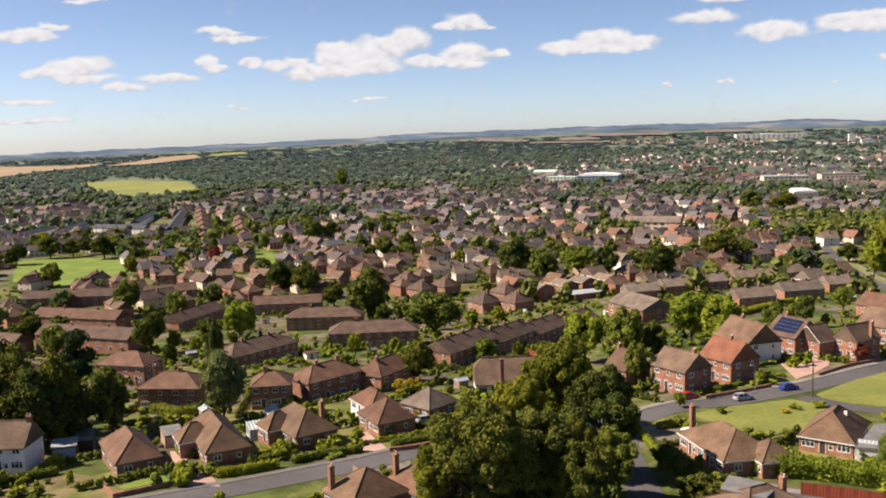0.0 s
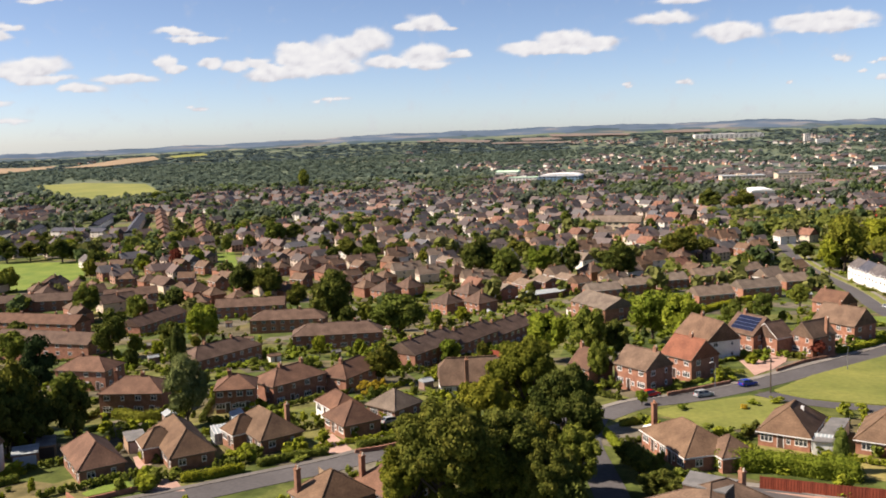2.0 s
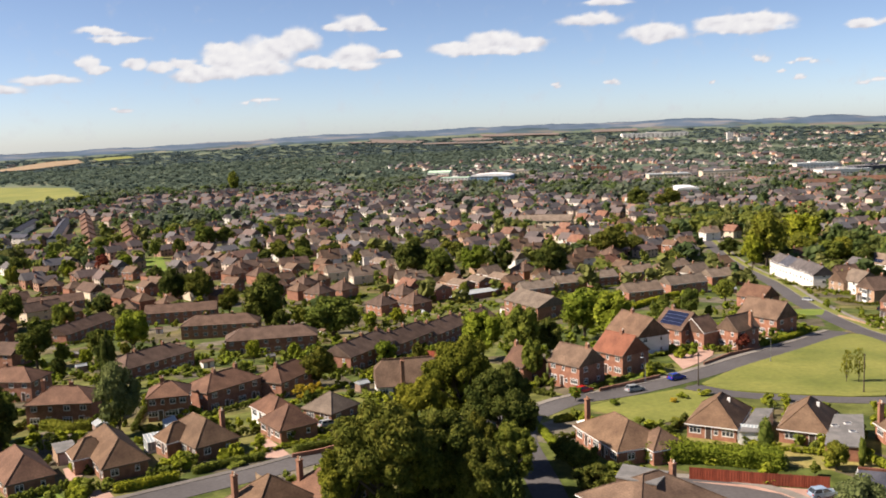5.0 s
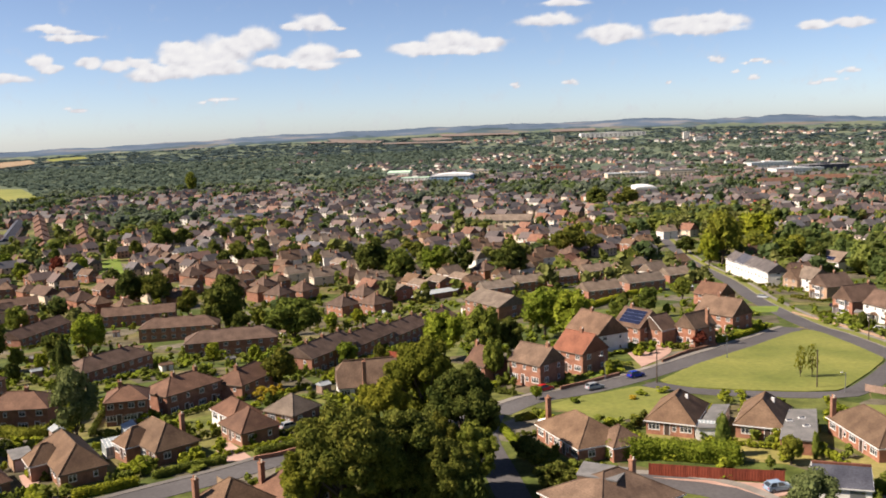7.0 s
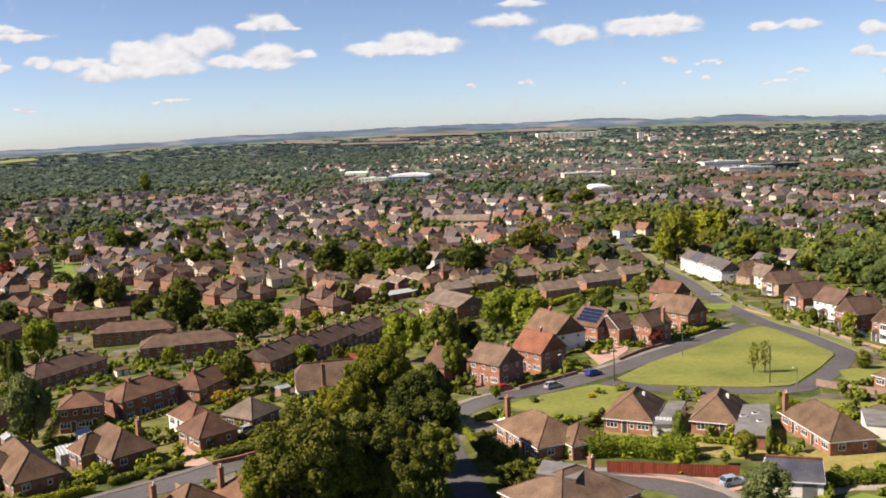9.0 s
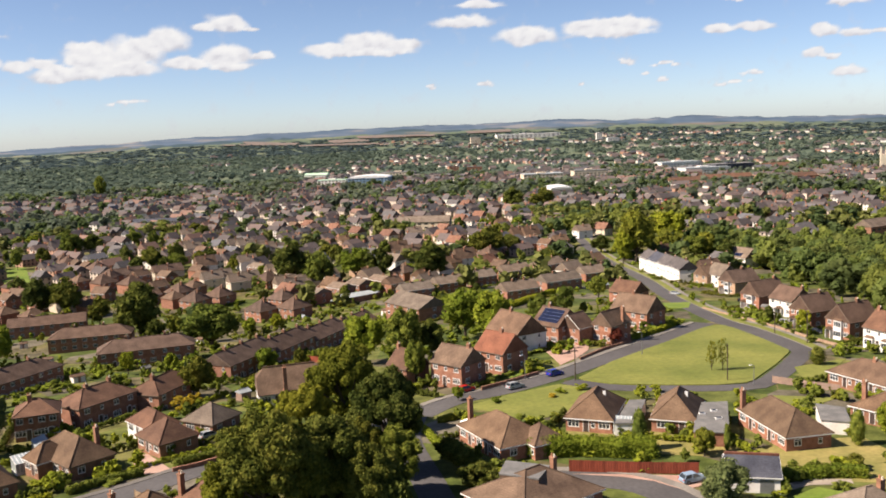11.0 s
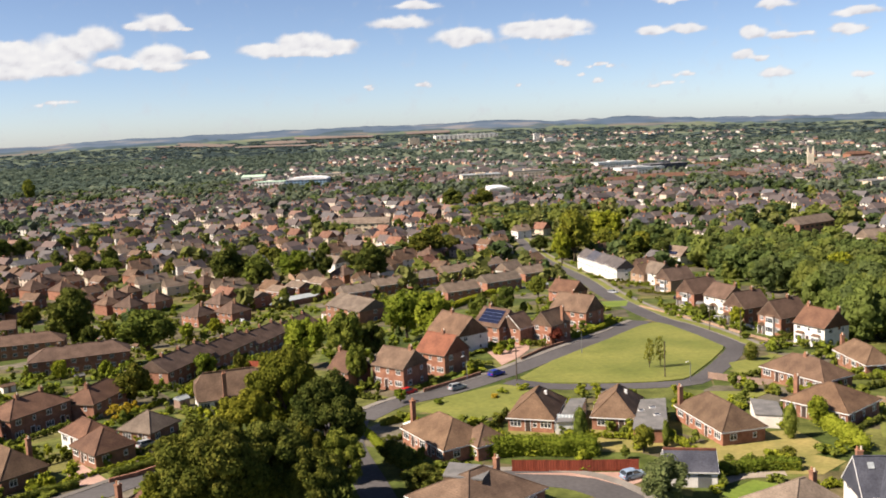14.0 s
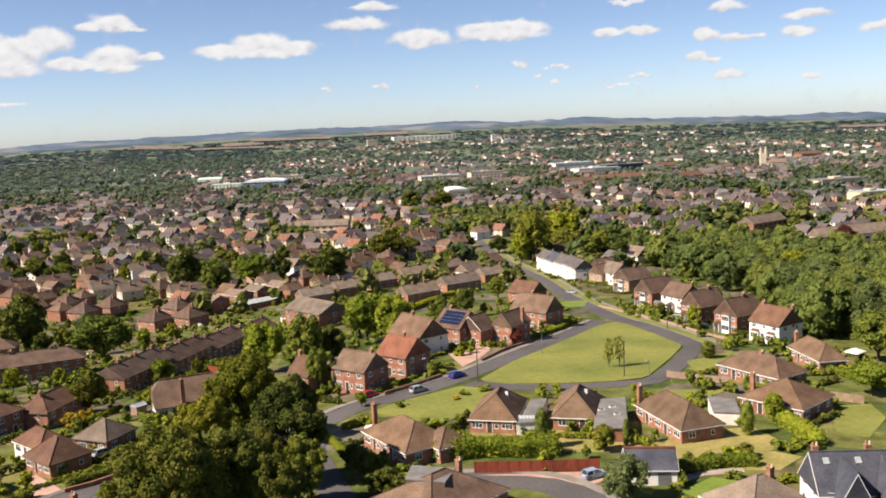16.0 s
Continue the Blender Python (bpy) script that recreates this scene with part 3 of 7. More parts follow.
def plant(kind, x, y, h, r):
    base = kind.rstrip("0123456789")
    shrub = base in ("shrub", "gold")
    words = TREE_WORDS["gold" if kind == "shrub4" else base]
    ob = thing("shrub" if shrub else "tree", pose(x, y, land(x, y) - 0.1, 0, 0, spin.uniform(0, 360)), words + (" in a garden" if base not in ("big", "thin") else ""), "shrub" if shrub else "tree",
               "garden shrubs" if shrub else "trees among the houses")
    for name, me in zip(("trunk", "crown"), TREES[kind]):
        shared(name, me, ob, Matrix.Diagonal((2 * r, 2 * r, h, 1)))
    return ob


def hedge(name, points, h, w, mat, label):
    """A clipped hedge along a line: a dense body of leaf quads over a woody core."""
    rng = np.random.default_rng(len(points) * 7 + int(abs(points[0][0])))
    base = land(*points[0])
    ob = thing(name, pose(*points[0], base), label, "hedge", "hedges")
    pts, core = [], bmesh.new()
    for (xa, ya), (xb, yb) in zip(points, points[1:]):
        o = Vector((xa - points[0][0], ya - points[0][1], land(xa, ya) - base))
        e = Vector((xb - xa, yb - ya, land(xb, yb) - land(xa, ya)))
        ln = e.length
        u = e / ln
        s = Vector((-u.y, u.x, 0)).normalized()
        solid(core, [[o + s * (w * 0.3 * k) + Vector((0, 0, z)) for k, z in ((-1, -0.1), (1, -0.1), (1, h * 0.8), (-1, h * 0.8))],
                     [o + e + s * (w * 0.3 * k) + Vector((0, 0, z)) for k, z in ((-1, -0.1), (1, -0.1), (1, h * 0.8), (-1, h * 0.8))]])
        n = max(1, int(ln / (h * 0.42)))
        cs = [tuple(o + u * (ln * (i + 0.5) / n) + s * rng.uniform(-0.1, 0.1) * w + Vector((0, 0, zz * h))) for i in range(n) for zz in (0.28, 0.66)]
        rs = [w * 0.5 * rng.uniform(0.85, 1.2) for _ in cs]
        pts.append(leaf_cloud(rng, cs, rs, int(110 * ln * (h + w)), 0.16, h * 0.62 / w if h > w else 0.8, 0.9))
    part("core", core, mat, ob)
    shared("leaves", quads_mesh("leaves", np.concatenate(pts), mat), ob, Matrix())
    return ob


# ---- ground pieces ----
def slab(name, outline, mat, z, label, category, thick=0.3, kind="structure"):
    """A piece of ground with a real edge that follows the land."""
    bm = bmesh.new()
    bm.faces.new([bm.verts.new((x, y, 0)) for x, y in outline])
    xs, ys = [p[0] for p in outline], [p[1] for p in outline]
    step = max(7.0, (max(xs) - min(xs)) / 14, (max(ys) - min(ys)) / 14)
    for axis, lo, hi in ((0, min(xs), max(xs)), (1, min(ys), max(ys))):
        v = lo + step
        while v < hi:
            co, no = [0, 0, 0], [0, 0, 0]
            co[axis], no[axis] = v, 1
            bmesh.ops.bisect_plane(bm, geom=bm.verts[:] + bm.edges[:] + bm.faces[:], plane_co=co, plane_no=no)
            v += step
    low = bm.faces[:]
    ext = bmesh.ops.extrude_face_region(bm, geom=low)
    top = {g for g in ext["geom"] if isinstance(g, bmesh.types.BMVert)}
    for v in bm.verts:
        v.co.z = land(v.co.x, v.co.y) + (z if v in top else z - thick)
    bmesh.ops.recalc_face_normals(bm, faces=bm.faces)
    return tagged(new(name, mesh_of(name, bm, mat)), label, category, kind=kind)


def curve_through(points, step=3.0):
    """A smooth line through points."""
    P = [Vector(p) for p in points]
    P = [2 * P[0] - P[1]] + P + [2 * P[-1] - P[-2]]
    out = []
    for a, b, c, d in zip(P, P[1:], P[2:], P[3:]):
        n = max(1, int((c - b).length / step))
        for i in range(n):
            t = i / n
            out.append(0.5 * (2 * b + (c - a) * t + (2 * a - 5 * b + 4 * c - d) * t * t + (3 * b - a - 3 * c + d) * t ** 3))
    return out + [P[-2]]


def ribbon(name, points, off0, off1, mat, z, label, category, smooth=True):
    """A strip that follows a line, from off0 to off1 to its left."""
    line = curve_through(points) if smooth else [Vector(p) for p in points]
    bm = bmesh.new()
    rings = []
    for i, p in enumerate(line):
        q = (line[min(i + 1, len(line) - 1)] - line[max(i - 1, 0)]).normalized()
        s = Vector((-q.y, q.x))
        a, b = p + s * off0, p + s * off1
        za, zb = land(a.x, a.y), land(b.x, b.y)
        rings.append([(a.x, a.y, za - 0.3), (a.x, a.y, za + z), (b.x, b.y, zb + z), (b.x, b.y, zb - 0.3)])
    solid(bm, rings)
    bmesh.ops.recalc_face_normals(bm, faces=bm.faces)
    return tagged(new(name, mesh_of(name, bm, mat)), label, category, kind="structure")


def fence(points, h, mat, label, panel=1.83):
    base = land(*points[0])
    ob = thing("fence", pose(*points[0], base), label, "fence", "garden fences")
    for (xa, ya), (xb, yb) in zip(points, points[1:]):
        ln = math.hypot(xb - xa, yb - ya)
        n = max(1, round(ln / panel))
        turn = math.degrees(math.atan2(yb - ya, xb - xa))
        s = ln / n
        bm = bmesh.new()
        xs = [0.06 + (s - 0.12) * k / 16 for k in range(17)]
        low = [(x, -0.025 - 0.02 * (k % 4 in (1, 2)), 0.05) for k, x in enumerate(xs)] + [(xs[-1], 0.02, 0.05), (xs[0], 0.02, 0.05)]
        solid(bm, [low, [(x, y, h) for x, y, _ in low]])
        bmesh.ops.recalc_face_normals(bm, faces=bm.faces)
        pan, post = mesh_of("panel", bm, mat), mesh_of("post", boxes((-0.06, 0.06, -0.06, 0.06, -0.4, h + 0.08)), mat)
        for i in range(n):
            m = pose(xa - points[0][0] + (xb - xa) * i / n, ya - points[0][1] + (yb - ya) * i / n, land(xa + (xb - xa) * i / n, ya + (yb - ya) * i / n) - base, 0, 0, turn)
            shared("panel", pan, ob, m)
            shared("post", post, ob, m)
    return ob


def low_wall(points, h, mat, label, w=0.25):
    bm = bmesh.new()
    for (xa, ya), (xb, yb) in zip(points, points[1:]):
        e = Vector((xb - xa, yb - ya, 0)).normalized()
        s = Vector((-e.y, e.x, 0)) * w / 2
        for grow, z0, z1 in ((1.0, -0.2, h), (1.35, h, h + 0.07)):
            a, b = Vector((xa, ya, land(xa, ya))) - e * 0.1, Vector((xb, yb, land(xb, yb))) + e * 0.1
            solid(bm, [[a - s * grow + Vector((0, 0, z0)), a + s * grow + Vector((0, 0, z0)), a + s * grow + Vector((0, 0, z1)), a - s * grow + Vector((0, 0, z1))],
                       [b - s * grow + Vector((0, 0, z0)), b + s * grow + Vector((0, 0, z0)), b + s * grow + Vector((0, 0, z1)), b - s * grow + Vector((0, 0, z1))]])
    bmesh.ops.recalc_face_normals(bm, faces=bm.faces)
    return tagged(new("garden_wall", mesh_of("garden_wall", bm, mat)), label, "wall", "garden walls")


def tall_stack(ob, x, y, h):
    """A chimney that rises from the ground outside a wall."""
    bm = bmesh.new()
    solid(bm, [[(x + sx * w_, y + sy * d_, z) for sx, sy in ((-1, -1), (1, -1), (1, 1), (-1, 1))] for w_, d_, z in ((0.6, 0.45, -0.2), (0.6, 0.45, h * 0.35), (0.4, 0.38, h * 0.45), (0.4, 0.38, h - 0.25), (0.47, 0.45, h - 0.25), (0.47, 0.45, h))])
    c = part("chimney", bm, BRICK_BROWN, ob)
    for k in (-0.18, 0.18):
        bm = bmesh.new()
        tube(bm, (x + k, y, h), (x + k, y, h + 0.4), 0.13, 0.1, 8)
        part("chimney_pot", bm, CLAY, c)


def solar_array(ob, cols, rows, x0=0.0):
    """Panels laid on the -y slope of a gable roof whose ridge runs along x."""
    w, d, he, rise = ob["size"]
    tilt = math.atan2(rise, d / 2)
    for i in range(cols):
        for j in range(rows):
            s = 0.7 + (j + 0.5) * 1.15
            px, py, pz = x0 + (i - (cols - 1) / 2) * 1.75, -d / 2 + s * math.cos(tilt), he + s * math.sin(tilt) + 0.28
            bm = boxes((-0.83, 0.83, -0.53, 0.53, -0.03, 0.03))
            p = part("solar_panel", bm, SOLAR, ob)
            p.matrix_basis = Matrix.Translation((px, py, pz)) @ pose(0, 0, 0, math.degrees(tilt))
            part("panel_frame", boxes((-0.85, 0.85, -0.55, -0.53, -0.035, 0.035), (-0.85, 0.85, 0.53, 0.55, -0.035, 0.035)), GREY_METAL, p)


def flat_roof_block(name, outline, h, wall, top, label, category, low=-0.3):
    """A flat-roofed block over four corners."""
    cx, cy = sum(p[0] for p in outline) / 4, sum(p[1] for p in outline) / 4
    ob = thing(name, pose(cx, cy, land(cx, cy)), label, category)
    loc = [(x - cx, y - cy) for x, y in outline]
    bm = bmesh.new()
    solid(bm, [[(x * 0.97, y * 0.97, low) for x, y in loc], [(x * 0.97, y * 0.97, h - 0.15) for x, y in loc]])
    bmesh.ops.recalc_face_normals(bm, faces=bm.faces)
    part("wall", bm, wall, ob)
    bm = bmesh.new()
    solid(bm, [[(x, y, h - 0.15) for x, y in loc], [(x, y, h + 0.05) for x, y in loc]])
    bmesh.ops.recalc_face_normals(bm, faces=bm.faces)
    part("flat_roof", bm, top, ob)
    FEET.append((cx, cy, 3.0))
    return ob


def rooflight(ob, x, y, z, label="white framed rooflight"):
    r = part("rooflight", boxes((x - 0.55, x + 0.55, y - 0.35, y + 0.35, z, z + 0.22)), WHITE, ob, label)
    part("pane", boxes((x - 0.46, x + 0.46, y - 0.27, y + 0.27, z + 0.22, z + 0.245)), GLASS, r)


def garage(x, y, turn, w, d, h, wall, roof, door, label):
    ob = thing("garage", pose(x, y, land(x, y), 0, 0, turn), label, "garage", "garages")
    part("wall", boxes((-w / 2, w / 2, -d / 2, d / 2, -0.2, h)), wall, ob)
    part("roof", boxes((-w / 2 - 0.12, w / 2 + 0.12, -d / 2 - 0.15, d / 2 + 0.12, h, h + 0.14)), roof, ob)
    dr = part("door", boxes((-w / 2 + 0.25, w / 2 - 0.25, -d / 2 - 0.05, -d / 2 + 0.02, 0.03, h - 0.3)), door, ob)
    for k in range(1, 4):
        z = 0.03 + (h - 0.33) * k / 4
        part("door_rib", boxes((-w / 2 + 0.27, w / 2 - 0.27, -d / 2 - 0.07, -d / 2 - 0.04, z, z + 0.04)), door, dr)
    FEET.append((x, y, 3.0))


def conservatory(x, y, turn, w, d, h):
    ob = thing("conservatory", pose(x, y, land(x, y), 0, 0, turn), "white framed glass lean-to beside a bungalow", "conservatory")
    part("plinth", boxes((-w / 2, w / 2, -d / 2, d / 2, -0.2, 0.6)), WHITE, ob)
    bm = bmesh.new()
    n = 5
    for i in range(n + 1):
        px = -w / 2 + w * i / n
        tube(bm, (px, -d / 2, 0.6), (px, -d / 2, h), 0.05, 0.05, 5)
        tube(bm, (px, -d / 2, h), (px, d / 2, h + 0.7), 0.05, 0.05, 5)
    tube(bm, (-w / 2, -d / 2, h), (w / 2, -d / 2, h), 0.06, 0.06, 5)
    part("frame", bm, WHITE, ob)
    bm = bmesh.new()
    solid(bm, [[(-w / 2 + 0.03, -d / 2 + 0.03, 0.6), (w / 2 - 0.03, -d / 2 + 0.03, 0.6), (w / 2 - 0.03, d / 2, 0.6), (-w / 2 + 0.03, d / 2, 0.6)],
               [(-w / 2 + 0.03, -d / 2 + 0.03, h), (w / 2 - 0.03, -d / 2 + 0.03, h), (w / 2 - 0.03, d / 2, h + 0.7), (-w / 2 + 0.03, d / 2, h + 0.7)]])
    part("glazing", bm, plain("pale_glazing", (0.35, 0.4, 0.42), 0.2), ob)


def bay(ob, x, y, w, h, turn=0.0, label="white two-storey bay window"):
    """A shallow bay with a white frame, a pane to each storey and a small tiled top."""
    b = part("bay", boxes((-w / 2, w / 2, -0.75, 0.1, -1.0, h)), WHITE, ob, label)
    b.matrix_basis = pose(x, y, 0, 0, 0, turn)
    for z in (0.8, 3.3) if h > 4 else (0.8,):
        part("pane", boxes((-w / 2 + 0.15, w / 2 - 0.15, -0.78, -0.73, z, z + 1.25)), GLASS, b)
        for k in (-0.17, 0.17):
            part("mullion", boxes((k * w - 0.04, k * w + 0.04, -0.8, -0.775, z, z + 1.25)), WHITE, b)
    bm = bmesh.new()
    solid(bm, [[(-w / 2 - 0.1, -0.9, h), (w / 2 + 0.1, -0.9, h), (w / 2 + 0.1, 0.1, h), (-w / 2 - 0.1, 0.1, h)], [(-w / 2 + 0.2, -0.1, h + 0.5), (w / 2 - 0.2, -0.1, h + 0.5), (w / 2 - 0.2, 0.1, h + 0.5), (-w / 2 + 0.2, 0.1, h + 0.5)]])
    part("bay_roof", bm, TILE_BROWN, b)


def porch(ob, x, y, w=1.7, turn=0.0):
    """A small open porch with a pitched roof over a door."""
    p = part("porch", boxes((-w / 2, -w / 2 + 0.12, -1.1, 0, -0.5, 2.2), (w / 2 - 0.12, w / 2, -1.1, 0, -0.5, 2.2)), WHITE, ob, "small white porch")
    p.matrix_basis = pose(x, y, 0, 0, 0, turn)
    bm = bmesh.new()
    solid(bm, [[(-w / 2 - 0.2, v, 2.15), (w / 2 + 0.2, v, 2.15), (0, v, 2.95)] for v in (-1.3, 0.05)])
    part("porch_roof", bm, TILE_BROWN, p)



# ---- ground, roads and lawns ----
def garden_ground():
    """Gardens: a patchwork of lawn, beds and paving, with grass, stubble and woods further out, where haze is tinted
    in.
    """
    m, n, l, b = material("garden_ground", 0.95, 0, 0.15)
    tc = n.new("ShaderNodeTexCoord")
    vo = n.new("ShaderNodeTexVoronoi")
    vo.inputs["Scale"].default_value = 0.07
    l.new(tc.outputs["Object"], vo.inputs["Vector"])
    sep = n.new("ShaderNodeSeparateColor")
    l.new(vo.outputs["Color"], sep.inputs[0])
    r = ramp(n, [(0.0, (0.07, 0.095, 0.022)), (0.3, (0.11, 0.135, 0.032)), (0.55, (0.18, 0.18, 0.052)), (0.72, (0.19, 0.155, 0.07)), (0.9, (0.13, 0.112, 0.078)), (1.0, (0.22, 0.19, 0.15))])
    l.new(sep.outputs[0], r.inputs[0])
    n1, n2 = noise_tex(n, l, 0.25, 6), noise_tex(n, l, 1.8, 6)
    r1 = ramp(n, [(0.35, (0.38, 0.42, 0.36)), (0.65, (1.0, 1.0, 1.0))])
    l.new(n1.outputs[0], r1.inputs[0])
    r2 = ramp(n, [(0.3, (0.6, 0.62, 0.6)), (0.7, (1.0, 1.0, 1.0))])
    l.new(n2.outputs[0], r2.inputs[0])
    col = mix(n, l, "MULTIPLY", 0.9, r.outputs[0], r1.outputs[0])
    col = mix(n, l, "MULTIPLY", 0.8, col, r2.outputs[0])
    # From 800 m out the colours turn bluer and greyer, haze painted in.
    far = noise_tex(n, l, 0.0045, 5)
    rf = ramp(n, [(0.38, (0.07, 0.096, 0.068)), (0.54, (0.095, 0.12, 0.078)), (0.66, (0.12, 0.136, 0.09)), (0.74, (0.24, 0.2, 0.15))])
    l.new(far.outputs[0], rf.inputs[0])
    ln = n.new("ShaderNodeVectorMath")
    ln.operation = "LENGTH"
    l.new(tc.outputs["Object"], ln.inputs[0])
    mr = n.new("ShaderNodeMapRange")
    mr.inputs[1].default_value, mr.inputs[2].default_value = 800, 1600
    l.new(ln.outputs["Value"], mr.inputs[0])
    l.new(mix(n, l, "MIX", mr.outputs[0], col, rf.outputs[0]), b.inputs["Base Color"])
    return m


def ground():
    rings = [0, 40, 80] + list(range(104, 600, 12)) + [620, 680, 760, 860, 1020, 1200, 1350, 1500, 1700, 1900, 2150, 2400, 2700, 3000, 3300, 3600, 3900, 4150, 4400, 4600, 4750, 4900]
    n = 240
    vs, fs = [(0, 0, land(0, 0))], []
    for r in rings[1:]:
        for i in range(n):
            a = 2 * math.pi * i / n
            vs.append((r * math.sin(a), r * math.cos(a), land(r * math.sin(a), r * math.cos(a))))
    for i in range(n):
        fs.append((0, 1 + (i + 1) % n, 1 + i))
    for k in range(len(rings) - 2):
        for i in range(n):
            a, b = 1 + k * n + i, 1 + k * n + (i + 1) % n
            fs.append((a, b, b + n, a + n))
    me = bpy.data.meshes.new("ground")
    me.from_pydata(vs, [], fs)
    me.materials.append(garden_ground())
    me.polygons.foreach_set("use_smooth", [True] * len(me.polygons))
    return tagged(new("ground", me), "gardens, grass and open country reaching the downs", "ground", kind="structure")



def far_field(outline, mat, label):
    """A field that lies on the rising land."""
    bm = bmesh.new()
    c = Vector((sum(p[0] for p in outline), sum(p[1] for p in outline))) / len(outline)
    rim, n = [], len(outline)
    for i in range(n):
        a, b = Vector(outline[i]), Vector(outline[(i + 1) % n])
        rim += [a.lerp(b, k / 4) for k in range(4)]
    rings = []
    for s in (1.0, 0.75, 0.5, 0.25):
        ring = []
        for p in rim:
            q = c + (p - c) * s
            r = q.length
            ring.append(bm.verts.new((q.x, q.y, land(q.x, q.y) + 0.6 + 0.0012 * r)))
        rings.append(ring)
    m = len(rim)
    for ra, rb in zip(rings, rings[1:]):
        for i in range(m):
            bm.faces.new((ra[i], ra[(i + 1) % m], rb[(i + 1) % m], rb[i]))
    bm.faces.new(rings[-1])
    bmesh.ops.recalc_face_normals(bm, faces=bm.faces)
    return tagged(new("field", mesh_of("field", bm, mat)), label, "field", kind="structure")


ground()
ROAD_A = [(5.5, 170.9), (12.8, 179.5), (24.6, 185.1), (38.7, 195.8), (55.8, 213.2), (77.1, 236.6), (95.1, 258.8)]
ROAD_B = [(138.2, 630.2), (129.2, 527.7), (122.8, 422.4), (108.1, 330.2), (101.4, 267.9), (102.4, 247.0), (102.4, 226.0), (101.6, 210.5)]
ROAD_C = [(-74.9, 116.6), (-60.9, 125.6), (-56.1, 129.1), (-48.7, 134.9), (-40.1, 141.6), (-31.1, 150.5), (-12.1, 165.6), (5.5, 170.9)]
ROAD_LOOP = [(102.0, 216.0), (100.6, 208.0), (90.8, 193.6), (80.2, 180.4), (75.8, 176.7), (68.4, 176.1), (57.6, 177.8), (46.2, 181.3), (38.6, 188.6)]
ROAD_LANE = [(4.3, 169.9), (2.5, 155.4), (5.2, 133.9), (7.5, 117.4)]
ROAD_CLOSE = [(23.3, 132.0), (31.8, 129.8), (37.1, 126.3), (40.8, 119.3), (40.9, 110.6)]
ribbon("road", ROAD_A, -3.1, 3.1, TARMAC, 0.05, "grey tarmac street beside the green", "road")
ribbon("road", ROAD_B, -3.2, 3.2, TARMAC, 0.056, "grey tarmac street past the white houses", "road")
ribbon("road", ROAD_C, -3.2, 3.2, TARMAC, 0.062, "grey tarmac street between bungalows", "road")
ribbon("road", ROAD_LOOP, -2.4, 2.4, TARMAC, 0.068, "narrow tarmac road round the green", "road")
ribbon("road", ROAD_LANE, -2.6, 2.6, TARMAC, 0.074, "shaded tarmac lane under the great tree", "road")
ribbon("road", ROAD_CLOSE, -3.0, 3.0, TARMAC, 0.05, "curved tarmac cul-de-sac", "road")
ribbon("road", [(-178.1, 534.4), (-222.3, 617.5), (-280.6, 731.7), (-323.4, 833.9)], -3.0, 3.0, TARMAC, 0.05, "tarmac estate road", "road")
ribbon("pavement", ROAD_CLOSE, 3.0, 4.6, PAVING, 0.14, "pale pavement round the cul-de-sac", "pavement")
ribbon("pavement", ROAD_B, 3.2, 3.5, PAVING, 0.14, "pale concrete kerb of the street", "kerb")
ribbon("verge", ROAD_B, 3.5, 6.5, LAWN, 0.13, "grass verge along the street", "verge")
ribbon("pavement", ROAD_B, 6.5, 8.2, PAVING, 0.14, "pale pavement in front of the houses", "pavement")
ribbon("pavement", ROAD_A, 3.1, 4.8, PAVING, 0.14, "pavement with a raised kerb", "pavement")
ribbon("pavement", ROAD_C, 3.2, 4.7, PAVING_WORN, 0.14, "pavement with a raised kerb", "pavement")
slab("green", [(41.6, 190.8), (52.6, 205.2), (73.5, 228.0), (90.5, 248.6), (95.6, 253.4), (98.2, 253.0), (99.2, 247.0), (99.3, 228.0), (98.6, 211.0), (97.2, 207.8), (88.4, 195.3), (77.0, 181.0), (74.6, 179.2), (68.5, 178.6), (58.3, 180.3), (47.0, 183.8), (42.2, 188.4)], LAWN, 0.2, "broad mown grass green with sunlit yellowing turf", "lawn")
slab("drive", [(40.4, 224.4), (48.2, 236.0), (53.0, 229.3), (50.9, 221.5), (46.6, 213.4), (40.5, 205.2)], PAVERS, 0.09, "pink block-paved drive", "drive")
slab("drive", [(-70.1, 134.0), (-72.4, 147.0), (-74.9, 148.7), (-77.2, 146.9), (-71.3, 137.4), (-68.1, 129.2), (-59.6, 129.3), (-63.9, 134.9)], PAVERS, 0.09, "pink block-paved drive beside a bungalow", "drive")
slab("drive", [(-46.7, 158.2), (-44.5, 161.1), (-37.3, 149.4), (-42.1, 148.4)], PAVERS, 0.09, "pale paved drive of a bungalow", "drive")
slab("drive", [(116.1, 284.8), (124.5, 290.1), (119.4, 271.6), (110.8, 263.0)], GRAVEL, 0.09, "pale drive in front of a brick house", "drive")
slab("lawn", [(15.0, 174.5), (24.0, 180.5), (36.0, 186.5), (43.5, 180.5), (42.0, 171.5), (32.1, 164.1), (26.0, 160.6)], LAWN, 0.08, "sunlit front lawn", "lawn")
slab("lawn", [(17.1, 188.2), (25.9, 194.5), (34.7, 202.2), (28.5, 204.0), (19.8, 196.3)], LAWN_LUSH, 0.08, "green front lawn behind a low wall", "lawn")
slab("lawn", [(27.7, 154.2), (43.8, 151.3), (58.7, 143.1), (56.2, 134.9), (40.3, 140.0), (25.9, 144.8)], LAWN_DRY, 0.06, "dry sunlit back lawn", "lawn")
slab("lawn", [(53.6, 135.8), (65.1, 141.1), (79.1, 141.5), (79.9, 130.4), (68.5, 127.8), (60.1, 130.5)], LAWN_DRY, 0.06, "dry yellow back lawn", "lawn")
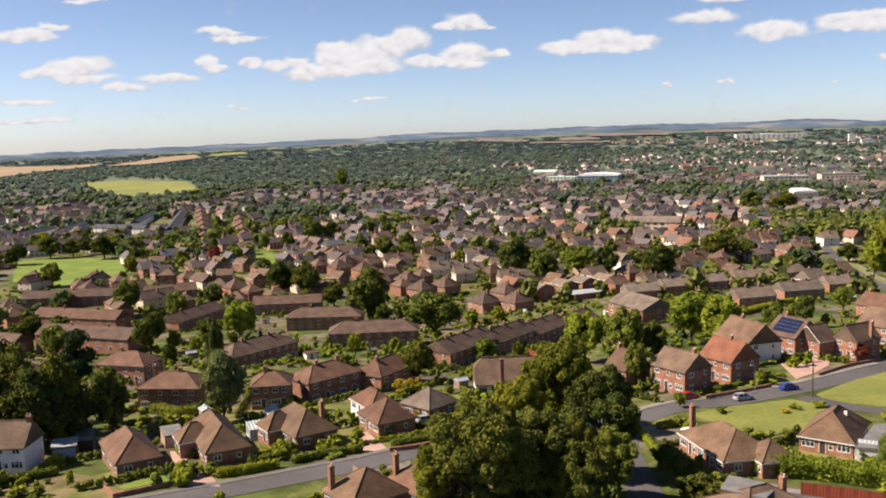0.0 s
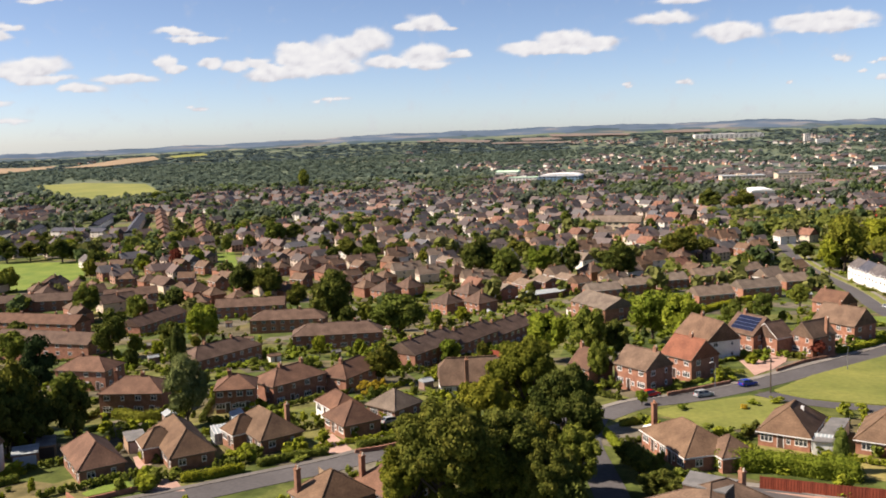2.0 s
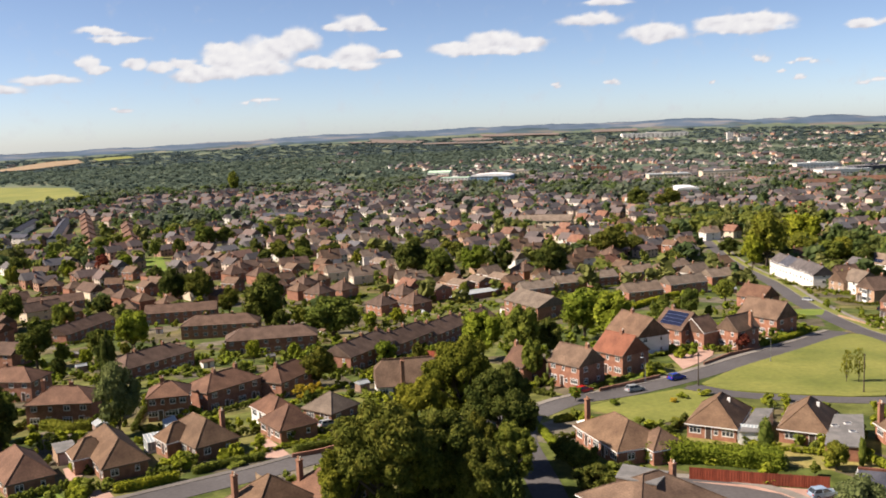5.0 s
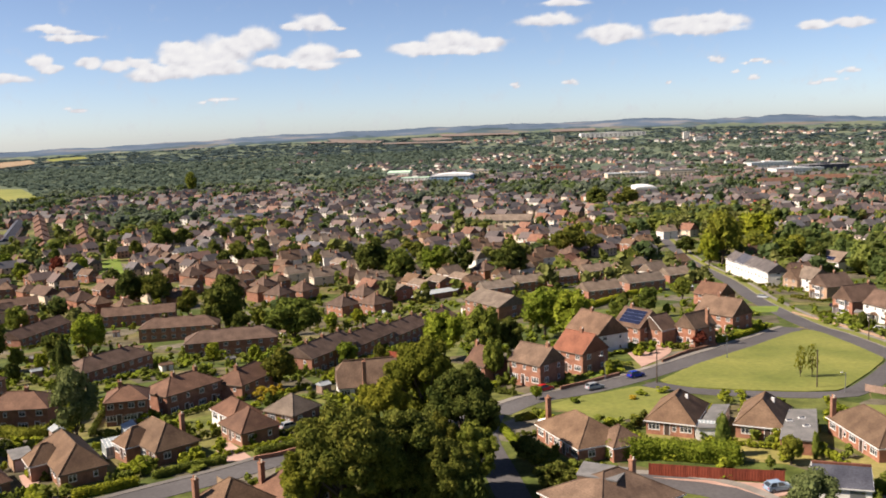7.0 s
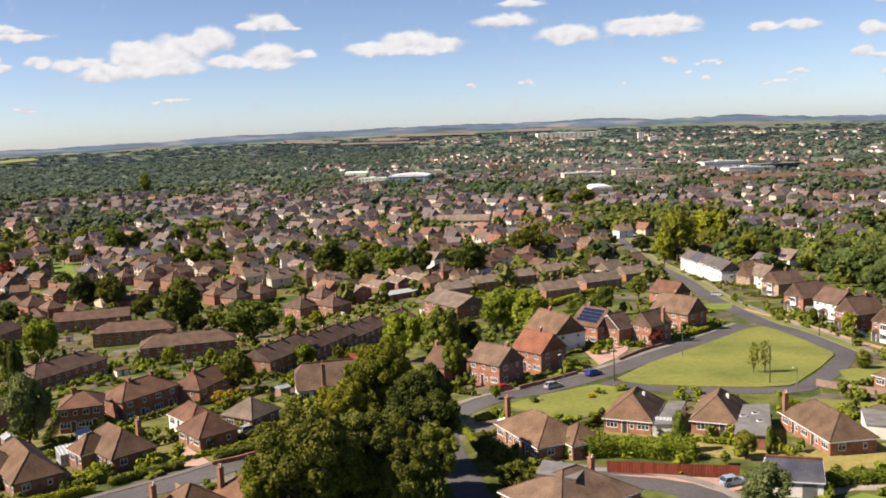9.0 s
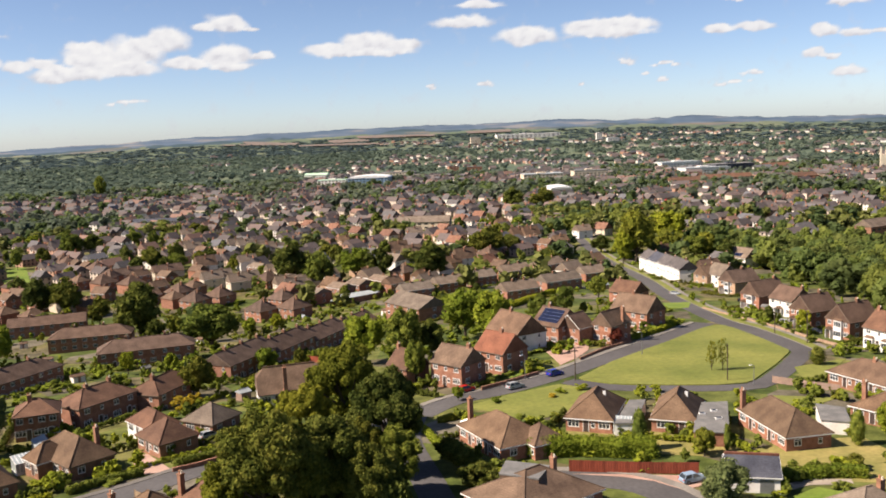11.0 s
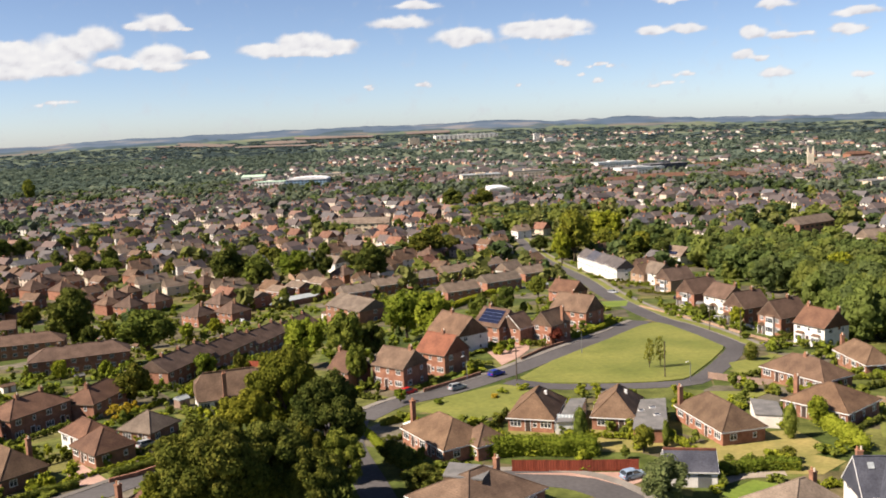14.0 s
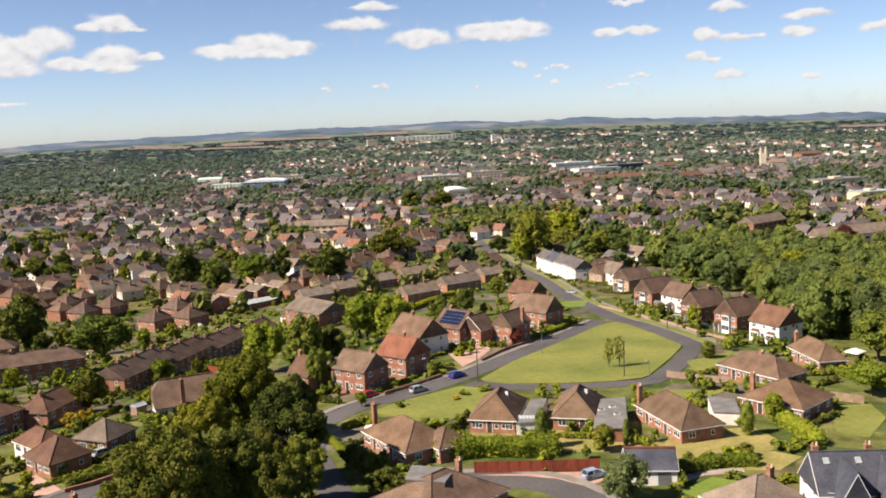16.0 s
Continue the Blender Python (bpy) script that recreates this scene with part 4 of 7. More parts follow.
slab("lawn", [(75.6, 168.8), (87.3, 164.9), (80.1, 160.4), (75.0, 162.1)], LAWN, 0.07, "lawn behind a curved fence", "lawn")
slab("lawn", [(91.0, 191.9), (107.1, 199.2), (94.8, 184.1), (87.6, 180.6)], LAWN, 0.07, "front lawn with shrubs", "lawn")
slab("lawn", [(99.0, 148.2), (107.0, 147.8), (103.9, 139.1), (94.4, 130.4), (91.0, 134.6)], LAWN, 0.06, "back lawn beside a pale path", "lawn")
slab("lawn", [(74.5, 258.7), (92.1, 279.2), (86.1, 266.8), (72.8, 247.3)], LAWN_LUSH, 0.07, "bright green front lawn inside a hedge", "lawn")
slab("lawn", [(99.1, 312.7), (110.1, 313.2), (103.1, 296.5), (95.4, 294.8)], LAWN_LUSH, 0.07, "small bright green front lawn", "lawn")
slab("lawn", [(-76.3, 128.2), (-72.6, 135.0), (-69.2, 131.3), (-74.5, 126.8)], LAWN_LUSH, 0.1, "small front lawn behind a brick wall", "lawn")
slab("lawn", [(60.4, 131.2), (68.2, 132.3), (75.5, 129.6), (78.9, 125.5), (72.6, 121.4), (61.4, 124.4)], LAWN_DRY, 0.045, "sunlit rough lawn between hedges", "lawn")
slab("path", [(57.5, 123.5), (61.6, 124.8), (67.6, 123.7), (67.0, 121.9), (60.9, 122.6), (57.0, 121.4)], GRAVEL, 0.09, "pale gravel path beside the garage", "path")
slab("lawn", [(54.8, 118.2), (61.5, 121.8), (65.9, 118.1), (56.4, 113.6)], LAWN_LUSH, 0.06, "lush lawn beside the garage", "lawn")
slab("playing_field", [(-341.7, 469.4), (-401.8, 558.3), (-331.9, 573.4), (-294.2, 512.1), (-276.4, 470.1), (-303.6, 454.6)], LAWN_LUSH, 0.15, "sunlit green playing field", "field")
slab("playing_field", [(-222.8, 534.9), (-249.0, 609.2), (-236.4, 611.8), (-199.6, 522.9)], LAWN_LUSH, 0.1, "small green between houses", "field")
slab("field", [(-1042.2, 1656.4), (-991.3, 1740.1), (-803.0, 1638.7), (-626.0, 1334.2), (-561.4, 1177.9), (-693.1, 1183.3), (-829.5, 1357.1)], PASTURE, 0.4, "rolling yellow-green pasture among trees", "field")
slab("drive", [(27.6, 133.0), (37.6, 130.9), (46.3, 128.9), (46.6, 125.7), (42.4, 123.8), (39.0, 128.0), (34.7, 130.5)], PAVERS, 0.07, "pinkish paved forecourt in front of a red fence", "drive")
far_field([(-1993.7, 2500.6), (-1936.8, 2637.1), (-1665.0, 2589.9), (-1630.1, 2709.3), (-1511.7, 2496.1), (-1498.5, 2175.2), (-1441.6, 1960.2), (-1576.2, 1955.4)], STUBBLE, "pale tan stubble field beyond woods")
far_field([(-1499.7, 2522.9), (-1608.1, 3109.2), (-1576.4, 3300.1), (-1395.8, 2964.7), (-1388.3, 2573.9)], STUBBLE, "tan harvested field on a slope")
far_field([(-1498.6, 3257.9), (-1436.9, 3439.5), (-1336.8, 3253.4), (-1395.9, 3081.2)], PASTURE, "small pale pasture in the distance")
far_field([(-588.6, 4053.6), (-308.2, 3727.0), (-314.1, 3531.6), (-516.9, 3719.5)], FAR_STUBBLE, "distant tan harvested field strip")
far_field([(-649.0, 3858.6), (-381.8, 3705.7), (-343.8, 3546.5), (-617.9, 3740.8)], FAR_STUBBLE, "distant tan harvested field strip")
far_field([(-295.5, 3495.5), (7.9, 3380.4), (7.4, 3267.8), (-285.6, 3373.9)], FAR_STUBBLE, "distant pale stubble field strip")
far_field([(-89.4, 4048.9), (254.5, 3931.5), (240.2, 3717.3), (-72.9, 3813.3)], FAR_STUBBLE, "distant tan harvested hillside field")
far_field([(-200.2, 3755.5), (-36.8, 3740.1), (-24.2, 3524.3), (-177.9, 3534.2)], FAR_STUBBLE, "distant tan harvested field strip")
far_field([(1891.7, 2803.3), (2029.2, 2733.5), (1896.6, 2554.7), (1800.1, 2637.7)], FAR_STUBBLE, "distant golden cornfield below downs")
far_field([(395.9, 4031.0), (590.6, 3979.9), (561.9, 3759.2), (384.5, 3801.9)], FAR_STUBBLE, "distant golden cornfield below downs")

# ---- houses ----
# detached brick houses along the street
house("detached_house", 15.4, 195.3, -46, 9.0, 8.2, 5.0, 3.1, "gable", "x", BRICK_RED, TILE_BROWN, ((0.75, 0.0),), base=-2.0, label="red brick two-storey house with a weathered grey-brown gable roof")
house("detached_house", 26.4, 205.2, -48, 8.7, 9.0, 5.0, 3.6, "gable", "x", BRICK_RED, TILE_RED, ((0.1, 0.0),), base=-2.3, label="red brick two-storey house with an orange-red gable roof")
house("detached_house", 33.8, 229.6, -62, 13.0, 9.6, 5.0, 4.2, "gable", "x", RENDER, TILE_BROWN, ((-0.3, 0.0),), base=-3.6, label="white rendered house with a steep brown tiled gable roof")
solar_house = house("detached_house", 46.1, 237.4, -52, 9.1, 9.6, 5.0, 3.8, "gable", "x", BRICK_RED, TILE_DARK, ((-0.5, 0.0),), base=-4.1, label="brick house with dark solar panels on its roof")
house("semi_house", 59.8, 232.5, -52, 6.3, 8.5, 5.0, 3.2, "gable", "y", BRICK_RED, TILE_BROWN, ((0.9, 0.3),), base=-3.9, label="brick house with a small gabled front and brown tiles")
house("semi_house", 73.6, 255.0, -52, 12.6, 9.0, 5.2, 4.0, "gable", "x", BRICK_RED, TILE_BROWN, ((-0.2, 0.0),), base=-5.6, label="brick semi-detached house with brown roof beside a clipped hedge")
house("semi_house", 88.0, 316.0, -52, 10.5, 9.3, 4.6, 3.5, "gable", "x", BRICK_RED, TILE_RUST, ((-0.7, 0.0),), base=-11.4, label="brick house with rusty brown gable roof")
# terraces and semis of the older estate
for k in range(4):
    house("terrace", -40.4 + 9.5 * k, 244.2 + 18.8 * k, 63, 21.1, 9.3, 5.0, 2.8, "gable", "x", BRICK_RED, TILE_DARK, ((-0.6, 0.0), (0.1, 0.0), (0.8, 0.0)), 3, base=-9.9 - 1.75 * k, label="section of a long brick terrace stepping downhill under brown tiles", group="stepped brick terrace")
house("terrace", -76.7, 288.3, 14, 29.2, 9.9, 5.0, 2.9, "hip", "x", BRICK_RED, TILE_DARK, ((-0.4, 0.0), (0.4, 0.0)), 4, base=-15.8, label="brick terrace with brown tiled roof and chimneys")
house("terrace", -110.7, 342.0, 9, 29.4, 10.1, 5.0, 2.9, "hip", "x", BRICK_RED, TILE_DARK, ((-0.4, 0.0), (0.3, 0.0)), 4, base=-22.1, label="brick terrace with brown tiled roof and chimneys")
house("terrace", -142.9, 387.2, 14, 30.7, 10.1, 5.0, 2.9, "gable", "x", BRICK_RED, TILE_DARK, ((-0.4, 0.0), (0.4, 0.0)), 4, base=-25.6, label="brick terrace with brown tiled roof and chimneys")
house("terrace", -103.9, 252.9, 61, 25.0, 9.6, 5.0, 2.8, "hip", "x", BRICK_RED, TILE_DARK, ((-0.4, 0.0), (0.4, 0.0)), 4, base=-13.9, label="brick terrace with brown tiled roof and chimneys")
house("semi_house", -64.1, 196.3, 54, 14.8, 8.8, 5.0, 2.5, "hip", "x", BRICK_RED, TILE_RUST, ((-0.3, 0.0), (0.5, 0.0)), 2, base=-5.8, label="pair of brick semi-detached houses under a hipped rusty brown roof")
house("semi_house", -72.0, 184.2, 16, 8.2, 8.0, 5.0, 2.3, "hip", "x", BRICK_RED, TILE_RUST, ((-0.3, 0.0),), 2, base=-4.3, label="pair of brick semi-detached houses under a hipped rusty brown roof")
house("semi_house", -52.0, 206.7, 67, 15.3, 8.4, 5.0, 2.4, "hip", "x", BRICK_RED, TILE_RUST, ((-0.5, 0.0),), 2, base=-6.8, label="pair of brick semi-detached houses under a hipped rusty brown roof")
house("terrace", -174.5, 356.3, 79, 32.3, 10.1, 5.0, 2.9, "gable", "x", BRICK_RED, TILE_DARK, ((-0.5, 0.0), (0.2, 0.0)), 4, base=-25.6, label="brick terrace with brown tiled roof and chimneys")
house("semi_house", -126.2, 219.9, -5, 14.6, 9.0, 5.0, 2.6, "hip", "x", BRICK_RED, TILE_RUST, ((-0.3, 0.0),), 2, base=-10.0, label="pair of brick semi-detached houses under a hipped rusty brown roof")
house("semi_house", -94.1, 183.0, 5, 13.7, 8.7, 5.0, 2.5, "hip", "x", BRICK_BROWN, TILE_RUST, ((-0.8, 0.5), (0.2, 0.0)), 2, base=-4.9, label="pair of brick semi-detached houses under a hipped rusty brown roof")
house("terrace", -223.2, 350.8, -7, 42.5, 10.1, 5.0, 2.9, "gable", "x", BRICK_RED, TILE_RUST, ((-0.4, 0.0), (0.4, 0.0)), 4, base=-25.3, label="brick terrace with brown tiled roof and chimneys")
house("terrace", -183.0, 292.7, -9, 40.2, 10.1, 5.0, 2.9, "gable", "x", BRICK_RED, TILE_DARK, ((-0.4, 0.0), (0.4, 0.0)), 4, base=-19.7, label="brick terrace with brown tiled roof and chimneys")
house("terrace", -261.1, 401.7, 15, 43.4, 10.1, 5.0, 2.9, "gable", "x", BRICK_RED, TILE_DARK, ((-0.5, 0.0), (0.1, 0.0)), 4, base=-26.0, label="brick terrace with brown tiled roof and chimneys")
house("terrace", -227.9, 291.7, -11, 43.2, 10.1, 5.0, 2.9, "gable", "x", BRICK_RED, TILE_DARK, ((-0.5, 0.0), (0.1, 0.0)), 4, base=-22.0, label="brick terrace with brown tiled roof and chimneys")
house("terrace", -216.4, 418.6, 31, 25.0, 10.1, 5.0, 2.9, "gable", "x", BRICK_RED, TILE_DARK, ((-0.5, 0.0), (0.1, 0.0)), 4, base=-26.0, label="brick terrace with brown tiled roof and chimneys")
house("terrace", -162.1, 212.5, -9, 30.1, 9.1, 5.0, 2.6, "hip", "x", BRICK_RED, TILE_RUST, ((-0.5, 0.0), (0.1, 0.0)), 4, base=-10.9, label="brick terrace with brown tiled roof and chimneys")
house("cottage", -101.3, 136.9, 9, 7.9, 7.1, 4.6, 3.4, "gable", "x", RENDER, TILE_BROWN, ((0.9, 0.0),), base=-1.9, label="white rendered house with a steep brown roof and dark porch")
sweeping = house("detached_house", -22.0, 197.0, 12, 14.4, 9.0, 2.8, 4.6, "half", "x", RENDER, TILE_BROWN, (), base=-3.8, label="white rendered house with a sweeping brown roof behind trees")
house("cottage", 4.4, 200.0, -52, 6.7, 6.7, 4.5, 3.2, "gable", "x", BRICK_RED, TILE_RUST, ((-0.9, 0.0),), base=-2.9, label="brick house with rusty roof among trees")
# bungalows
house("bungalow", -80.3, 139.2, -49, 13.4, 7.1, 2.6, 2.9, "hip", "x", BRICK_BROWN, TILE_RUST, (), base=-1.3, label="brick bungalow with a hipped rusty brown roof and small front lawn")
bung_b = house("bungalow", -68.2, 147.3, -53, 17.2, 7.3, 2.6, 3.1, "hip", "x", BRICK_BROWN, TILE_TAN, (), base=-1.3, label="brick bungalow with a hipped tan tiled roof beside a pink drive")
bung_c = house("bungalow", -55.5, 155.6, -46, 13.4, 7.9, 2.6, 3.1, "hip", "x", BRICK_BROWN, TILE_TAN, ((0.2, 0.95),), base=-1.5, label="brick bungalow with a hipped tan tiled roof and side chimney")
bung_d = house("bungalow", -41.1, 163.0, -50, 8.6, 7.5, 2.6, 2.9, "hip", "x", BRICK_BROWN, TILE_RUST, (), base=-1.8, label="bungalow with a rusty red-brown roof and a long side wing")
house("bungalow", -35.2, 174.3, -33, 7.7, 7.7, 2.6, 2.6, "hip", "x", BRICK_BROWN, TILE_GREY, (), base=-2.5, label="bungalow with a grey-brown hipped roof beside a yellow bush")
house("bungalow", -34.3, 123.1, -45, 8.3, 9.3, 2.6, 3.2, "hip", "x", BRICK_BROWN, TILE_TAN, ((-0.6, -0.9),), base=-0.1, label="bungalow with a tan hipped roof and a tall side chimney")
house("bungalow", -25.9, 128.0, -45, 8.3, 9.3, 2.6, 3.2, "hip", "x", BRICK_BROWN, TILE_RUST, ((-0.8, -0.8),), base=-0.1, label="bungalow with a brown hipped roof and tall brick chimney")
bung_e = house("bungalow", 19.0, 148.0, -67, 14.2, 9.6, 2.6, 2.9, "hip", "x", BRICK_RED, TILE_TAN, (), trim=WHITE, base=-0.1, label="brick bungalow with cross hipped roofs and tall chimney")
bung_f = house("bungalow", 37.3, 157.5, -25, 8.2, 12.4, 2.6, 3.3, "hip", "y", BRICK_RED, TILE_TAN, (), trim=WHITE, base=-0.2, label="brick bungalow with hipped brown roof and glazed lean-to")
bung_g = house("bungalow", 51.6, 154.4, -25, 7.6, 12.4, 2.6, 3.3, "hip", "y", BRICK_RED, TILE_TAN, (), trim=WHITE, base=-0.3, label="brick bungalow with hipped roof and grey flat-roofed extension")
house("bungalow", 66.7, 144.6, -84, 15.6, 8.0, 2.6, 3.0, "hip", "x", BRICK_RED, TILE_TAN, ((-0.9, -0.9),), trim=WHITE, base=-0.2, label="brick bungalow with hipped brown roof and tall chimney")
house("bungalow", 90.0, 148.4, -59, 12.2, 11.5, 2.6, 3.0, "hip", "x", BRICK_RED, TILE_TAN, ((-0.95, -0.3),), trim=WHITE, base=-0.5, label="long brick bungalow with a hipped brown tiled roof")
house("bungalow", 97.1, 169.4, -68, 15.3, 8.8, 2.6, 2.8, "hip", "x", BRICK_BROWN, TILE_BROWN, ((0.0, 0.0),), trim=WHITE, base=-1.2, label="low brick bungalow with a broad hipped brown roof")
house("bungalow", 116.1, 179.1, -94, 13.7, 6.0, 2.6, 2.8, "hip", "x", BRICK_BROWN, TILE_TAN, ((-0.9, -0.5),), trim=WHITE, base=-2.1, label="brick bungalow with a brown hipped roof beside the big white house")
house("bungalow", 19.5, 121.6, -56, 12.5, 15.2, 2.6, 3.3, "hip", "y", BRICK_BROWN, TILE_BROWN, ((0.0, 0.55),), trim=WHITE, base=0.0, label="bungalow with broad brown roof and pale flat section")
house("bungalow", 60.7, 106.7, -79, 10.1, 11.1, 2.6, 3.6, "hip", "y", BRICK_BROWN, TILE_GREY, ((-0.1, 0.4),), trim=WHITE, base=0.0, label="bungalow with a steep grey-brown hipped roof")
# houses along the far side of the green
s8_house = house("detached_house", 123.6, 208.5, -72, 9.6, 8.5, 5.0, 3.6, "gable", "x", RENDER, TILE_RUST, ((0.95, 0.2), (-0.8, 0.0)), base=-3.9, label="tall white house with a rusty red roof and brick end chimney")
s7_house = house("detached_house", 123.0, 226.1, -72, 8.1, 10.3, 5.0, 4.0, "gable", "y", BRICK_RED, TILE_DARK, ((0.0, 0.3),), base=-5.0, label="brick house with white bays and a brown gable roof")
s6_house = house("detached_house", 122.4, 246.2, -72, 8.3, 10.0, 5.0, 4.0, "gable", "y", BRICK_RED, TILE_DARK, ((0.0, 0.4),), base=-6.3, label="brick gabled house with white windows")
s5_house = house("detached_house", 127.3, 270.9, -72, 9.8, 8.6, 5.0, 3.5, "gable", "x", RENDER, TILE_DARK, ((0.95, 0.0),), base=-8.3, label="white rendered house with brown roof and brick chimney")
s4_house = house("detached_house", 125.7, 287.5, -72, 8.8, 11.8, 5.0, 4.2, "gable", "y", BRICK_RED, TILE_DARK, ((0.0, 0.7),), base=-9.5, label="brick house with a tall gable and dark brown roof")
s3_house = house("detached_house", 137.8, 337.8, -72, 9.6, 12.1, 5.0, 4.0, "gable", "y", BRICK_PALE, TILE_DARK, ((0.0, 0.2),), base=-14.1, label="brick gabled house with a brown roof")
house("detached_house", 144.0, 371.3, -72, 10.1, 10.1, 5.0, 3.8, "gable", "x", RENDER, TILE_GREY, ((0.9, 0.0),), base=-17.1, label="white house with a grey-brown roof")
house("detached_house", 150.7, 405.6, -72, 9.1, 10.1, 5.0, 3.5, "gable", "y", BRICK_PALE, TILE_DARK, ((0.0, 0.2),), base=-20.0, label="small brick house with a brown roof")
house("detached_house", 140.2, 376.1, -72, 9.0, 9.6, 5.0, 3.8, "gable", "y", BRICK_PALE, TILE_BROWN, ((0.0, 0.3),), label="small buff brick house with a brown gable")
house("detached_house", 168.2, 434.5, -72, 10.0, 10.5, 5.0, 3.6, "gable", "x", RENDER, TILE_ASH, ((0.8, 0.0),), base=-21.6, label="white rendered house with an ash-grey roof beside the wood", trim=WHITE)
sx_house = house("detached_house", 185.5, 451.0, -64, 15.0, 12.0, 5.0, 4.4, "gable", "x", RENDER, TILE_GREY, (), base=-23.0, trim=WHITE, label="white house with solar panels on a grey roof")
for k, tiles in enumerate((TILE_ASH, TILE_ASH, SLATE, TILE_ASH)):
    house("terrace_house", 136.2 + 0.5 * k, 399.0 + 16.4 * k, -88, 16.2, 9.2, 4.4, 3.6, "gable", "x", RENDER, tiles, ((0.6, 0.0),), 2, base=-17.6 - 1.0 * k, label="white rendered terrace house with a grey roof", group="white terrace", trim=WHITE)
# brick rows beyond the garden trees
for x, y, turn, w in ((85.9, 464.5, 36, 18.0), (65.3, 447.7, 24, 15.6), (46.5, 431.7, 24, 13.7), (30.0, 418.8, 24, 15.0), (13.9, 404.1, 24, 14.9), (53.0, 352.4, 24, 15.5), (74.6, 378.0, 24, 18.0), (98.5, 410.0, 24, 18.0)):
    house("brick_row", x, y, turn, w, 9.0, 5.0, 2.8, "gable", "x", BRICK_RED, TILE_GREY, ((-0.3, 0.0), (0.4, 0.0)), 2, trim=WHITE, sides="fl", label="red brick gabled house with a grey-brown roof and white bargeboards", group="stepped brick row")
house("detached_house", 11.6, 323.9, -57, 21.1, 13.7, 5.0, 3.2, "gable", "x", BRICK_BROWN, TILE_GREY, (), base=-13.6, label="brick house with a broad grey-brown roof and roof window")

# ---- details of the nearest houses ----
DOOR_PINK = plain("pale_pink_door", (0.62, 0.5, 0.48), 0.5)
DOOR_BLUE = plain("pale_blue_door", (0.38, 0.45, 0.55), 0.5)


def white_garage(x, y, turn, w, d):
    ob = thing("garage", pose(x, y, land(x, y), 0, 0, turn), "white rendered garage with a slate roof and red ridge", "garage", "garages")
    walls_on(ob, w, d, 2.6, 2.0, "gable", "x", RENDER)
    top = roof_on(ob, w, d, 2.6, 2.0, "gable", "x", SLATE)
    part("red_ridge", boxes((-w / 2 - 0.2, w / 2 + 0.2, -0.22, 0.22, top - 0.16, top + 0.16)), TILE_RED, ob)
    part("door", boxes((w * 0.12, w * 0.38, -d / 2 - 0.05, -d / 2 + 0.02, 0, 2.1)), GREY_METAL, ob)
    FEET.append((x, y, 5))


def gothic_villa(x, y, turn, w, d):
    ob = house("villa", x, y, turn, w, d, 4.4, 4.2, "gable", "x", RENDER, SLATE, ((-0.85, 0.1), (0.55, 0.1)), label="white villa with steep slate gables and brick chimneys", sides="fl", trim=WHITE)
    for k in (-0.12, 0.42):
        wing(ob, k * w, -d / 2 + 0.2, 4.0, 5.5, 4.2, 3.9, "gable", "y", RENDER, SLATE)
    tilt = math.degrees(math.atan2(4.2, d / 2))
    for k in (-0.32, 0.1):
        # A plain pale plate; its colour imitates sky reflected in the glass.
        p = part("skylight", boxes((-0.4, 0.4, -0.45, 0.45, 0, 0.1)), FELT_LIGHT, ob, "white framed roof window")
        p.matrix_basis = Matrix.Translation((k * w, -d * 0.12, 4.4 + 4.2 * 0.76 + 0.2)) @ pose(0, 0, 0, tilt)


tall_stack(sweeping, -1.5, -4.7, 8.2)
solar_array(solar_house, 4, 4, 0.2)
wing(solar_house, 5.6, 1.2, 7.5, 6.2, 4.6, 3.2, "gable", "y", BRICK_RED, TILE_DARK)
ext = flat_roof_block("extension", [(49.9, 141.5), (55.5, 139.9), (61.5, 156.1), (56.0, 156.5)], 2.75, BRICK_RED, FELT, "brick extension with a grey felt flat roof", "extension", -0.3)
rooflight(ext, -1.2, 1.5, 2.8)
rooflight(ext, 1.3, 2.6, 2.8)
rooflight(ext, 0.6, -1.5, 2.8)
flat_roof_block("extension", [(38.5, 149.0), (42.0, 148.5), (47.8, 161.2), (44.7, 161.5)], 2.5, WHITE, FELT, "lean-to between bungalows with a grey flat roof", "extension", -0.3)
flat_roof_block("garage", [(73.3, 144.4), (77.6, 142.3), (80.5, 150.0), (76.7, 153.2)], 2.5, RENDER, FELT, "pale garage with a grey flat roof", "garage", -0.3)
flat_roof_block("roof_section", [(14.7, 121.6), (19.9, 118.6), (22.4, 123.3), (16.4, 126.4)], 5.45, TILE_BROWN, FELT, "pale grey flat roof section of a bungalow", "flat roof", 2.7)
flat_roof_block("extension", [(-64.2, 162.2), (-62.6, 165.1), (-66.4, 171.6), (-67.6, 168.4)], 2.6, RENDER, FELT_LIGHT, "small pale grey roofed porch", "extension", -0.3)
flat_roof_block("flat_garages", [(-25.1, 407.0), (-4.0, 422.7), (1.0, 435.6), (-21.7, 423.6)], 3.0, BRICK_RED, FELT_LIGHT, "long brick garage block with pale felt roof", "garage", -0.3)
garage(-79.4, 152.4, 35, 3.4, 6, 2.5, BRICK_PALE, FELT, DOOR_PINK, "garage with a pale pink door and felt roof")
garage(-96.0, 144.2, 30, 4.2, 5, 2.5, BRICK_BROWN, FELT_LIGHT, DOOR_BLUE, "garage with a blue door beside the white house")
garage(-95.6, 150.0, 30, 3.2, 6, 2.5, FENCE_WOOD, FELT, DOOR_DARK, "timber garage with a grey roof")
conservatory(-64.5, 156.4, 35, 3.2, 3.4, 2.2)
conservatory(40.5, 150.7, -20, 3.0, 2.4, 2.0)
white_garage(52.6, 124.4, -17, 7.4, 6.3)
